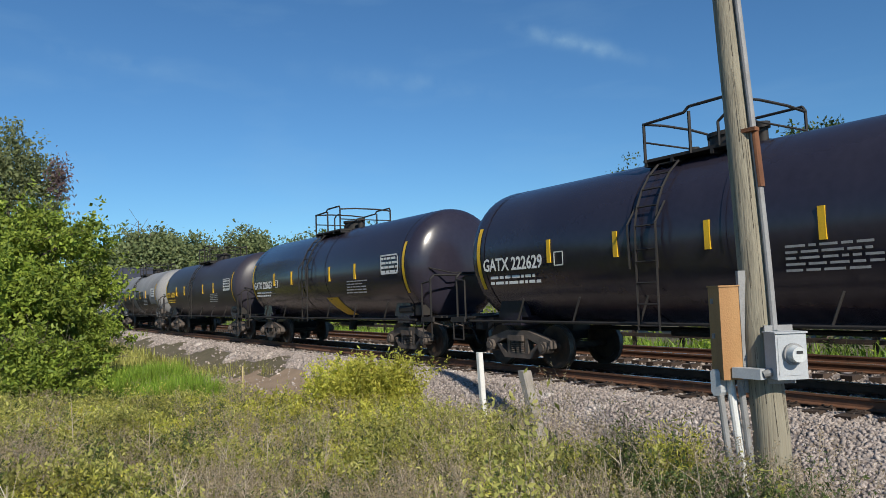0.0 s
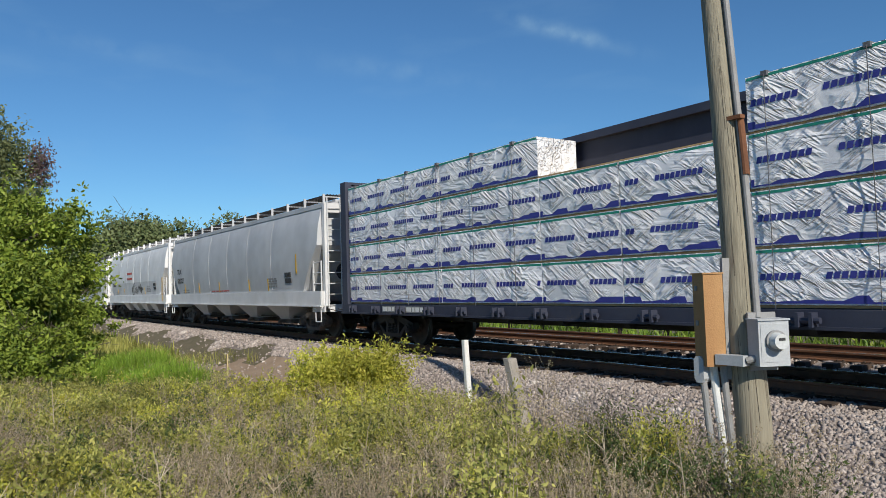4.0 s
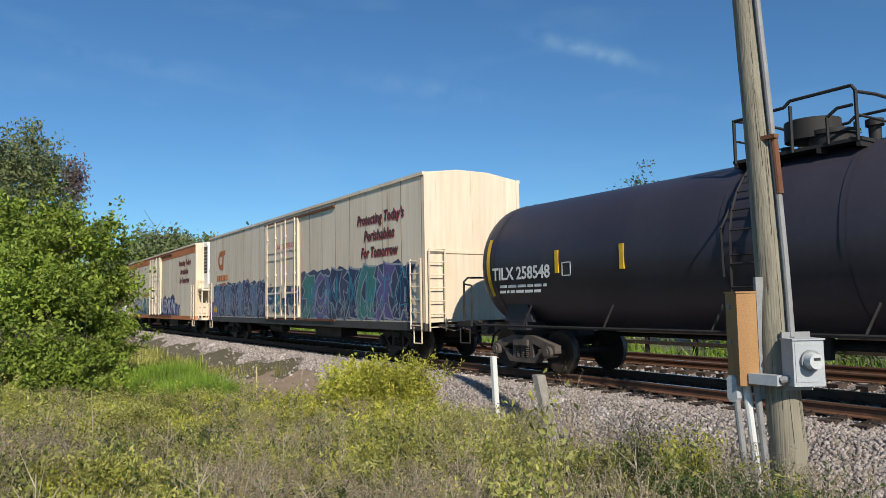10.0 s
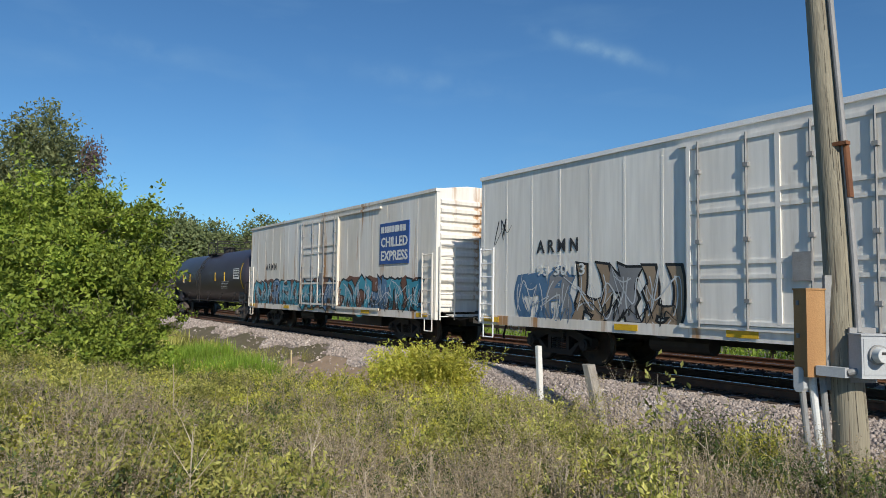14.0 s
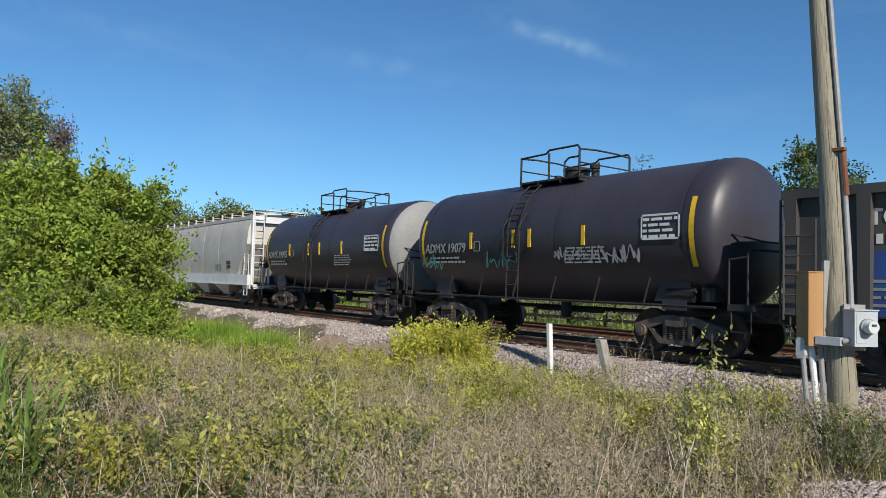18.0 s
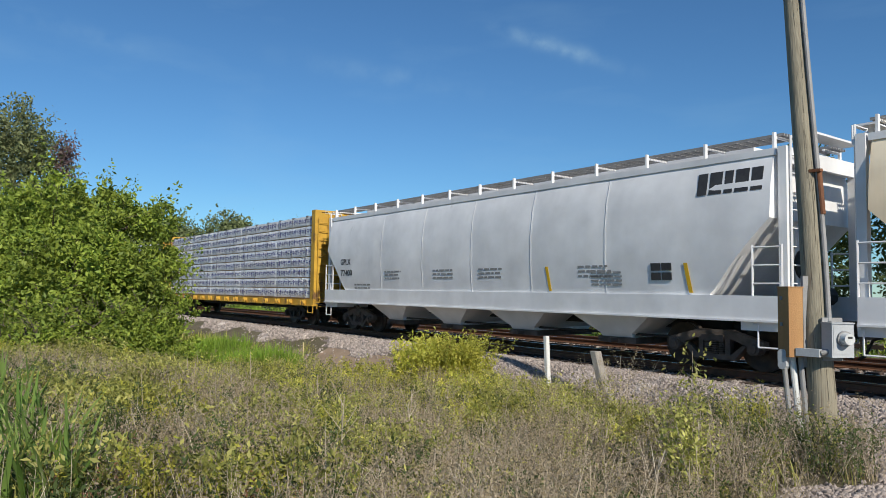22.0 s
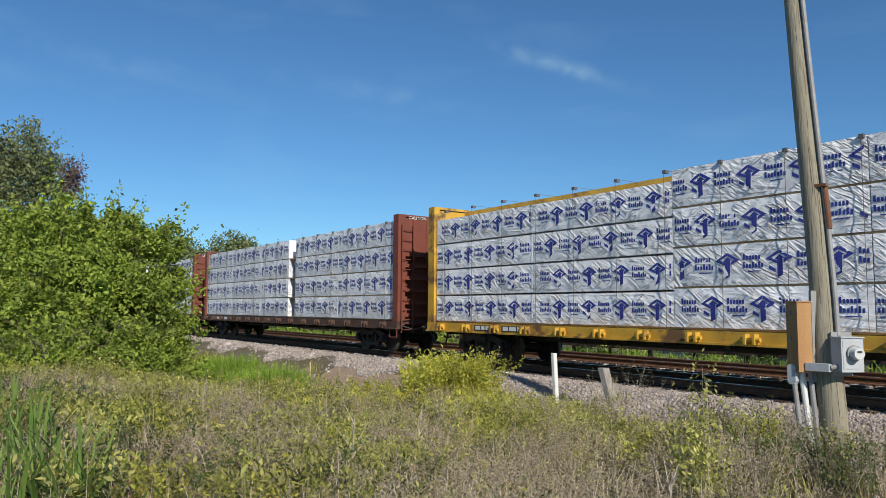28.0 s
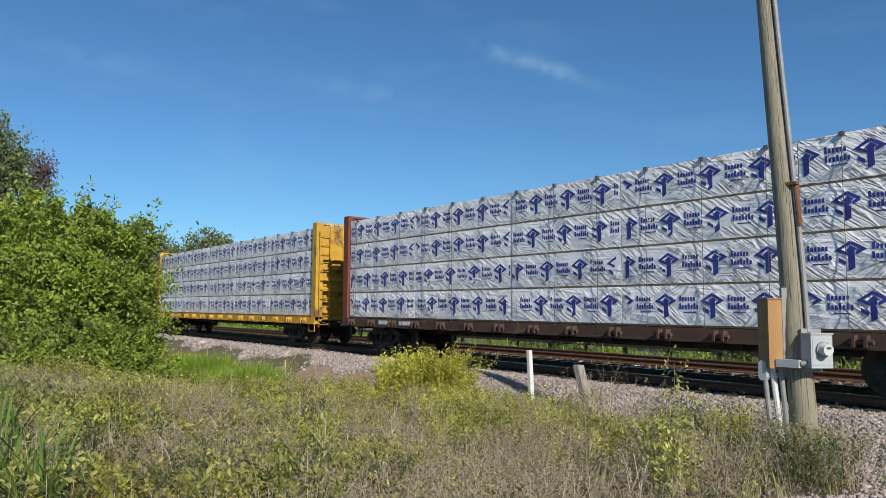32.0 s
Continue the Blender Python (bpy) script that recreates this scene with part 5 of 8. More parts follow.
# ---- centre-beam cars with wrapped lumber ----
def print_sierra(bm, x0, x1, z0, z1, y, pitch, rnd):
    """Repeated emblem with two bars of print: plain shapes."""
    k = z1 - z0
    x = x0 + rnd.uniform(-0.6, 0.0) * pitch
    while x < x1:
        c, zc = x + 0.28 * k, z0 + k * 0.5

        def put(pts):
            if min(p[0] for p in pts) > x0 + 0.02 and max(p[0] for p in pts) < x1 - 0.02:
                flat(bm, pts, y)
        # emblem: a notched diamond over a stem
        put([(c - 0.32 * k, zc + 0.10 * k), (c - 0.05 * k, zc - 0.02 * k), (c - 0.05 * k, zc + 0.05 * k), (c - 0.19 * k, zc + 0.12 * k), (c, zc + 0.22 * k), (c, zc + 0.30 * k)])
        put([(c + 0.01 * k, zc + 0.30 * k), (c + 0.01 * k, zc + 0.22 * k), (c + 0.19 * k, zc + 0.12 * k), (c + 0.11 * k, zc + 0.07 * k), (c + 0.11 * k, zc + 0.0 * k), (c + 0.33 * k, zc + 0.11 * k)])
        put([(c - 0.05 * k, zc - 0.34 * k), (c + 0.08 * k, zc - 0.28 * k), (c + 0.08 * k, zc + 0.10 * k), (c + 0.15 * k, zc + 0.10 * k), (c + 0.01 * k, zc + 0.19 * k), (c - 0.11 * k, zc + 0.08 * k), (c - 0.05 * k, zc + 0.08 * k)])
        put([(c - 0.24 * k, zc - 0.14 * k), (c - 0.09 * k, zc - 0.22 * k), (c - 0.09 * k, zc - 0.14 * k), (c - 0.24 * k, zc - 0.05 * k)])
        # two short lines of print as plain bars
        a = c + 0.42 * k
        for row, cnt in ((0.10, 6), (-0.10, 7)):
            for i in range(cnt):
                lw = 0.078 * k
                tall = (0.145 if i == 0 or (row < 0 and i in (3, 5)) else 0.10) * k
                put([(a + i * lw, zc + row * k), (a + i * lw + lw * 0.66, zc + row * k), (a + i * lw + lw * 0.66, zc + row * k + tall), (a + i * lw, zc + row * k + tall)])
        put([(a + 0.12 * k, zc - 0.19 * k), (a + 0.46 * k, zc - 0.19 * k), (a + 0.46 * k, zc - 0.165 * k), (a + 0.12 * k, zc - 0.165 * k)])
        x += pitch


PACKS = {}


def wrap_mesh(w, h, d, key, kind):
    """A wrapped bundle: slightly slack faces and rounded edges, with its print."""
    if (w, h, d, key, kind) in PACKS:
        return PACKS[(w, h, d, key, kind)]
    rnd = random.Random(key)
    bm = bmesh.new()
    nx, nz = max(4, int(w / 0.3)), 4
    def bulge(u, v):
        return 0.016 * math.sin(u * 9 + key) * math.cos(v * 7) + rnd.uniform(-0.012, 0.010)
    grid = [[bm.verts.new((-w / 2 + w * i / nx, -d / 2 + (0.02 if i in (0, nx) or j in (0, nz) else bulge(i, j)), h * j / nz)) for j in range(nz + 1)] for i in range(nx + 1)]
    for i in range(nx):
        for j in range(nz):
            bm.faces.new((grid[i][j], grid[i + 1][j], grid[i + 1][j + 1], grid[i][j + 1]))
    grid_y = [[v.co.y for v in row] for row in grid]
    back = [bm.verts.new((x, d / 2, z)) for x, z in ((-w / 2, 0), (w / 2, 0), (w / 2, h), (-w / 2, h))]
    bm.faces.new(back[::-1])
    bm.faces.new([grid[i][nz] for i in range(nx + 1)] + [back[2], back[3]])
    bm.faces.new([grid[i][0] for i in range(nx, -1, -1)] + [back[0], back[1]])
    bm.faces.new([grid[nx][j] for j in range(nz + 1)] + [back[2], back[1]])
    bm.faces.new([grid[0][j] for j in range(nz, -1, -1)] + [back[0], back[3]])
    body = finish(bm, "lumber_pack", 40)
    body.materials.append(M["wrap"])
    bm = bmesh.new()
    y = -d / 2
    depth = [[grid_y[i][j] for j in range(nz + 1)] for i in range(nx + 1)]

    def lay_print():
        """The print follows the slack of the wrap."""
        for v in bm.verts:
            a, c = min(max((v.co.x + w / 2) / w * nx, 0), nx - 0.001), min(max(v.co.z / h * nz, 0), nz - 0.001)
            i, j = int(a), int(c)
            u, q = a - i, c - j
            v.co.y = (depth[i][j] * (1 - u) + depth[i + 1][j] * u) * (1 - q) + (depth[i][j + 1] * (1 - u) + depth[i + 1][j + 1] * u) * q - 0.007

    if kind == "river":
        flat(bm, [(-w / 2 + 0.01, 0.02), (w / 2 - 0.01, 0.02), (w / 2 - 0.01, 0.16 * h), (-w / 2 + 0.01, 0.16 * h)], y)
        x = -w / 2 + rnd.uniform(-0.7, 0.1)
        while x < w / 2:
            for i in range(9):
                a = x + i * 0.105
                if a > -w / 2 + 0.05 and a + 0.1 < w / 2 - 0.03:
                    flat(bm, [(a, h * 0.44), (a + 0.082, h * 0.44), (a + 0.105, h * 0.56), (a + 0.023, h * 0.56)], y)
            x += 1.28
        lay_print()
        pr = finish(bm, "wrap_print")
        pr.materials.append(M["print_blue"])
        bm = bmesh.new()
        flat(bm, [(-w / 2 + 0.01, h * 0.93), (w / 2 - 0.01, h * 0.93), (w / 2 - 0.01, h - 0.015), (-w / 2 + 0.01, h - 0.015)], y)
        lay_print()
        pg = finish(bm, "wrap_band")
        pg.materials.append(M["print_green"])
        out = (body, pr, pg)
    else:
        print_sierra(bm, -w / 2, w / 2, 0, h, y, 1.32 * h, rnd)
        lay_print()
        pr = finish(bm, "wrap_print")
        pr.materials.append(M["print_blue"])
        out = (body, pr, None)
    PACKS[(w, h, d, key, kind)] = out
    return out


def bulkhead_mesh():
    bm = bmesh.new()
    W, z0, z1 = 1.42, 0.95, 4.66
    for y in (-W, W):
        box(bm, -0.26, 0.02, min(y, y - math.copysign(0.2, y)), max(y, y - math.copysign(0.2, y)), z0, z1)
        box(bm, 0.02, 0.06, min(y, y - math.copysign(0.3, y)), max(y, y - math.copysign(0.3, y)), z0, z1)
    for z in (1.3, 1.72, 2.14, 2.56, 2.98, 3.40, 3.82, 4.24):
        box(bm, -0.2, 0.02, -W + 0.2, W - 0.2, z - 0.06, z + 0.06)
    box(bm, -0.26, 0.06, -W, W, z1, z1 + 0.07)
    box(bm, -0.24, 0.04, -W + 0.2, W - 0.2, 3.3, 4.62)
    box(bm, -0.22, -0.17, -W + 0.2, W - 0.2, z0, 3.3)
    for y in (-0.75, -0.2, 0.75):
        box(bm, 0.0, 0.07, y - 0.07, y + 0.07, z0 + 2.3, z1)
    return [finish(b, "bulkhead" if i == 0 else "bulkhead_rib") for i, b in enumerate(pieces(bm))]


BULK = bulkhead_mesh()


def centerbeam(label, front, rear, paint, tiers, kind, seed, splits, step=None, gap=None, low=(), under="black_steel"):
    length = front - rear
    half = length / 2
    car = thing("centerbeam_flatcar", label, "flatcar", "freight train")
    zd = 1.12
    bm = bmesh.new()
    for s in (-1, 1):
        y0, y1 = sorted((s * 1.28, s * 1.44))
        box(bm, -half, half, y0, y1, 0.86, zd - 0.03)
        y0, y1 = sorted((s * 1.2, s * 1.5))
        box(bm, -half, half, y0, y1, 0.82, 0.865)
    box(bm, -half, half, -1.28, 1.28, zd - 0.12, zd - 0.02)
    part("deck", bm, "deck_grime" if paint == "cb_red" else paint, car)
    bm = bmesh.new()
    box(bm, -half + 0.3, half - 0.3, -0.28, 0.28, 0.62, 0.9)
    for k in range(13):
        x = -half + 0.9 + k * (length - 1.8) / 12
        box(bm, x - 0.06, x + 0.06, -1.3, 1.3, 0.74, 0.88)
    part("underframe", bm, under, car)
    # winches on the sill
    n = 16
    for k in range(n):
        x = -half + 0.8 + k * (length - 1.6) / (n - 1)
        bm = bmesh.new()
        for s in (-1, 1):
            box(bm, x - 0.12, x - 0.07, min(s * 1.44, s * 1.6), max(s * 1.44, s * 1.6), 0.86, 1.06)
            box(bm, x + 0.07, x + 0.12, min(s * 1.44, s * 1.6), max(s * 1.44, s * 1.6), 0.86, 1.06)
            tube(bm, (x - 0.2, s * 1.53, 0.95), (x + 0.2, s * 1.53, 0.95), 0.045, 8)
        part("winch", bm, "deck_grime" if paint == "cb_red" else paint, car)
    for s in (-1, 1):
        b = part("bulkhead", BULK[0].copy(), paint, car, at=pose(s * (half - 0.06), 0, 0, 0, 0, 0 if s > 0 else 180))
        for me in BULK[1:]:
            part("bulkhead_rib", me.copy(), paint, b)
        bm = bmesh.new()
        end_ladder(bm, 0.14, -1.3, -0.85, 0.7, 4.4)
        stirrup(bm, -0.2, -1.42, 0.95, 0.45, 0.4)
        part("ladder", bm, paint, b)
        bogie(car, s * (half - 2.3), "black_steel")
    bm = bmesh.new()
    box(bm, -half + 0.1, half - 0.1, -0.06, 0.06, zd, 4.5)
    box(bm, -half + 0.1, half - 0.1, -0.2, 0.2, 4.5, 4.66)
    part("centre_beam", bm, paint, car)
    # load
    total = 3.42
    h = total / tiers
    inner = length - 0.72
    rnd = random.Random(seed)
    for s in (-1, 1):
        x = -inner / 2
        for bi, fr in enumerate(splits):
            w = inner * fr
            if gap == bi:
                x += w
                continue
            hb = h * (0.93 if bi in low else 1.0)
            for t in range(tiers):
                if step and bi in step and t >= step[bi]:
                    continue
                body, pr, pg = wrap_mesh(round(w - 0.02, 3), round(hb - 0.045, 3), 1.12, seed * 7 + bi * 3 + t % 4, kind)
                p = part("lumber_pack", body, "wrap", car, at=pose(x + w / 2, s * 0.80, zd + t * hb + 0.03, 0, 0, 0 if s < 0 else 180))
                if s < 0:
                    part("wrap_print", pr, "print_blue", p)
                    if pg:
                        part("wrap_band", pg, "print_green", p)
            x += w
    # dunnage strips between tiers, tie-down cables and corner shields
    bm = bmesh.new()
    for t in range(tiers):
        box(bm, -inner / 2 + 0.05, inner / 2 - 0.05, -1.30, 1.30, zd + t * h - 0.012, zd + t * h + 0.026)
    part("dunnage", bm, "lumber", car)
    n = 15
    for k in range(n):
        x = -inner / 2 + 0.5 + k * (inner - 1.0) / (n - 1)
        if step or gap is not None:
            a = -inner / 2
            skip = False
            for bi, fr in enumerate(splits):
                if a <= x <= a + inner * fr and (bi == gap or (step and bi in step)):
                    skip = True
                a += inner * fr
            if skip:
                continue
        bm = bmesh.new()
        zt = zd + total
        for s in (-1, 1):
            pipe(bm, [(x, s * 0.25, zt + 0.02), (x, s * 1.37, zt + 0.008), (x, s * 1.405, zt - 0.05), (x, s * 1.405, 1.0)], 0.006, 4)
        part("tie_down_cable", bm, "strap", car)
        bm = bmesh.new()
        for s in (-1, 1):
            y0, y1 = sorted((s * 1.28, s * 1.40))
            box(bm, x - 0.045, x + 0.045, y0, y1, zt - 0.06, zt + 0.008)
        part("corner_shield", bm, "strap", car)
    bm = bmesh.new()
    for a, w in ((-half + 2.4, 0.75), (-half + 3.6, 1.0)):
        box(bm, a, a + w, -1.452, -1.441, 0.89, 1.05)
    part("number_plate", bm, "dark_mark" if paint == "cb_yellow" else "grey_mark", car)
    bars(car, -half + 2.45, -1.455, 1.03, 0.6, 1, "white_mark", tall=0.11, seed=seed)
    bars(car, -half + 3.65, -1.455, 1.03, 0.9, 1, "white_mark", tall=0.11, seed=seed + 1)
    if paint != "cb_blue":
        letter(car, "CAUTION", half + 0.02, -1.0, 4.58, 0.16, "white_mark", width=0.7).matrix_basis = pose(half + 0.014, -1.0, 4.58, 90, 0, 90)
    draft_gear(car, length + 0.3, 0.6)
    return car


# ---- the train: front and rear of each car along the track at the start ----
TRAIN = []


def add(car, front, rear):
    TRAIN.append((car, (front + rear) / 2))
    return car


add(tank_car("glossy black tank car with white lettering and yellow strips", -0.85, -12.85, "black_tank", mark="GATX", number="222629", seed=1), -0.85, -12.85)
add(tank_car("glossy black tank car with a yellow panel on its side", -14.85, -28.15, "black_tank", mark="GATX", number="222623", logo="yellow", seed=2), -14.85, -28.15)
add(tank_car("dull black tank car with yellow lettering and rusty bogies", -29.85, -43.6, "dull_tank", radius=1.49, mid=2.38, mark="UTLX", number="662829", mark_mat="yellow", seed=3), -29.85, -43.6)
add(tank_car("grey tank car with black bitumen spills down its side", -45.35, -59.2, "grey_tank", radius=1.49, mid=2.38, mark_mat="yellow", seed=4, spill=True), -45.35, -59.2)
c = add(centerbeam("navy centre-beam flatcar loaded with blue-printed wrapped lumber", -60.7, -82.2, "cb_blue", 4, "river", 11, (0.23, 0.17, 0.1, 0.12, 0.18, 0.2), step={2: 3, 3: 3}), -60.7, -82.2)


def hop(label, f, r, paint, **k):
    return add(covered_hopper(label, f, r, paint, **k), f, r), (f - r) / 2


c, h = hop("light grey covered hopper with a curved side and black roof walk", -83.3, -101.6, "hop_grey", sill="hop_pale", seed=21)
side_letter(c, "smooth", "TILX", -h + 1.35, 2.50, 0.34, "dark_mark", width=0.8, bold=0.008)
side_letter(c, "smooth", "620327", -h + 1.35, 2.05, 0.34, "dark_mark", width=1.15, bold=0.008)
strips(c, h, (-h + 2.6, -h + 5.0, -h + 8.0, h - 6.6, h - 4.6), 1.54, 2.0)
strips(c, h, (h - 1.95,), 2.1, 2.75)
bars(c, -2.2, -1.625, 1.62, 2.4, 1, "red_mark", tall=0.05, seed=3)
c, h = hop("white covered hopper with black sprayed scribble and tan roof walk", -102.6, -118.95, "hop_white", seed=22, slope=2.1, patch="hop_pale")
side_letter(c, "smooth", "GPFX", -h + 1.3, 2.62, 0.33, "dark_mark", width=0.8, bold=0.008)
side_letter(c, "smooth", "10389", -h + 1.3, 2.12, 0.33, "dark_mark", width=1.0, bold=0.008)
bars(c, -h + 6.2, -1.625, 2.95, 1.6, 2, "red_mark", pitch=0.34, tall=0.13, seed=31)
scribble(c, -h + 7.6, 1.45, 2.9, 0.85, -1.625, "spray_black", 7, 0.03)
scribble(c, -h + 9.8, 1.6, 1.0, 0.6, -1.626, "spray_black", 9, 0.022)
strips(c, h, (-h + 3.1, -h + 5.2, h - 5.2), 1.54, 1.95, lean=-0.08)
strips(c, h, (h - 0.75,), 1.15, 2.45, y=-1.66, w=0.16)
c, h = hop("pale grey covered hopper with long seams and graffiti", -120.5, -138.3, "hop_white", style="ribbed", seed=23, slope=1.0, outlets=4)
side_letter(c, "ribbed", "NAHX 58732", -h + 1.8, 2.28, 0.38, "dark_mark", width=2.0, bold=0.008)
bm = bmesh.new()
box(bm, -h + 1.2, -h + 1.5, -1.6, -1.585, 1.75, 2.15)
part("red_panel", bm, "red_mark", c)
scribble(c, -h + 6.4, 1.3, 3.2, 0.95, -1.594, "spray_black", 71, 0.03)
scribble(c, -h + 6.6, 1.25, 2.6, 0.8, -1.597, "spray_dull", 72, 0.045)
scribble(c, -h + 4.3, 1.5, 1.0, 1.1, -1.594, "spray_dull", 73, 0.06)
scribble(c, -h + 8.0, 1.6, 1.6, 0.7, -1.6, "spray_dull", 12, 0.025)
scribble(c, -h + 6.0, 1.05, 3.0, 0.35, -1.61, "spray_blue", 13, 0.015)
strips(c, h, (-h + 0.1, -h + 3.1, -h + 6.6, h - 5.5, h - 1.3), 0.87, 0.99, y=-1.64, w=0.6)
c, h = hop("peeling covered hopper with broad rust patches over old grey paint", -138.75, -156.45, "hop_rust", style="ribbed", seed=24, slope=1.0, roof="rust")
side_letter(c, "ribbed", "NAHX 59197", -h + 1.5, 2.28, 0.34, "dark_mark", width=1.8)
scribble(c, -h + 2.6, 1.5, 1.5, 0.7, -1.6, "spray_black", 31, 0.018)
scribble(c, -h + 3.9, 1.5, 1.5, 0.6, -1.6, "spray_black", 33, 0.014)
strips(c, h, (-h + 0.6, -h + 3.1, -h + 6.6, h - 5.5), 1.55, 1.68, y=-1.6, w=0.55)
bm = bmesh.new()
box(bm, 0.6, 1.25, -1.6, -1.5775, 3.0, 3.35)
part("fresh_panel", bm, "clean_white", c)
add(tank_car("dull black tank car with a domed manway and grey bogies", -157.2, -172.75, "dull_tank", radius=1.48, mid=2.38, mark="TILX", number="258548", blobs=True, seed=5), -157.2, -172.75)


def lettered_reefer(c, h, slogan, seed):
    if slogan:
        for i, (word, dx) in enumerate((("Protecting Today's", 0.0), ("Perishables", 0.45), ("For Tomorrow", 0.25))):
            letter(c, word, h - 3.95 + dx, -1.614, 3.95 - 0.5 * i, 0.42, "dark_mark", width=(2.9, 1.9, 2.3)[i], shear=0.25, bold=0.006)
            letter(c, word, h - 3.92 + dx, -1.6105, 3.91 - 0.5 * i, 0.42, "red_mark", width=(2.9, 1.9, 2.3)[i], shear=0.25, bold=0.006)
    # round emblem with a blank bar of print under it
    x, z = -h + 2.15, 3.75
    bm = bmesh.new()
    arc = [(x - 0.12 + 0.48 * math.cos(radians(d)), z + 0.46 * math.sin(radians(d))) for d in range(50, 331, 20)]
    core = [(x - 0.12 + 0.25 * math.cos(radians(d)), z + 0.22 * math.sin(radians(d))) for d in range(330, 49, -20)]
    flat(bm, arc + core, -1.611)
    flat(bm, [(x + 0.02, z + 0.46), (x + 0.62, z + 0.46), (x + 0.58, z + 0.24), (x + 0.36, z + 0.24), (x + 0.30, z - 0.46), (x + 0.06, z - 0.46), (x + 0.12, z + 0.24), (x - 0.02, z + 0.24)], -1.6118)
    part("emblem", bm, "orange", c)
    bars(c, x - 0.75, -1.611, z - 0.72, 1.9, 1, "orange", tall=0.26, seed=seed)
    bars(c, x - 0.3, -1.611, z - 1.12, 1.2, 1, "orange", tall=0.09, seed=seed + 1)
    letter(c, "CRYX", x - 0.2, -1.611, z - 1.5, 0.24, "dark_mark", width=0.75)
    bm = bmesh.new()
    box(bm, -h + 0.9, -h + 1.4, -1.622, -1.6, 1.25, 1.5)
    part("warning_plate", bm, "yellow", c)


f, r = -174.7, -195.65
c = add(reefer("cream refrigerator car covered low down in blue graffiti", f, r, "reef_cream", "gondola", 0.82, 4.98, 1.6, 19, seed=41), f, r)
h = (f - r) / 2
lettered_reefer(c, h, True, 5)
letter(c, "LAKE SUPERIOR", -0.6, -1.665, 3.69, 0.3, "red_mark", width=2.1)
graffiti(c, -h + 0.9, -2.0, 1.1, 2.5, -1.6035, ("spray_blue", "spray_navy"), "spray_silver", "spray_lilac", 51, 8, back="spray_night")
graffiti(c, -1.7, 1.7, 1.2, 2.3, -1.6625, ("spray_navy", "spray_teal"), "spray_silver", "spray_cyan", 52, 3)
graffiti(c, 2.0, h - 0.5, 1.1, 2.6, -1.6035, ("spray_teal", "spray_purple", "spray_navy", "spray_navy"), "spray_silver", "spray_cyan", 53, 7, back="spray_night")
graffiti(c, -h + 0.2, -h + 1.4, 1.05, 1.7, -1.6045, ("spray_purple",), "spray_purple", "spray_lilac", 54, 2)
f, r = -198.6, -219.7
c = add(reefer("cream refrigerator car with orange band and white cooling unit", f, r, "reef_cream", "orange", 0.82, 4.98, 1.6, 19, unit=True, seed=42), f, r)
h = (f - r) / 2
lettered_reefer(c, h, True, 8)
bm = bmesh.new()
for a, b, top in ((1.5, 2.4, 2.1), (2.4, 3.5, 2.3), (3.5, 4.6, 2.2), (4.6, h - 4.9, 2.35)):
    flat(bm, [(a, 0.98), (b, 0.98), (b + 0.05, top - 0.35), ((a + b) / 2, top), (a - 0.05, top - 0.2)], -1.6035)
part("sprayed_background", bm, "spray_navy", c, "dark blue sprayed background")
for k, (ch, x, wd, tilt) in enumerate((("D", 1.55, 0.82, -0.1), ("E", 2.42, 0.68, 0.1), ("M", 3.12, 0.95, 0.0), ("O", 4.1, 0.72, 0.0), ("N", 4.86, 0.85, 0.12))):
    letter(c, ch, x - 0.04, -1.6065 - 0.0012 * k, 1.12, 1.34, "spray_navy", width=wd + 0.09, shear=tilt, bold=0.06)
    letter(c, ch, x, -1.6135 - 0.0012 * k, 1.16, 1.25, "spray_lilac" if k % 2 else "spray_white", width=wd, shear=tilt, bold=0.012)
scribble(c, 1.5, 1.0, h - 6.4, 1.2, -1.622, "spray_lilac", 61, 0.014)
graffiti(c, h - 5.2, h - 3.6, 1.0, 1.7, -1.6035, ("spray_navy", "spray_purple"), "spray_blue", "spray_lilac", 62, 2)
graffiti(c, -h + 2.6, -h + 9.3, 0.95, 2.15, -1.6035, ("spray_silver", "spray_lilac", "spray_silver", "spray_teal"), "spray_black", "spray_white", 63, 6)
scribble(c, -h + 1.5, 1.4, 1.2, 0.7, -1.612, "spray_black", 64)
scribble(c, -h + 6.0, 2.25, 3.2, 0.3, -1.6125, "spray_orange", 65, 0.04)
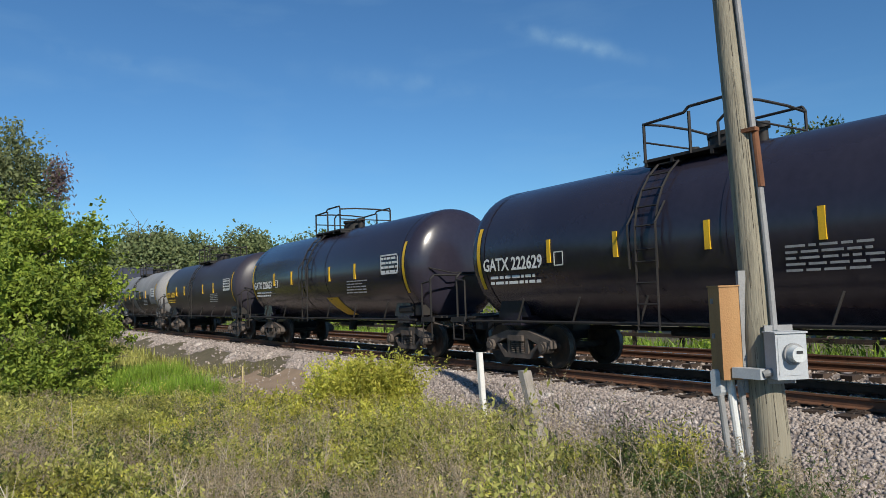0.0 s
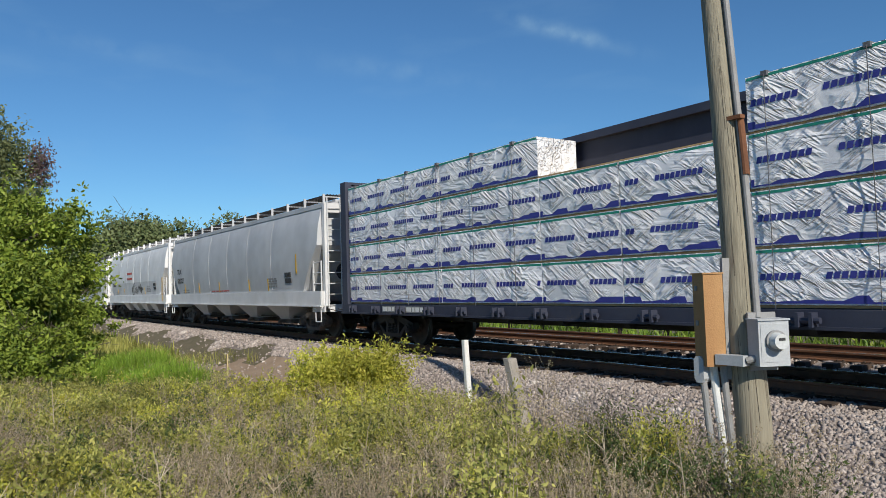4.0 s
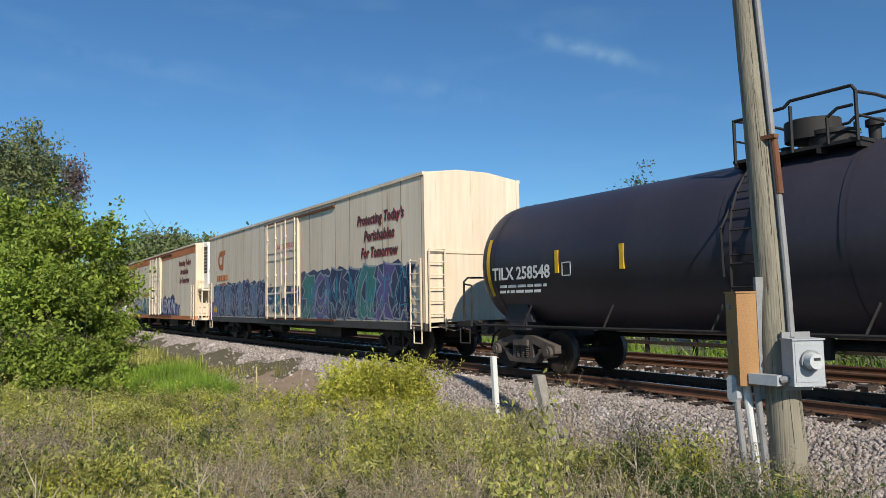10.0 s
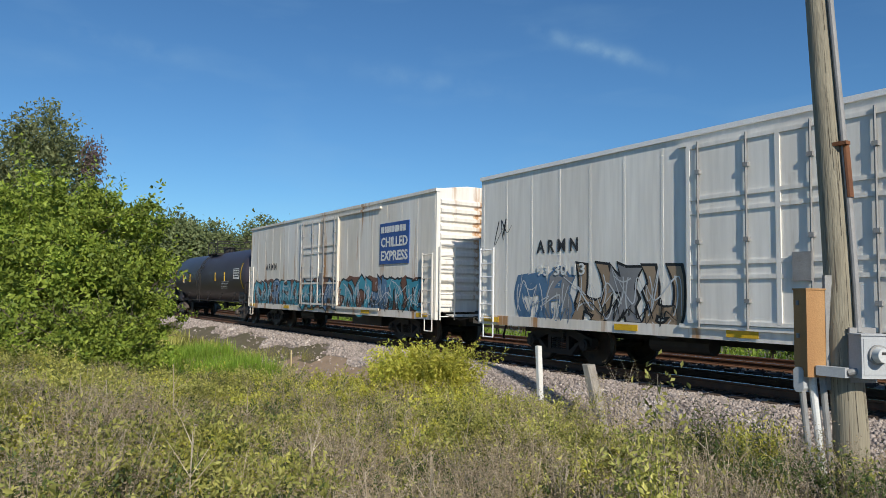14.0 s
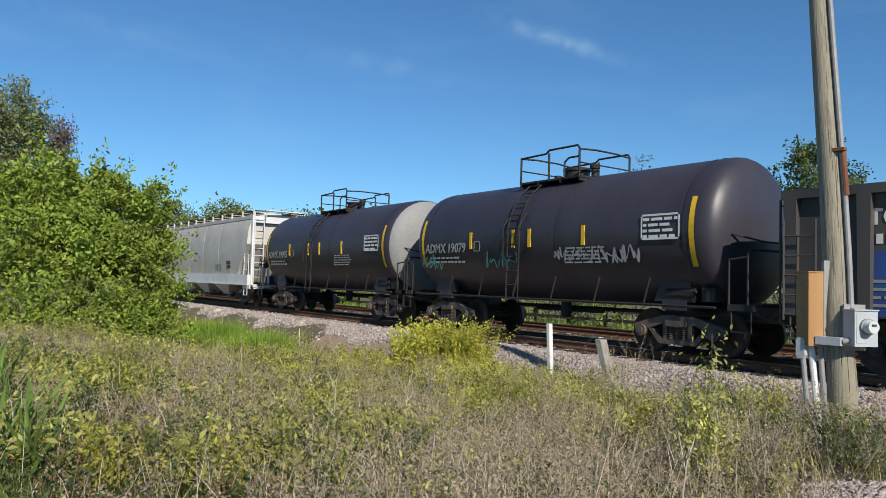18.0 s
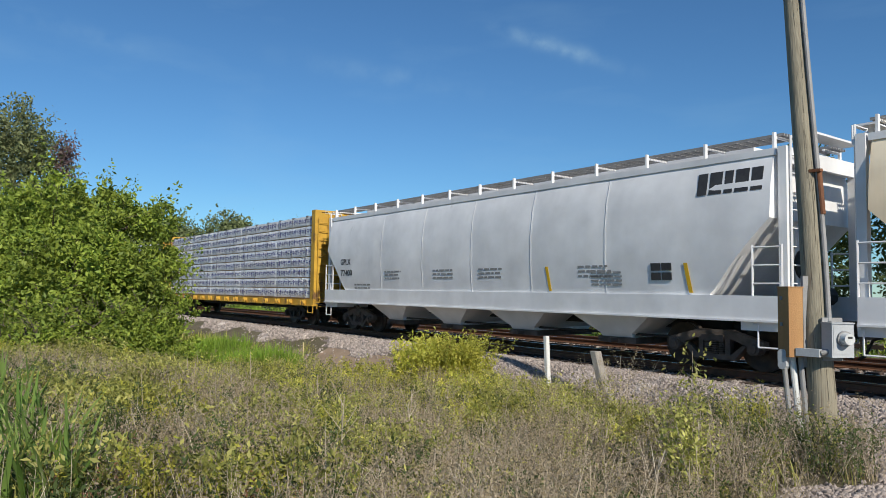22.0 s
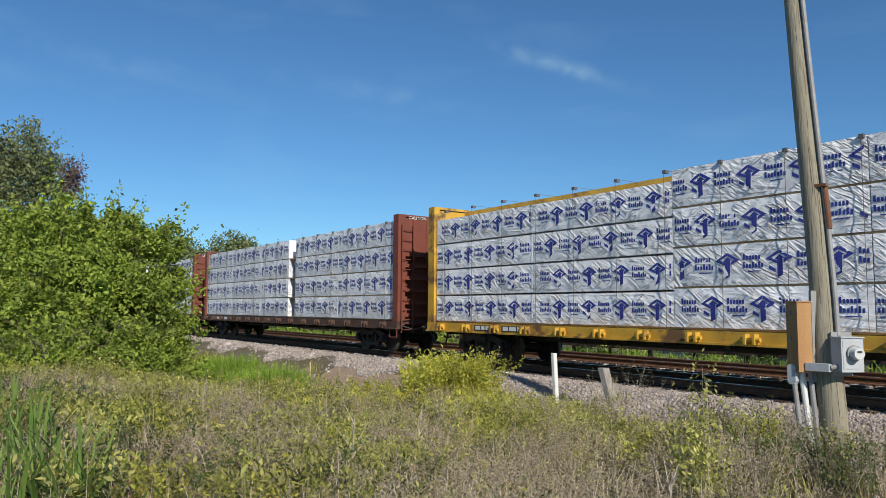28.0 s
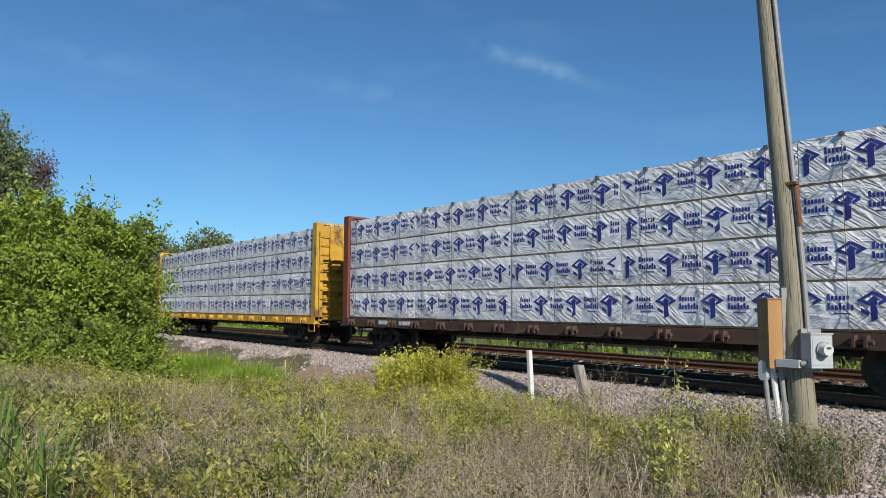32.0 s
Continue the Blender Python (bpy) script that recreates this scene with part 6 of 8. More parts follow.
for f, r, rusty, sd in ((-221.7, -238.0, False, 43), (-240.15, -256.6, True, 44)):
    paint = "reef_rusty" if rusty else "reef_white"
    c = add(reefer("white riveted refrigerator car with " + ("rust runs and turquoise graffiti" if rusty else "brown and grey graffiti"), f, r, paint, "reef_rusty", 0.80, 4.5, 1.55, 17, ends="corrugated", rivets=True, seed=sd, end_paint="reef_rusty" if rusty else "clean_white"), f, r)
    h = (f - r) / 2
    bm = bmesh.new()
    box(bm, h - 3.35, h - 1.5, -1.575, -1.549, 2.45, 3.75)
    sg = part("blue_sign", bm, "spray_blue", c)
    sg.material_slots[0].link = "OBJECT"
    sg.material_slots[0].material = surf("sign blue", (0.03, 0.08, 0.27), (0.04, 0.1, 0.3), 2, rough=0.5, bump=0.02)
    bars(sg, h - 3.28, -1.5775, 3.64, 1.7, 1, "white_mark", tall=0.2, seed=sd, name="name_stencil")
    letter(sg, "CHILLED", h - 3.28, -1.5775, 3.0, 0.42, "white_mark", width=1.7, bold=0.012)
    letter(sg, "EXPRESS", h - 3.28, -1.5775, 2.57, 0.42, "white_mark", width=1.7, bold=0.012)
    letter(c, "A R M N", -h + 2.2, -1.561, 2.5, 0.4, "dark_mark", width=1.35, bold=0.01)
    if rusty:
        for xa, xb, yy, k, sd2 in ((-h + 0.7, -1.85, -1.5535, 5, 66), (-1.75, 1.75, -1.6125, 3, 166), (1.85, h - 0.6, -1.5535, 5, 167)):
            graffiti(c, xa, xb, 0.98, 1.95, yy, ("spray_cyan", "spray_cyan", "spray_blue"), "spray_black", "spray_white", sd2, k, back="spray_brown")
    else:
        graffiti(c, 1.9, h - 0.9, 0.95, 2.2, -1.5535, ("spray_tan", "spray_brown"), "spray_dull", "spray_tan", 67, 5, back="spray_dull")
        graffiti(c, -h + 3.4, -h + 6.2, 1.0, 2.15, -1.5535, ("spray_tan", "spray_dull"), "spray_black", "spray_white", 68, 3)
        graffiti(c, -h + 1.6, -h + 3.4, 0.95, 2.0, -1.5535, ("spray_blue", "spray_dull"), "spray_blue", "spray_white", 69, 2)
        letter(c, "93 30 13", -h + 2.2, -1.575, 1.98, 0.34, "white_mark", width=1.55, bold=0.006)
        scribble(c, -h + 0.5, 2.7, 0.8, 1.0, -1.5535, "spray_black", 70, 0.015)
    strips(c, h, (-h + 0.2, -h + 4.6, -1.0, h - 4.6, h - 1.0), 0.86, 0.98, y=-1.59, w=0.6)
add(tank_car("dull black tank car with faded stencils", -257.75, -273.5, "dull_tank", radius=1.46, mid=2.36, seed=6), -257.75, -273.5)
add(gondola("dark ribbed gondola car with a blue panel and loose graffiti", -274.3, -293.9), -274.3, -293.9)
c = add(tank_car("dull black tank car with green and grey scribbles", -295.1, -305.8, "dull_tank", radius=1.6, mid=2.58, mark="ADMX", number="19079", mark_mat="grey_mark", seed=7, deck=1.1), -295.1, -305.8)
scribble(c, -4.6, 1.7, 0.9, 0.5, -1.585, "spray_teal", 75)
scribble(c, -1.6, 1.75, 1.1, 0.5, -1.585, "spray_teal", 76)
scribble(c, 0.9, 1.9, 2.6, 0.4, -1.585, "spray_dull", 77)
add(tank_car("dull black tank car with white lettering and a grey end", -306.8, -317.85, "dull_tank", radius=1.6, mid=2.58, mark="ADMX", number="19095", mark_mat="grey_mark", head="grey_tank", seed=8, deck=1.1), -306.8, -317.85)
c, h = hop("warm grey covered hopper with a pale sill and black roof walk", -319.4, -337.5, "hop_warm", sill="hop_pale", seed=25)
side_letter(c, "smooth", "TILX", -h + 1.5, 2.48, 0.3, "dark_mark", width=0.68, bold=0.006)
side_letter(c, "smooth", "621735", -h + 1.5, 2.05, 0.3, "dark_mark", width=1.02, bold=0.006)
strips(c, h, (-h + 1.0, -h + 3.6, -h + 6.4, h - 6.6, h - 2.6), 1.54, 2.0, lean=-0.05)
c, h = hop("cream covered hopper stained with long rust runs", -338.7, -356.75, "hop_tan", roof="hop_white", sill="hop_white", seed=26)
side_letter(c, "smooth", "GPLX", -h + 1.3, 2.42, 0.28, "dark_mark", width=0.7)
side_letter(c, "smooth", "77783", -h + 1.3, 2.02, 0.28, "dark_mark", width=0.8)
graffiti(c, -h + 3.6, -h + 7.2, 1.4, 2.0, -1.622, ("spray_cyan",), "hop_grey", "spray_dull", 81, 5)
scribble(c, h - 7.6, 1.4, 3.0, 0.9, -1.626, "spray_brown", 82, 0.02)
scribble(c, h - 7.8, 1.0, 3.4, 0.3, -1.64, "spray_purple", 83, 0.016)
strips(c, h, (-h + 3.3, -h + 5.6, -h + 8.2, h - 6.2, h - 2.2), 1.54, 1.95, lean=-0.06)
bars(c, h - 1.95, -1.58, 3.95, 1.55, 1, "dark_mark", tall=0.45, seed=84, name="emblem")
c, h = hop("white covered hopper with a black emblem and pale sill", -357.95, -376.1, "hop_white", seed=27)
side_letter(c, "smooth", "GPLX", -h + 1.3, 2.42, 0.3, "dark_mark", width=0.75, bold=0.006)
side_letter(c, "smooth", "77400", -h + 1.3, 2.02, 0.3, "dark_mark", width=0.85, bold=0.006)
bars(c, h - 1.8, -1.58, 3.95, 1.55, 1, "dark_mark", tall=0.45, seed=85, name="emblem")
strips(c, h, (h - 6.0, h - 2.0), 1.54, 2.15, lean=-0.1)
for k, x in enumerate((-h + 4.4, -h + 7.2, -h + 9.4, h - 5.0)):
    bars(c, x, -1.625, 2.15, 1.0, 3, "grey_mark", seed=90 + k, tall=0.05, pitch=0.11)
LUMBER = ((-377.4, -398.3, "cb_yellow", 8, (0.2, 0.18, 0.22, 0.22, 0.18), None),
          (-400.0, -420.7, "cb_yellow", 4, (0.2, 0.2, 0.2, 0.18, 0.22), None),
          (-422.2, -443.75, "cb_yellow", 4, (0.18, 0.24, 0.2, 0.18, 0.2), None),
          (-445.4, -466.0, "cb_yellow", 4, (0.22, 0.22, 0.2, 0.2, 0.16), None),
          (-467.8, -488.55, "cb_red", 4, (0.2, 0.2, 0.16, 0.035, 0.2, 0.205), 3),
          (-490.6, -511.25, "cb_red", 4, (0.22, 0.2, 0.03, 0.19, 0.18, 0.18), 2),
          (-513.2, -533.8, "cb_red", 4, (0.2, 0.22, 0.18, 0.2, 0.2), None),
          (-535.9, -556.5, "cb_yellow", 4, (0.2, 0.22, 0.18, 0.2, 0.2), None))
for k, (f, r, paint, tiers, splits, gap) in enumerate(LUMBER):
    add(centerbeam(("yellow" if paint == "cb_yellow" else "oxide red") + " centre-beam flatcar stacked " + ("eight" if tiers == 8 else "four") + " tiers high with white wrapped lumber", f, r, paint, tiers, "sierra", 30 + k, splits, gap=gap, low=(0, 1) if k == 3 else ()), f, r)
for o, _ in TRAIN:
    if o.name.startswith("covered_hopper"):
        hug(o, "ribbed" if any(q.name.startswith("long_seams") for q in o.children) else "smooth")


# ---- ground: one sheet, with the track bed raised on it ----
def smooth_step(a, b, v):
    t = min(max((v - a) / (b - a), 0.0), 1.0)
    return t * t * (3 - 2 * t)


def height(x, y):
    bed = -0.22
    low = -0.88 + 0.10 * smooth_step(-4, -1, x) + 0.75 * smooth_step(-8.0, -12.5, y) + 0.05 * math.sin(x * 0.6) * math.cos(y * 0.5)
    low += 0.24 * smooth_step(-6.0, -3.6, x) * smooth_step(-7.6, -5.0, y)
    if y < 2:
        k = smooth_step(-1.75, -3.9, y)
        z = bed * (1 - k) + low * k
    else:
        k = smooth_step(6.0, 7.6, y)
        z = bed * (1 - k) - 0.55 * k
    if y > 0.9 and y < 3.2:
        z -= 0.07
    return z


def cover(x, y):
    """0 ballast, 1 weedy soil, 2 bare dirt."""
    toe = -3.6 - 0.35 * math.sin(x * 0.9) - 0.2 * math.sin(x * 2.3) + (-1.6 * smooth_step(-5.2, -3.2, x)) - 2.2 * smooth_step(-3.0, 1.0, x) + 1.05 * smooth_step(-10.5, -13.0, x)
    if toe < y < 6.6 or (x > -2.75 + 0.3 * math.sin(y * 2.1) + 0.15 * math.sin(y * 5.3) + 0.45 * max(0.0, -7.4 - y) and -9.6 < y < 0):
        return 0
    if math.hypot((x + 17.3) / 6.2, (y + 4.5) / 2.0) < 1 + 0.1 * math.sin(x * 3):
        return 2
    return 1


def spread(a, b, step):
    return [a + (b - a) * i / int((b - a) / step) for i in range(int((b - a) / step) + 1)]


xs = [-2500, -1200, -600, -300, -160, -100, -75] + spread(-60, 12, 0.6) + [18, 30, 60, 150, 400, 1200, 2500]
ys = [-2500, -900, -300, -120, -60, -35, -25] + spread(-18, 9, 0.3) + [11, 14, 20, 35, 70, 150, 400, 1000, 2500]
verts = [(x, y, height(x, y)) for x in xs for y in ys]
ny = len(ys)
faces, mats = [], []
for i in range(len(xs) - 1):
    for j in range(ny - 1):
        faces.append((i * ny + j, (i + 1) * ny + j, (i + 1) * ny + j + 1, i * ny + j + 1))
        mats.append(cover((xs[i] + xs[i + 1]) / 2, (ys[j] + ys[j + 1]) / 2))
me = bpy.data.meshes.new("ground")
me.from_pydata(verts, [], faces)
for m in ("bed", "soil", "dirt"):
    me.materials.append(M[m])
me.polygons.foreach_set("material_index", mats)
me.polygons.foreach_set("use_smooth", [True] * len(faces))
tagged(new("ground", me), "weedy ground with a raised ballast bed", "ground", kind="structure")

# ---- tracks ----
RAIL = [(-0.07, -0.17), (0.07, -0.17), (0.07, -0.155), (0.012, -0.135), (0.010, -0.05), (0.036, -0.035), (0.036, -0.004), (0.03, 0.0), (-0.03, 0.0), (-0.036, -0.004), (-0.036, -0.035), (-0.010, -0.05), (-0.012, -0.135), (-0.07, -0.155)]


def rail_mesh():
    bm = bmesh.new()
    loft(bm, [[(x, y, z) for y, z in RAIL] for x in (-900, -60, 15, 900)])
    me = finish(bm, "rail")
    me.materials.append(M["rail"])
    me.materials.append(M["rail_top"])
    for p in me.polygons:
        if p.normal.z > 0.9 and all(me.vertices[v].co.z > -0.003 for v in p.vertices):
            p.material_index = 1
    return me


def tie_mesh(seed):
    rnd = random.Random(seed)
    bm = bmesh.new()
    box(bm, -0.115, 0.115, -1.3, 1.3, -0.34, -0.172)
    for v in bm.verts:
        v.co += Vector((rnd.uniform(-0.012, 0.012), rnd.uniform(-0.04, 0.04), rnd.uniform(-0.008, 0.004)))
    for y in (-0.72, 0.72):
        box(bm, -0.1, 0.1, y - 0.16, y + 0.16, -0.178, -0.162)
        for dx in (-0.06, 0.06):
            for dy in (-0.1, 0.1):
                box(bm, dx - 0.012, dx + 0.012, y + dy - 0.02, y + dy + 0.02, -0.17, -0.135)
    me = finish(bm, "tie")
    me.materials.append(M["tie"])
    return me


RAIL_MESH, TIES = rail_mesh(), [tie_mesh(i) for i in range(5)]
for n, yc in enumerate((0.0, 4.15)):
    t = thing("railway_track", "rusty rails on creosoted timber ties in stone ballast", "railway track", kind="structure", at=pose(0, yc, 0))
    for y in (-0.7175, 0.7175):
        part("rail", RAIL_MESH, "rail", t, at=pose(0, y, 0))
    rnd = random.Random(8 + n)
    far = bmesh.new()
    x = -150.0
    while x < 12:
        if x > (-58 if n == 0 else -40):
            part("tie", TIES[rnd.randrange(5)], "tie", t, at=pose(x + rnd.uniform(-0.03, 0.03), rnd.uniform(-0.05, 0.05), rnd.uniform(-0.015, 0.0), 0, 0, rnd.uniform(-1.5, 1.5)))
        else:
            box(far, x - 0.115, x + 0.115, -1.3, 1.3, -0.34, -0.172)
        x += 0.52
    tagged(part("far_ties", far, "tie", t), kind="stuff")


# ---- loose ballast stones ----
def stones(name, count, x0, x1, y0, y1, size, seed, bias=1.0, label=""):
    rng = np.random.default_rng(seed)
    base = np.array([(1, 0, 0), (-1, 0, 0), (0, 1, 0), (0, -1, 0), (0, 0, 1), (0, 0, -1), (0.6, 0.6, 0.5), (-0.6, 0.5, -0.5)], float)
    tris = np.array([(6, 4, 0), (6, 2, 4), (6, 0, 2), (2, 1, 4), (1, 3, 4), (3, 0, 4), (2, 0, 5), (7, 1, 2), (7, 5, 1), (7, 2, 5), (3, 1, 5), (0, 3, 5)])
    px = x1 - (x1 - x0) * rng.random(count) ** bias
    py = rng.uniform(y0, y1, count)
    keep = np.array([cover(a, b) == 0 or rng.random() < 0.03 for a, b in zip(px, py)])
    px, py = px[keep], py[keep]
    pz = np.array([height(a, b) for a, b in zip(px, py)])
    k = len(px)
    s = size * rng.uniform(0.55, 1.35, (k, 1, 1)) * rng.uniform(0.55, 1.3, (k, 1, 3))
    v = base[None] * s * rng.uniform(0.75, 1.25, (k, 8, 1))
    q = rng.normal(size=(k, 4))
    q /= np.linalg.norm(q, axis=1, keepdims=True)
    w, a, b, c = q.T
    rot = np.stack([np.stack([1 - 2 * (b * b + c * c), 2 * (a * b - c * w), 2 * (a * c + b * w)], -1), np.stack([2 * (a * b + c * w), 1 - 2 * (a * a + c * c), 2 * (b * c - a * w)], -1), np.stack([2 * (a * c - b * w), 2 * (b * c + a * w), 1 - 2 * (a * a + b * b)], -1)], 1)
    v = np.einsum("kij,knj->kni", rot, v) + np.stack([px, py, pz + size * 0.08], -1)[:, None]
    f = tris[None] + 8 * np.arange(k)[:, None, None]
    return mesh_of(name, v.reshape(-1, 3), f.reshape(-1, 3), "stone", label, "gravel")


def mesh_of(name, v, f, material, label, category):
    me = bpy.data.meshes.new(name)
    me.vertices.add(len(v))
    me.vertices.foreach_set("co", np.ascontiguousarray(v, dtype=np.float32).ravel())
    k = f.shape[1]
    me.loops.add(f.size)
    me.loops.foreach_set("vertex_index", np.ascontiguousarray(f, dtype=np.int32).ravel())
    me.polygons.add(len(f))
    me.polygons.foreach_set("loop_start", np.arange(0, f.size, k, dtype=np.int32))
    me.update(calc_edges=True)
    me.validate()
    me.materials.append(M[material])
    return tagged(new(name, me), label, category, kind="stuff")


stones("ballast_stones", 78000, -24, 2.5, -6.2, -0.9, 0.031, 3, 1.5, "loose angular pinkish grey ballast stones")
stones("ballast_spill", 20000, -3.4, 2.2, -9.7, -5.6, 0.033, 6, 1.0, "loose pale stones spread beside the pole")
stones("far_ballast_stones", 20000, -62, -16, -4.4, -1.0, 0.055, 4, 1.4, "loose ballast stones along the shoulder")
stones("between_track_stones", 16000, -35, 4, -0.65, 3.4, 0.045, 5, 1.0, "dark ballast stones between the rails and tracks")


# ---- plants ----
def blades(name, spots, material, label, category="grass", width=0.012, bend=0.35, seed=0, segs=2):
    """Tapered, bent blades: spots are rows of x, y, length."""
    rng = np.random.default_rng(seed)
    s = np.asarray(spots, float)
    k = len(s)
    z = np.array([height(a, b) for a, b in s[:, :2]]) - 0.02
    az = rng.uniform(0, 2 * np.pi, k)
    lean = rng.uniform(0.05, 1.0, k) * bend
    d = np.stack([np.cos(az), np.sin(az), 0 * az], -1)
    side = np.stack([-np.sin(az + rng.uniform(-1, 1, k)), np.cos(az), 0 * az], -1)
    root = np.stack([s[:, 0], s[:, 1], z], -1)
    L = s[:, 2] * rng.uniform(0.7, 1.25, k)
    w = width * rng.uniform(0.6, 1.4, k)
    rows = []
    for i in range(segs + 1):
        t = i / segs
        c = root + d * (L * lean * t * t)[:, None] + np.stack([0 * L, 0 * L, L * (t - 0.25 * lean * t * t)], -1)
        if i < segs:
            rows += [c - side * (w * (1 - 0.6 * t))[:, None], c + side * (w * (1 - 0.6 * t))[:, None]]
        else:
            rows.append(c)
    n = len(rows)
    v = np.stack(rows, 1)
    tri = []
    for i in range(segs - 1):
        a = 2 * i
        tri += [(a, a + 1, a + 3), (a, a + 3, a + 2)]
    tri.append((n - 3, n - 2, n - 1))
    f = np.array(tri)[None] + n * np.arange(k)[:, None, None]
    return mesh_of(name, v.reshape(-1, 3), f.reshape(-1, 3), material, label, category)


def leaf_faces(points, size, rng, droop=0.0, wide=0.21):
    """Folded pointed leaves of two faces each at the points."""
    k = len(points)
    a = rng.normal(size=(k, 3))
    a[:, 2] -= droop
    a /= np.linalg.norm(a, axis=1, keepdims=True)
    b = np.cross(a, rng.normal(size=(k, 3)))
    b /= np.linalg.norm(b, axis=1, keepdims=True) + 1e-9
    c = np.cross(a, b)
    s = (size * rng.uniform(0.6, 1.4, k))[:, None]
    p0, p3 = points, points + a * s
    p1 = points + a * s * 0.5 + b * s * wide + c * s * 0.08
    p2 = points + a * s * 0.5 - b * s * wide + c * s * 0.08
    v = np.stack([p0, p1, p3, p2], 1).reshape(-1, 3)
    f = np.array([(0, 1, 2), (0, 2, 3)])[None] + 4 * np.arange(k)[:, None, None]
    return v, f.reshape(-1, 3)


def scatter(rng, n, x0, x1, y0, y1, h, ok=None, patchy=0.0, freq=0.5):
    out = []
    while len(out) < n:
        x, y = rng.uniform(x0, x1), rng.uniform(y0, y1)
        if cover(x, y) != 1 or (ok and not ok(x, y)):
            continue
        k = noise.noise((x * freq, y * freq, 3.3 * patchy))
        if patchy and k < patchy * rng.uniform(-1.5, 0.6):
            continue
        out.append((x, y, h * (1 + 0.5 * k) * (1 + 0.30 * smooth_step(-10.0, -6.0, y))))
    return out


def far_from_path(x, y):
    """Nothing grows where the person stood and stepped."""
    return min(math.hypot(x - 0.85, y + 11.4), math.hypot(x - 1.3, y + 14.5), math.hypot(x - 0.8, y + 12.9)) > 2.3


rng = np.random.default_rng(12)
uni = random.Random(12)
tri_near = lambda x, y: far_from_path(x, y) and (x < 0.5)


def zone(x, y):
    """Where brown dead weeds (high) and green growth (low) take turns."""
    return noise.noise((x * 0.55, y * 0.75, 7.7)) + 0.45 * noise.noise((x * 1.7, y * 2.1, 2.2)) + 0.06 + 0.34 * smooth_step(-9, -4, x)


brown_zone = lambda x, y: tri_near(x, y) and zone(x, y) > uni.uniform(-0.12, 0.2)
green_zone = lambda x, y: tri_near(x, y) and zone(x, y) < uni.uniform(-0.12, 0.2)
ell = lambda cx, cy, rx, ry: (lambda x, y: ((x - cx) / rx) ** 2 + ((y - cy) / ry) ** 2 < 1)
blades("meadow_grass", scatter(uni, 24000, -26, 1.5, -15, -3.0, 0.32, tri_near, 0.5), "grass", "olive and straw-coloured meadow grass", bend=1.3, width=0.007, seed=1, segs=3)
blades("dry_grass", scatter(uni, 11000, -24, 1.5, -15, -3.0, 0.26, brown_zone, 0.6, 0.9), "dry_weed", "dry brownish grass and weeds", bend=1.5, width=0.005, seed=2, segs=3)
blades("green_grass_patch", scatter(uni, 9000, -24, -14, -9, -4.6, 0.62, ell(-18.6, -7.0, 3.8, 1.25)), "bright_grass", "fresh bright green grass patch", bend=0.7, width=0.012, seed=3, segs=3)
blades("yellow_weed_clump", scatter(uni, 900, -14.0, -10.5, -6.4, -3.2, 0.6, ell(-12.3, -4.6, 1.0, 0.85)), "gold_weed", "tall yellow-green weed clump", bend=0.9, width=0.007, seed=4, segs=3)
blades("yellow_weeds", scatter(uni, 17000, -18, 0, -14, -4.4, 0.36, green_zone, 0.4, 1.0), "gold_weed", "yellowish weeds among the grass", bend=1.0, width=0.006, seed=5, segs=3)
blades("far_grass", scatter(uni, 7000, -60, -26, -9, -4.2, 0.45), "grass", "grass along the far track side", bend=0.6, width=0.03, seed=6)


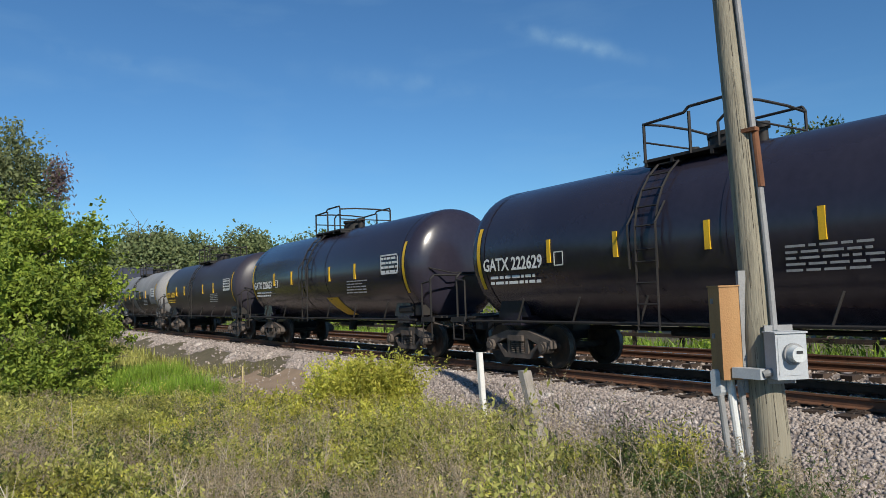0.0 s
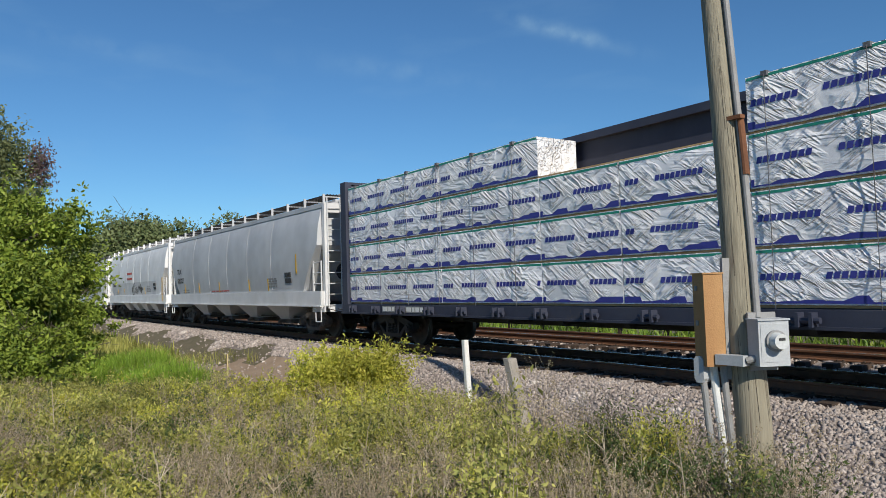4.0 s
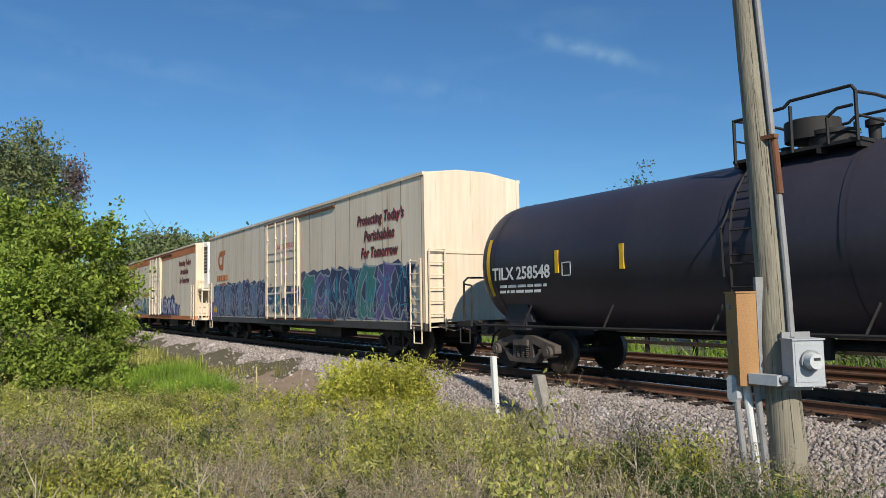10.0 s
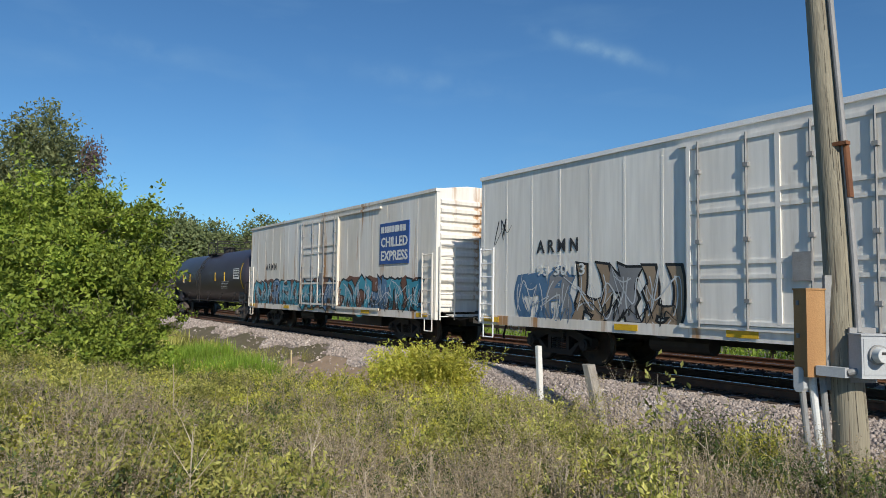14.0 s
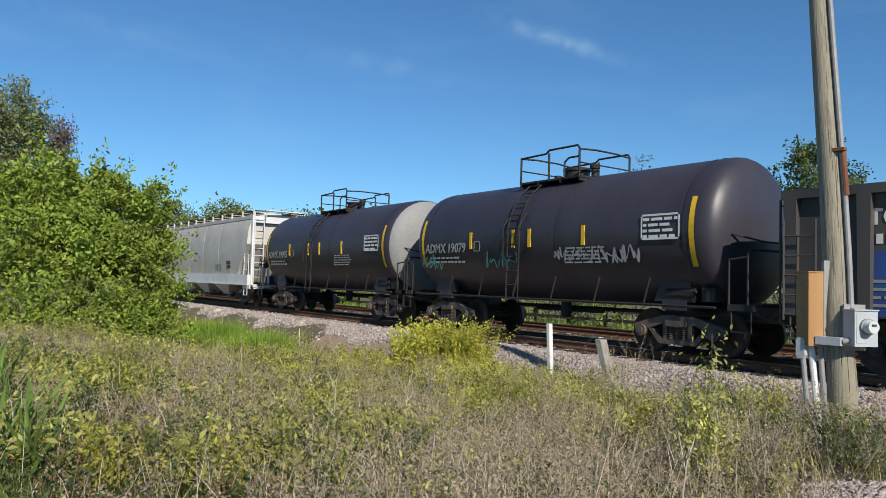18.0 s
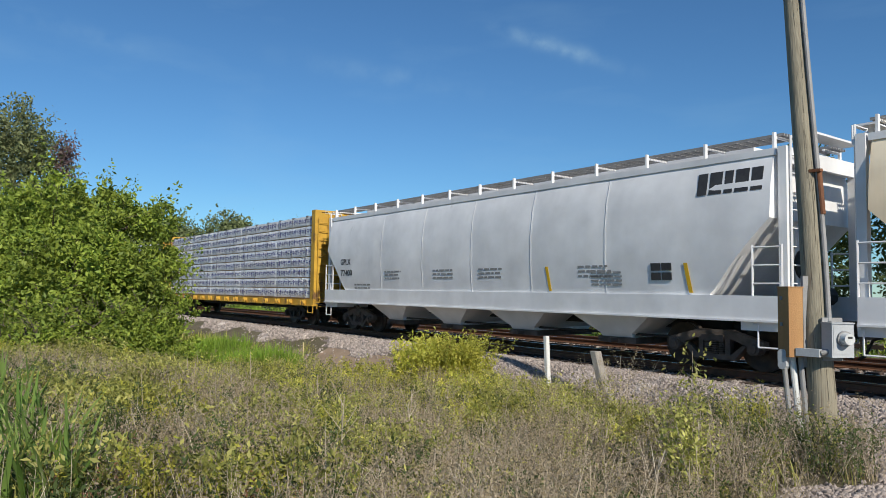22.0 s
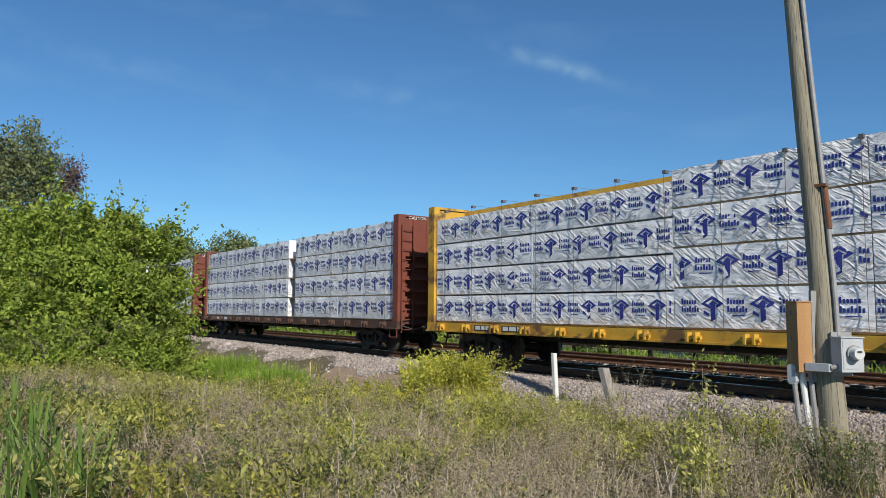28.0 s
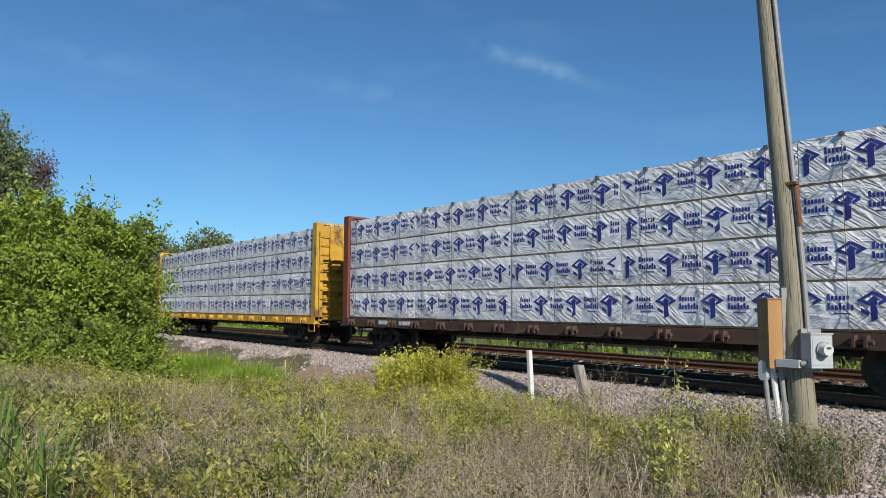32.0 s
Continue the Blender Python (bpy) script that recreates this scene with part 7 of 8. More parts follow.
def weeds(name, spots, leaf_mat, label, leaf=0.05, stems=5, per=26, tall=0.9, seed=0, spread_r=0.2, heads=None, stem_mat="dry_stem", wide=0.2):
    """Upright stalks with small leaves, branching at the top."""
    rng = np.random.default_rng(seed)
    pts, hp, lines = [], [], []
    for x, y, h in spots:
        z = height(x, y)
        for _ in range(stems):
            a, r = rng.uniform(0, 6.28), spread_r * rng.random() ** 0.5
            bx, by = x + r * math.cos(a), y + r * math.sin(a)
            hh = h * rng.uniform(0.65, 1.1)
            tx, ty = bx + (0.5 * math.cos(a) * r / spread_r + rng.normal() * 0.15) * hh, by + (0.5 * math.sin(a) * r / spread_r + rng.normal() * 0.15) * hh
            lines.append(((bx, by, z), (tx, ty, z + hh), 0.0042))
            for q in range(3):
                t = rng.uniform(0.45, 0.9)
                p = (bx + (tx - bx) * t, by + (ty - by) * t, z + hh * t)
                e = (p[0] + rng.normal() * 0.12, p[1] + rng.normal() * 0.12, p[2] + hh * rng.uniform(0.1, 0.28))
                lines.append((p, e, 0.0022))
                hp.append(e)
                for t in np.linspace(0, 1, max(2, per // 8)):
                    pts.append([p[i] + (e[i] - p[i]) * t + rng.normal() * 0.012 for i in range(3)])
            hp.append((tx, ty, z + hh))
            for t in rng.uniform(0.12, 1.0, per):
                pts.append((bx + (tx - bx) * t + rng.normal() * 0.03, by + (ty - by) * t + rng.normal() * 0.03, z + hh * t))
    v, f = leaf_faces(np.array(pts), leaf, rng, -0.5, wide)
    mesh_of(name, v, f, leaf_mat, label, "weeds")
    sv, sf = [], []
    for p, q, r in lines:
        p, q = np.array(p), np.array(q)
        a = rng.normal(size=3)
        a[2] = 0
        a /= np.linalg.norm(a)
        b = np.array([-a[1], a[0], 0])
        n0 = len(sv)
        for c, rr in ((p, r), (q, r * 0.5)):
            sv += [c + a * rr, c - a * rr * 0.5 + b * rr * 0.87, c - a * rr * 0.5 - b * rr * 0.87]
        for i in range(3):
            j = (i + 1) % 3
            sf += [(n0 + i, n0 + j, n0 + 3 + j), (n0 + i, n0 + 3 + j, n0 + 3 + i)]
    mesh_of(name + "_stems", np.array(sv), np.array(sf), stem_mat, "thin stems of " + label, "weeds")
    if heads:
        h = np.array(hp)
        h = np.repeat(h, 9, 0) + rng.normal(size=(len(h) * 9, 3)) * np.array([0.016, 0.016, 0.03])
        v, f = leaf_faces(h, 0.016, rng, 0, 0.35)
        mesh_of(name + "_heads", v, f, heads, "small seed heads of " + label, "weeds")


weeds("brown_weeds", scatter(uni, 480, -20, 0.5, -14.5, -4.0, 0.5, brown_zone, 0.3, 0.7), "umber_weed", "dry grey-brown weeds with pale fluffy heads", leaf=0.028, stems=6, per=26, seed=21, heads="seed", spread_r=0.24)
weeds("woody_weeds", scatter(uni, 130, -9, 0.2, -12.6, -5.0, 0.62, brown_zone, 0.3, 0.8), "umber_weed", "bushy purple-brown woody weeds", leaf=0.022, stems=11, per=44, seed=41, heads="seed", spread_r=0.2)
weeds("green_weeds", scatter(uni, 900, -21, 0.5, -14, -4.2, 0.50, green_zone, 0.3, 1.1), "grass", "leafy olive-green weeds", leaf=0.06, stems=6, per=40, seed=22, spread_r=0.26, stem_mat="grass")
weeds("dark_weeds", scatter(uni, 560, -20, 0.5, -14, -4.4, 0.46, tri_near, 0.3, 1.3), "tree_leaf", "low dark green weeds", leaf=0.045, stems=6, per=40, seed=34, spread_r=0.26, stem_mat="tree_leaf")
weeds("gold_weeds", scatter(uni, 380, -20, 0.5, -14, -4.4, 0.46, green_zone, 0.3, 0.9), "gold_weed", "leafy yellow-green weeds in patches", leaf=0.04, stems=6, per=44, seed=37, spread_r=0.26, stem_mat="gold_weed")
weeds("yellow_clump_leaves", scatter(uni, 44, -14, -10.5, -6.4, -3.2, 0.88, ell(-12.2, -4.8, 1.05, 0.9)), "gold_weed", "tall leafy yellow-green weeds", leaf=0.07, stems=7, per=70, seed=23, stem_mat="gold_weed", spread_r=0.22)
weeds("yellow_clump_skirt", scatter(uni, 120, -14.5, -8.0, -8.4, -4.2, 0.5, ell(-11.4, -6.3, 2.5, 1.8)), "gold_weed", "yellow-green weeds in front of the tall clump", leaf=0.06, stems=6, per=54, seed=43, stem_mat="gold_weed", spread_r=0.26)
weeds("dead_weeds_by_post", [(-7.2, -4.3, 1.25), (-6.9, -4.4, 1.3), (-6.5, -4.2, 1.1), (-7.6, -4.6, 0.8), (-5.9, -4.3, 0.9), (-8.3, -4.2, 0.8), (-6.1, -4.6, 0.95)], "dry_weed", "dead reddish-brown weeds", leaf=0.022, stems=9, per=30, seed=26, spread_r=0.28, heads="dry_weed")
weeds("post_greenery", [(-7.6, -4.9, 1.0), (-7.3, -5.0, 1.05), (-7.9, -4.8, 0.8), (-7.0, -5.2, 0.7)], "grass", "green weeds round the leaning post", leaf=0.045, stems=7, per=70, seed=27, spread_r=0.3, heads="seed")
weeds("yellow_flowers", [(-11.3 + 0.35 * math.sin(i * 2.1), -10.3 + 0.5 * math.cos(i * 1.7), 0.55) for i in range(9)], "gold_weed", "yellow flowering weeds", leaf=0.035, stems=6, per=44, seed=28, spread_r=0.25, heads="flower")
weeds("leafy_green_weeds", scatter(uni, 120, -16, -2, -12, -4.6, 0.55, tri_near, 0.6, 1.5), "grass", "fresh green leafy weeds", leaf=0.05, per=50, seed=35)
weeds("rusty_weeds", [(-4.05, -13.3, 0.42), (-3.2, -13.0, 0.4), (-3.1, -12.3, 0.45), (-3.0, -12.7, 0.4), (-4.5, -11.9, 0.4), (-5.2, -13.0, 0.4)], "red_weed", "rust-brown dead weeds", leaf=0.03, stems=6, per=50, seed=36, spread_r=0.16, stem_mat="red_weed")
weeds("broad_low_leaves", [(-1.2 + 0.3 * i, -8.6 - 0.12 * i, 0.26) for i in range(5)], "reed", "low broad dark green leaves on the stones", leaf=0.075, stems=5, per=26, seed=38, spread_r=0.2, wide=0.34)
weeds("grey_brown_thicket", [(-3.3 - 0.28 * i, -6.9 - 0.42 * (i % 4), 0.55) for i in range(9)], "umber_weed", "grey-brown dead weed thicket by the pole", leaf=0.03, stems=8, per=46, seed=39, spread_r=0.26, heads="seed")
weeds("corner_leaves", [(-0.9 + 0.3 * i, -10.3 + 0.2 * math.sin(i * 3), 0.35) for i in range(-3, 4)], "reed", "low broad green leaves", leaf=0.10, stems=5, per=30, seed=29, spread_r=0.25, wide=0.3)

def clumps(name, spots, material, label, leaf=0.045, per=420, seed=0, stem_mat="dry_stem", wide=0.22, fuzz=0.06):
    """Separate domed clumps of leaves over forking stems, lumpy and open at the top."""
    rng = np.random.default_rng(seed)
    pts, sv, sf = [], [], []
    for x, y, r, h in spots:
        z = height(x, y)
        tops = []
        for _ in range(14):
            a, q = rng.uniform(0, 6.28), rng.random() ** 0.6
            tops.append(np.array([x + 0.85 * r * q * math.cos(a), y + 0.85 * r * q * math.sin(a), z + h * (1.0 - 0.45 * q * q) * rng.uniform(0.75, 1.12)]))
        root = np.array([x, y, z])
        for t in tops:
            p = root + rng.normal(size=3) * np.array([0.06, 0.06, 0.0])
            for u0, u1, w0 in ((0.0, 0.5, 0.006), (0.5, 1.0, 0.004)):
                bow = lambda u: p + (t - p) * np.array([u ** 1.5, u ** 1.5, u])
                c0, c1 = bow(u0), bow(u1)
                k = len(sv)
                for c, w in ((c0, w0), (c1, w0 * 0.6)):
                    sv += [c + np.array([w, 0, 0]), c + np.array([-0.5 * w, 0.87 * w, 0]), c + np.array([-0.5 * w, -0.87 * w, 0])]
                for i in range(3):
                    j = (i + 1) % 3
                    sf += [(k + i, k + j, k + 3 + j), (k + i, k + 3 + j, k + 3 + i)]
            m = per // 14
            u = rng.uniform(0.25, 1.04, m)[:, None]
            line = p + (t - p) * np.concatenate([u ** 1.5, u ** 1.5, u], 1)
            pts.append(line + rng.normal(size=(m, 3)) * fuzz * (0.5 + u))
    v, f = leaf_faces(np.concatenate(pts), leaf, rng, -0.4, wide)
    mesh_of(name, v, f, material, label, "weeds")
    mesh_of(name + "_stems", np.array(sv), np.array(sf), stem_mat, "thin stems of " + label, "weeds")


taken, sorts = [], {"brown": [], "dark": [], "olive": [], "gold": [], "straw": []}
while len(taken) < 300:
    x, y = uni.uniform(-17, 0.2), uni.uniform(-13.2, -4.5)
    if cover(x, y) != 1 or not tri_near(x, y) or any(math.hypot(x - a, y - b) < 0.5 for a, b in taken):
        continue
    taken.append((x, y))
    far = smooth_step(-12.5, -8.0, y)
    q = zone(x, y) + uni.uniform(-0.25, 0.25)
    kind = "brown" if q > 0.3 else ("straw", "dark", "brown")[uni.randrange(3)] if q > 0.12 else ("olive", "dark")[uni.randrange(2)] if q > -0.12 else ("gold", "olive", "olive")[uni.randrange(3)]
    sorts[kind].append((x, y, uni.uniform(0.22, 0.42), uni.uniform(0.34, 0.6) * (0.85 + 0.35 * far)))
clumps("brown_clumps", sorts["brown"], "umber_weed", "bushy grey-brown dead weed clumps", leaf=0.024, per=900, seed=51, fuzz=0.05)
clumps("dark_clumps", sorts["dark"], "tree_leaf", "bushy dark green weed clumps", leaf=0.05, per=560, seed=52, stem_mat="bark")
clumps("olive_clumps", sorts["olive"], "grass", "bushy olive-green weed clumps", leaf=0.06, per=560, seed=53, stem_mat="grass")
clumps("gold_clumps", sorts["gold"], "gold_weed", "bushy yellow-green weed clumps", leaf=0.055, per=560, seed=54, stem_mat="gold_weed")
clumps("straw_clumps", sorts["straw"], "dry_weed", "straw-coloured dry weed clumps", leaf=0.05, per=480, seed=55, wide=0.1)

clumps("tall_green_weed", [(-2.98, -8.05, 0.40, 1.6), (-3.25, -7.95, 0.32, 1.2)], "grass", "tall bushy green weed with dry tips", leaf=0.055, per=1300, seed=56, fuzz=0.07)
clumps("tall_rusty_weed", [(-2.6, -7.85, 0.38, 1.25), (-3.5, -8.2, 0.32, 0.95)], "umber_weed", "tall reddish-brown dead weed beside the green one", leaf=0.028, per=900, seed=57, fuzz=0.06)
clumps("dark_shrubs", [(-5.05, -4.85, 0.24, 1.05), (-4.8, -4.95, 0.2, 0.9), (-4.15, -5.05, 0.2, 0.95)], "tree_leaf", "upright dark green narrow-leaved shrubs", leaf=0.05, per=1000, seed=58, stem_mat="bark", wide=0.12)
clumps("tall_tufts", [(-4.5, -4.95, 0.26, 1.0), (-3.95, -5.15, 0.22, 0.85), (-4.3, -5.2, 0.22, 0.7)], "gold_weed", "upright yellow-green grass tufts by the pole", leaf=0.07, per=900, seed=59, stem_mat="gold_weed", wide=0.08)

# pale bare dead stalks standing over the grass
more = [(uni.uniform(-9, -1.5), uni.uniform(-11.5, -5.5), uni.uniform(0.55, 0.95)) for _ in range(34)]
for x, y, h in [p for p in more if cover(p[0], p[1]) == 1] + [(-7.2, -11.1, 0.9), (-4.9, -10.9, 0.85), (-3.9, -9.9, 0.9), (-2.6, -8.7, 0.8), (-3.2, -7.3, 0.9), (-4.6, -7.6, 0.8), (-8.6, -9.3, 0.95), (-5.6, -9.6, 0.9), (-4.4, -9.0, 1.0), (-6.4, -8.8, 0.8), (-3.4, -8.2, 0.9), (-2.9, -7.9, 1.0), (-9.4, -10.0, 1.1)]:
    bm = bmesh.new()
    z = height(x, y)
    rnd = random.Random(int(x * 100))
    top = (x + rnd.uniform(-0.1, 0.1), y + rnd.uniform(-0.1, 0.1), z + h)
    tube(bm, (x, y, z), top, 0.009, 5, 0.003)
    for k in range(6):
        t = rnd.uniform(0.3, 0.95)
        p = Vector((x, y, z)).lerp(Vector(top), t)
        tube(bm, p, p + Vector((rnd.uniform(-0.2, 0.2), rnd.uniform(-0.2, 0.2), rnd.uniform(0.1, 0.28))), 0.004, 4, 0.0015)
    tagged(part("dead_stalk", bm, "dry_stem"), "pale bare dead stalk standing in the grass", "weed", "dead stalks")

# thin dry stems everywhere among the grass
blades("dry_stems", scatter(uni, 1500, -20, 1.0, -14.5, -4.0, 0.62, brown_zone, 0.4, 0.6), "dry_stem", "thin pale dry stems", bend=0.8, width=0.003, seed=40, segs=3)
blades("reeds", [(x, y, 0.8) for x, y in ((-4.3 - 4.6 * uni.random() ** 1.3, -14.1 + 0.95 * uni.random()) for _ in range(300))], "reed", "broad-bladed green reeds", "reeds", width=0.022, bend=0.7, seed=31, segs=4)


def tree(name, label, x, y, base, height_m, radius, leaves, leaf, material, seed, trunk=0.2, start=0.25, droop=0.0, limbs=9, category="tree", extra=None, gap=0.35, shoots=0, clump=42, wide=0.27):
    """A tapered trunk with limbs and twigs, and a crown of leaves gathered in clumps at their ends."""
    rnd = random.Random(seed)
    rng = np.random.default_rng(seed)
    t = thing(name, label, category, at=pose(x, y, base))
    bm = bmesh.new()
    ends = []

    def grow(p, d, length, r, depth):
        q = p + d * length
        tube(bm, p, q, r, 6 if depth < 2 else 4, r * 0.62)
        if depth >= 3:
            ends.append(q)
            return
        for _ in range(rnd.randrange(2, 4) if depth else limbs):
            a = d.lerp(Vector((rnd.gauss(0, 1), rnd.gauss(0, 1), rnd.gauss(0.2 - droop, 0.6))).normalized(), rnd.uniform(0.45, 0.8)).normalized()
            s = p.lerp(q, rnd.uniform(start if depth == 0 else 0.4, 1.0))
            grow(s, a, length * rnd.uniform(0.5, 0.75) if depth else radius * rnd.uniform(0.55, 0.85), r * 0.5, depth + 1)
    grow(Vector((0, 0, 0)), Vector((rnd.uniform(-0.06, 0.06), rnd.uniform(-0.06, 0.06), 1)).normalized(), height_m * 0.72, trunk, 0)
    part("trunk", bm, "bark", t)
    e = np.array(ends)
    lim = np.array([radius, radius, height_m / 2])
    mid = np.array([0, 0, height_m * 0.56])
    n = max(40, leaves // clump)
    extra_c = rng.normal(size=(n, 3))
    extra_c = extra_c / np.linalg.norm(extra_c, axis=1, keepdims=True) * rng.uniform(0.35, 1.0, (n, 1)) ** 0.5
    extra_c = extra_c * lim * (0.86 + 0.28 * rng.random((n, 1))) + mid
    extra_c[:, 2] = np.maximum(extra_c[:, 2], height_m * 0.06)
    cl = np.concatenate([e, extra_c])
    off = np.linalg.norm((cl - mid) / lim, axis=1)
    cl = cl[off < 1.2]
    pick = rng.integers(0, len(cl), leaves)
    sz = radius * gap * rng.uniform(0.5, 1.1, len(cl))
    pts = cl[pick] + rng.normal(size=(leaves, 3)) * sz[pick][:, None] * np.array([0.42, 0.42, 0.34 + 0.3 * droop])
    if shoots:
        # leafy shoots that stand out of the crown
        q0 = cl[rng.integers(0, len(cl), shoots)]
        out = (q0 - mid) / lim
        out[:, 2] = np.abs(out[:, 2]) + 0.6
        out = out / np.linalg.norm(out, axis=1, keepdims=True) + rng.normal(size=out.shape) * 0.25
        u = np.tile(np.linspace(0.1, 1, 26), shoots)
        far = np.repeat(out * (radius * rng.uniform(0.18, 0.42, (shoots, 1))), 26, 0)
        pts = np.concatenate([pts, np.repeat(q0, 26, 0) + far * u[:, None] + rng.normal(size=far.shape) * leaf * 0.45])
    v, f = leaf_faces(pts, leaf, rng, droop, wide)
    cr = mesh_of("crown", v, f, material, "", "")
    cr.parent = t
    if extra:
        m2, side, cnt = extra
        p2 = np.array(side) + rng.normal(size=(cnt, 3)) * np.array([0.4, 0.42, 0.8])
        v, f = leaf_faces(p2, leaf * 0.9, rng, 1.0)
        e2 = mesh_of("dry_foliage", v, f, m2, "dry purplish hanging foliage", "")
        e2.parent = t
    for o in t.children:
        if o.name.startswith(("crown", "dry")):
            for key in ("category", "kind"):
                if key in o:
                    del o[key]
    return t


tree("bush", "dense leafy green bush at the meadow's edge", -22.6, -10.0, -0.85, 5.3, 2.5, 46000, 0.135, "bush_leaf", 41, 0.10, 0.05, limbs=14, category="bush", gap=0.155, shoots=230, clump=210, wide=0.25)
tree("bush", "dense leafy green bush beside the taller one", -20.6, -10.9, -0.8, 3.9, 2.4, 32000, 0.13, "bush_leaf", 42, 0.08, 0.05, limbs=12, category="bush", gap=0.155, shoots=230, clump=210, wide=0.25)
tree("bush", "broad leafy green bush", -25.6, -11.8, -0.8, 4.8, 2.8, 26000, 0.135, "bush_leaf", 43, 0.1, 0.05, limbs=12, category="bush", gap=0.155, shoots=230, clump=210, wide=0.25)
tree("bush", "low leafy green bush spilling over the grass", -21.2, -8.9, -0.8, 2.2, 1.5, 11000, 0.10, "bush_leaf", 44, 0.06, 0.05, limbs=12, category="bush", gap=0.155, shoots=230, clump=210, wide=0.25)
tree("bush", "low leafy green bush spilling over the grass", -18.6, -10.1, -0.8, 1.9, 1.5, 6000, 0.12, "bush_leaf", 51, 0.05, 0.05, limbs=12, category="bush", gap=0.17, shoots=50, clump=75, wide=0.24)
tree("bush", "low leafy green bush spilling over the grass", -17.6, -11.4, -0.7, 1.7, 1.4, 5000, 0.12, "bush_leaf", 52, 0.05, 0.05, limbs=12, category="bush", gap=0.17, shoots=50, clump=75, wide=0.24)
for x, y, h, sd in ((-16.9, -10.7, 1.6, 53), (-16.2, -11.5, 1.5, 54), (-17.3, -9.7, 1.5, 55), (-15.6, -12.3, 1.4, 56)):
    tree("bush", "low leafy green bush spilling over the grass", x, y, -0.8, h, 1.15, 5200, 0.10, "bush_leaf", sd, 0.05, 0.02, limbs=12, category="bush", gap=0.2, shoots=60, clump=75, wide=0.24)
tree("willow_tree", "tall drooping willow tree with some dry purplish foliage", -63.5, -8.7, -0.8, 15.6, 3.9, 30000, 0.3, "willow_leaf", 45, 0.4, 0.3, droop=0.6, extra=("purple_leaf", (1.6, 3.4, 12.6), 900), gap=0.24, shoots=60)
tree("far_tree", "rounded dark green tree beyond the track", -137, 17, -0.8, 14.6, 8.0, 36000, 0.5, "far_leaf", 46, 0.4, 0.2, wide=0.42)
tree("far_tree", "rounded dark green tree beyond the track", -140, 9, -0.8, 12.0, 6.5, 26000, 0.5, "far_leaf", 47, 0.4, 0.2, wide=0.42)
tree("far_tree", "dark green tree in a far row", -146, 27, -0.8, 15.0, 5.5, 17000, 0.5, "far_leaf", 48, 0.4, 0.2, wide=0.42)
tree("far_tree", "dark green tree in a far row", -141, 36, -0.8, 15.6, 6.5, 17000, 0.5, "far_leaf", 49, 0.4, 0.2, wide=0.42)
tree("far_tree", "dark green tree in a far row", -136, 47, -0.8, 14.0, 7.5, 17000, 0.5, "far_leaf", 50, 0.4, 0.2, wide=0.42)
for k, (x, y, h, r) in enumerate(((-64, 14.5, 8.2, 2.2), (-58, 15.5, 9.2, 1.6), (-70, 15, 7.4, 2.6), (-48, 16, 7.2, 2.4), (-90, 15, 8.0, 3.5))):
    tree("young_tree", "slim olive-green young tree behind the tracks", x, y, -0.6, h, r, 1500, 0.32, "tree_leaf", 60 + k, 0.10, 0.3)
tree("sparse_tree", "sparse half-bare slim tree behind the tracks", -19.6, 12.0, -0.6, 8.6, 1.5, 1300, 0.12, "tree_leaf", 66, 0.09, 0.3, limbs=16, gap=0.3)
tree("sparse_tree", "sparse half-bare slim tree behind the tracks", -21.4, 12.6, -0.6, 6.8, 1.1, 800, 0.12, "tree_leaf", 67, 0.06, 0.3, limbs=12, gap=0.3)
tree("broad_tree", "broad dark green tree behind the tracks", -13.0, 14.5, -0.6, 7.9, 2.0, 15000, 0.16, "tree_leaf", 68, 0.2, 0.25, gap=0.25)
tree("broad_tree", "broad dark green tree behind the tracks", -9.0, 15.5, -0.6, 7.2, 2.1, 11000, 0.16, "tree_leaf", 69, 0.2, 0.25, gap=0.25)
# scrub behind the second track
for k in range(22):
    x = -75 + 3.6 * k
    y = 8.8 + 0.9 * math.sin(k * 2.3)
    hgt = 1.3 + 0.7 * math.sin(k * 1.7) ** 2
    tree("scrub", "low green scrub behind the second track", x, y, -0.6, hgt, 1.7, 1500 if x > -45 else 700, 0.14 if x > -45 else 0.22, "bush_leaf" if k % 3 else "tree_leaf", 80 + k, 0.03, 0.05, limbs=7, category="scrub")
blades("verge_grass", [(x, y, 0.55) for x, y in ((uni.uniform(-60, 0), uni.uniform(6.8, 9.0)) for _ in range(8000))], "bright_grass", "bright grass behind the second track", width=0.02, bend=0.6, seed=33)
# wooden fence behind the tracks
fence = thing("fence", "dark low timber rail fence behind the second track", "fence")
for k in range(26):
    x = -46 + 1.9 * k
    bm = bmesh.new()
    box(bm, x - 0.06, x + 0.06, 7.3, 7.42, -0.6, 0.55)
    part("post", bm, "tie", fence)
for z in (0.05, 0.42):
    bm = bmesh.new()
    box(bm, -46.2, 1.8, 7.24, 7.3, z, z + 0.12)
    part("rail_board", bm, "tie", fence)

# ---- the pole with its meter ----
PX, PY, PZ = -3.41, -4.60, -0.8
pole = thing("utility_pole", "weathered leaning timber utility pole with conduits and a meter", "utility pole", at=pose(PX, PY, PZ))


def sway(z):
    """The pole's lean and slight bow, from its foot."""
    return float(np.interp(z, [-0.2, 0.18, 1.0, 2.17, 2.72, 3.5, 5.5, 6.8, 8.0], [0.0, 0, -0.01, -0.085, -0.125, -0.195, -0.40, -0.53, -0.65]))


def lean(z):
    """How far the pole leans towards the tracks, from its foot."""
    return float(np.interp(z, [0.0, 1.9, 5.5, 8.0], [0.0, 0.0, 0.29, 0.5]))


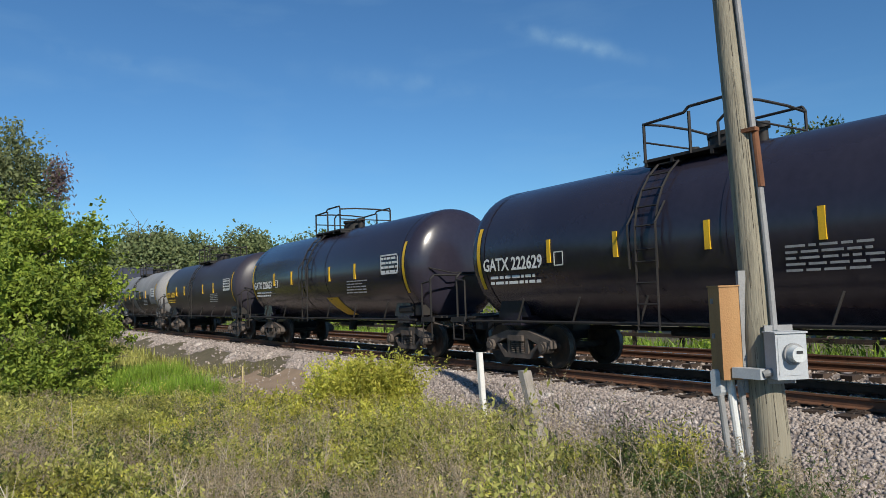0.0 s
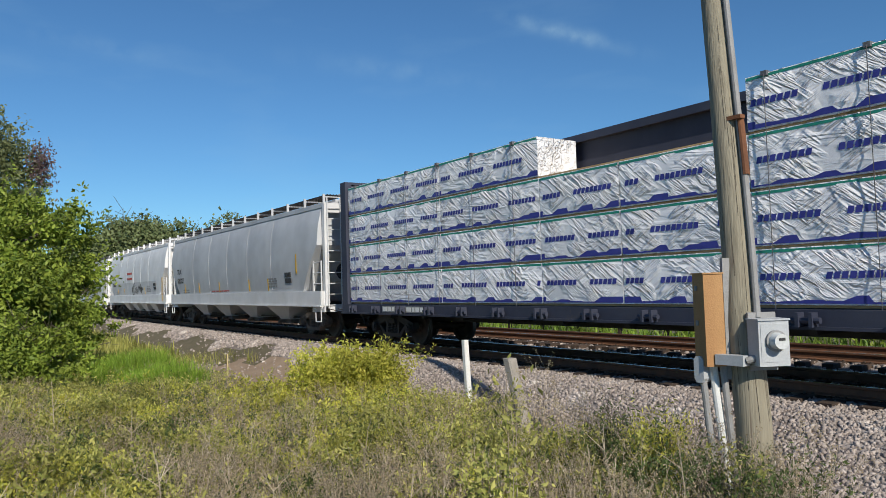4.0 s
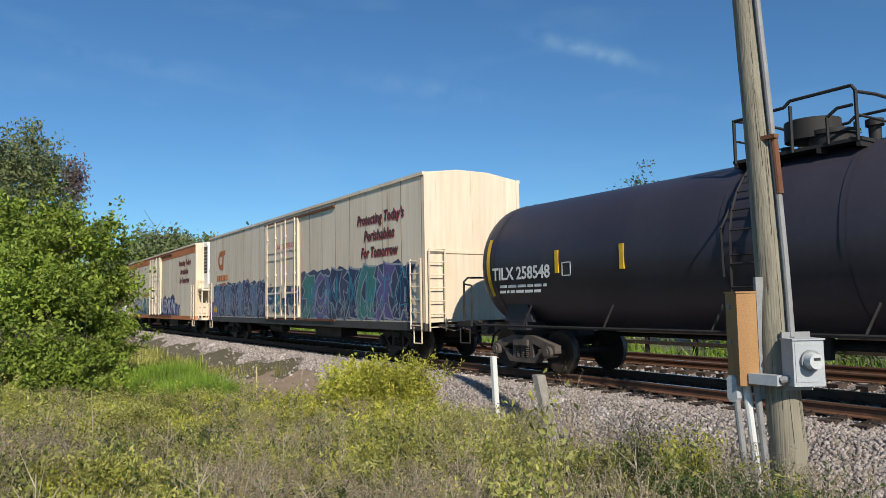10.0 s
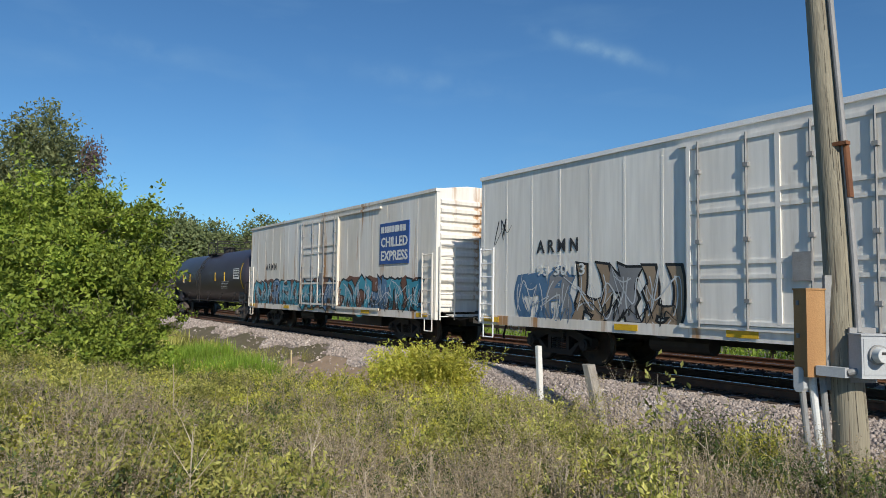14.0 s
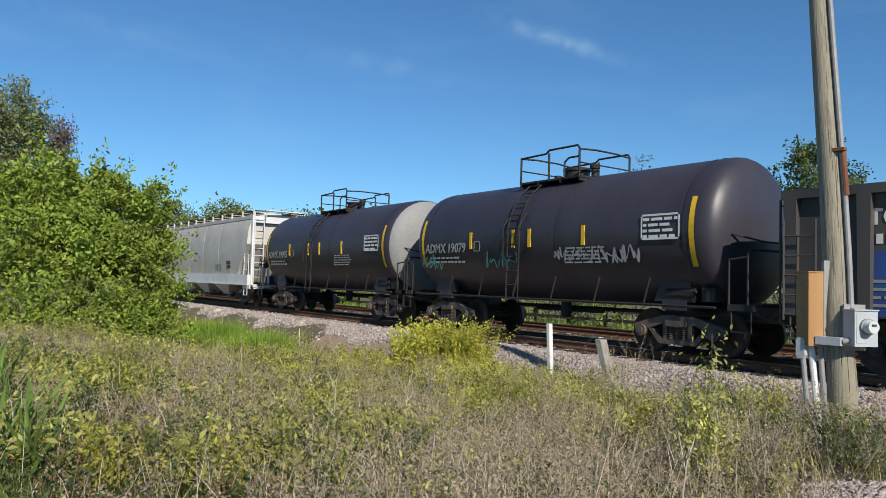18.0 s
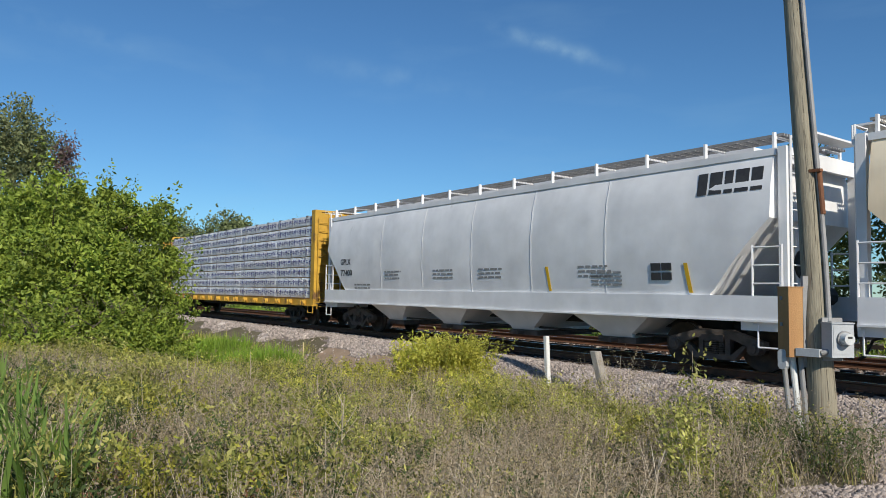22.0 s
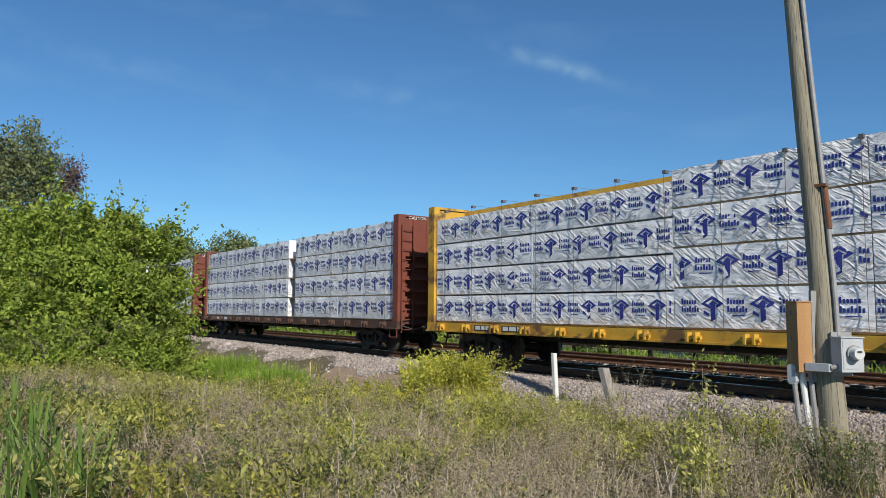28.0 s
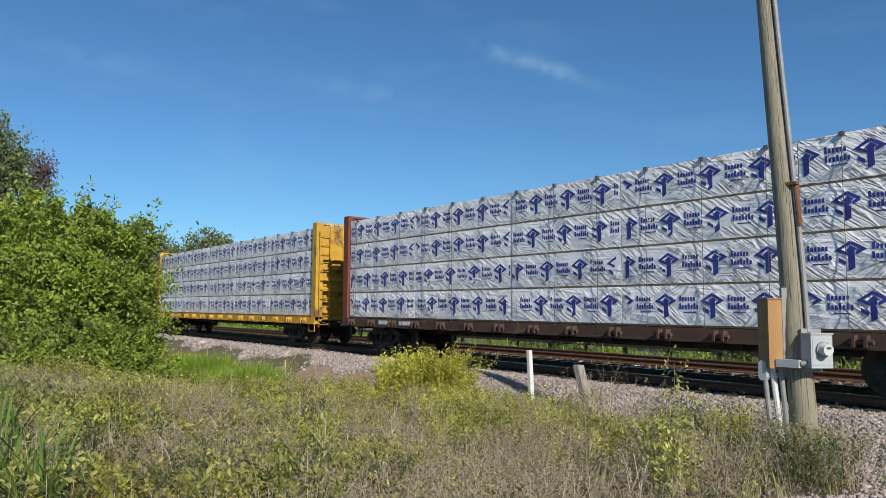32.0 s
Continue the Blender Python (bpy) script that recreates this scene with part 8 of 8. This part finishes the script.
bm = bmesh.new()
n = 22
rings = []
rnd = random.Random(3)
for k in range(-1, 17):
    z = 7.8 * k / 16
    r = 0.176 - 0.058 * max(k, 0) / 16
    rings.append([(sway(z) + (r + rnd.uniform(-0.003, 0.003)) * math.cos(2 * math.pi * i / n), lean(z) + r * math.sin(2 * math.pi * i / n), z) for i in range(n)])
loft(bm, rings)
part("shaft", bm, "pole", pole, smooth=60)
bm = bmesh.new()
for k in range(46):
    a, z, l = rnd.uniform(3.4, 6.6), rnd.uniform(0.1, 6.6), rnd.uniform(0.3, 1.1)
    w = rnd.uniform(0.006, 0.016)
    rr = lambda q: 0.1785 - 0.058 * q / 7.8
    bm.faces.new([bm.verts.new((sway(zz) + rr(zz) * math.cos(a + da), lean(zz) + rr(zz) * math.sin(a + da), zz)) for zz, da in ((z, -w), (z, w), (z + l, w * 0.3), (z + l, -w * 0.3))])
tagged(part("drying_checks", bm, "crack", pole), kind="stuff")
TURN = Matrix.Rotation(radians(60), 4, "Z")


def fitting(name, bm, material, parent=pole, label="", smooth=0.0, at=(-0.124, -0.05, -0.03)):
    """A fitting built square to the meter's face, turned with it about the pole."""
    bmesh.ops.transform(bm, matrix=Matrix.Translation(at) @ TURN, verts=bm.verts)
    return part(name, bm, material, parent, label, smooth)


bm = bmesh.new()
box(bm, 0.01, 0.31, -0.42, -0.22, 1.56, 1.99)
box(bm, 0.0, 0.32, -0.435, -0.21, 1.99, 2.005)
box(bm, 0.03, 0.29, -0.425, -0.42, 1.60, 1.96)
mb = fitting("meter_box", bm, "meter_grey", label="pale grey meter box")
bm = bmesh.new()
box(bm, 0.02, 0.3, -0.22, -0.19, 1.5, 2.06)
fitting("mounting_plate", bm, "galv")
bm = bmesh.new()
tube(bm, (0.17, -0.425, 1.80), (0.17, -0.455, 1.80), 0.1, 22)
fitting("meter_ring", bm, "galv", mb)
bm = bmesh.new()
tube(bm, (0.17, -0.455, 1.80), (0.17, -0.54, 1.80), 0.082, 22, 0.07)
fitting("meter_dome", bm, "glass", mb, "clear round meter dome", 50)
bm = bmesh.new()
box(bm, 0.14, 0.2, -0.546, -0.541, 1.81, 1.835)
fitting("meter_dial", bm, "dark_mark", mb)
bm = bmesh.new()
BOX_AT = (0.084, -0.084, -0.05)
box(bm, -0.40, -0.20, 0.16, 0.41, 1.55, 2.465)
box(bm, -0.41, -0.19, 0.15, 0.42, 2.465, 2.48)
bx = fitting("timber_box", bm, "box_wood", label="orange-brown board box", at=BOX_AT)
bm = bmesh.new()
for z in (1.95, 2.3):
    box(bm, -0.415, -0.40, 0.3, 0.34, z, z + 0.05)
fitting("hinge", bm, "galv", bx, at=BOX_AT)
bm = bmesh.new()
box(bm, -0.195, -0.12, 0.16, 0.21, 1.42, 2.62)
fitting("backing_channel", bm, "galv", at=BOX_AT)
bm = bmesh.new()
pipe(bm, [(sway(z) + 0.203 - 0.0074 * z, lean(z) - 0.05, z) for z in (1.98, 2.35, 2.72, 3.5, 5.5, 6.8, 7.6)], 0.034, 10)
part("service_conduit", bm, "galv", pole)
bm = bmesh.new()
pipe(bm, [(sway(3.4) + 0.192, lean(3.4) - 0.05, 3.4), (sway(4.0) + 0.188, lean(4.0) - 0.05, 4.0)], 0.038, 10)
box(bm, sway(4.0) + 0.02, sway(4.0) + 0.235, lean(4.0) - 0.12, lean(4.0) - 0.04, 3.98, 4.02)
part("rusty_coupling", bm, "rust", pole)
bm = bmesh.new()
pipe(bm, [(-0.30, -0.16, 1.56), (-0.20, -0.23, 1.575), (0.10, -0.24, 1.575), (0.17, -0.19, 1.6)], 0.036, 10)
part("junction_conduit", bm, "galv", pole)
bm = bmesh.new()
loft(bm, [[(-0.20 + dx, -0.24 + dy, 1.575 + dz) for dy, dz in ((-0.055, -0.05), (-0.055, 0.05), (0.05, 0.05), (0.05, -0.05))] for dx in (0, 0.3)])
part("junction_body", bm, "meter_grey", pole)
bm = bmesh.new()
rr = [(-0.055, -0.09), (-0.03, -0.13), (0.03, -0.13), (0.055, -0.09), (0.055, 0.1), (0.03, 0.13), (-0.03, 0.13), (-0.055, 0.1)]
prism(bm, [(-0.375 + x, 1.463 + z) for x, z in rr], -0.32, -0.20)
part("elbow_box", bm, "meter_grey", pole)
for name, mat, r, pts in (("grey_conduit", "galv", 0.034, [(-0.37, -0.26, 1.36), (-0.29, -0.26, 0.5), (-0.24, -0.26, -0.1)]),
                          ("white_pipe", "pvc", 0.042, [(-0.30, -0.19, 1.49), (-0.21, -0.19, 0.6), (-0.15, -0.19, -0.1)]),
                          ("grey_conduit", "galv", 0.034, [(-0.20, -0.17, 1.5), (-0.13, -0.17, 0.6), (-0.07, -0.17, -0.1)])):
    bm = bmesh.new()
    pipe(bm, pts, r, 10)
    part(name, bm, mat, pole)
bm = bmesh.new()
box(bm, -0.30, 0.0, -0.315, -0.295, 0.30, 0.34)
part("perforated_strap", bm, "galv", pole)

# ---- posts ----
def marker(name, label, x, y, z, h, material, w=0.045, lx=0.0, ly=0.0, cap=True):
    p = thing(name, label, "post", at=pose(x, y, z))
    bm = bmesh.new()
    loft(bm, [[(lx * q + s * w, ly * q + t * w, q) for s, t in ((-1, -0.7), (-0.7, -1), (0.7, -1), (1, -0.7), (1, 0.7), (0.7, 1), (-0.7, 1), (-1, 0.7))] for q in (-0.1, h * 0.5, h)])
    part("shaft", bm, material, p)
    return p


wp = marker("marker_post", "slim white painted marker post beside the ballast", -9.50, -3.54, -0.93, 1.52, "post_white", 0.05, -0.06, 0)
bars(wp, -0.04, -0.056, 0.62, 0.07, 6, "grey_mark", pitch=0.07, tall=0.02, seed=8)
marker("leaning_post", "leaning weathered concrete post in the weeds", -7.36, -4.03, -1.0, 1.42, "concrete", 0.085, -0.36, 0.05)
marker("leaning_post", "broken concrete post lying against the weeds", -7.05, -4.35, -1.0, 0.75, "concrete", 0.075, -0.3, 0.06)
marker("stake", "thin pale yellow stake in bare dirt", -18.0, -5.1, -0.9, 0.85, "straw_stake", 0.018)
marker("stake", "thin rusty stake in the yellow weeds", -11.15, -4.9, -0.95, 1.47, "rail", 0.014)


# ---- motion ----
def along(t):
    """How far the train has run after t seconds."""
    return 15.8647 * t + 0.01195 * t * t - 0.0002223 * t ** 3


def roll(wheel, t0, t1):
    """A wheel turns with the ground it covers, while its car passes."""
    rest = wheel.matrix_basis.copy()
    side = 1 if wheel.location.y < 0 else -1
    n = max(2, int((t1 - t0) / 0.04) + 1)
    times = [t0 + (t1 - t0) * i / n for i in range(n + 1)]
    rows = [(t, rest @ Matrix.Rotation(side * (along(t) - along(t0)) / 0.457, 4, "Y")) for t in times]
    if t0 > 0.01:
        rows = [(0.0, rest)] + rows
    if t1 < 31.99:
        rows.append((32.0, rows[-1][1]))
    walk(wheel, rows)


def motions():
    for car, x0 in TRAIN:
        walk(car, [(t, pose(x0 + along(t), 0, 0)) for t in range(33)])
        near = [k * 0.1 for k in range(321) if -52 < x0 + along(k * 0.1) < 13]
        for wheel in car.children_recursive:
            if near and near[-1] - near[0] > 0.3 and wheel.name.split(".")[0] == "wheel" and wheel.location.y < 0:
                roll(wheel, near[0], near[-1])


motions()
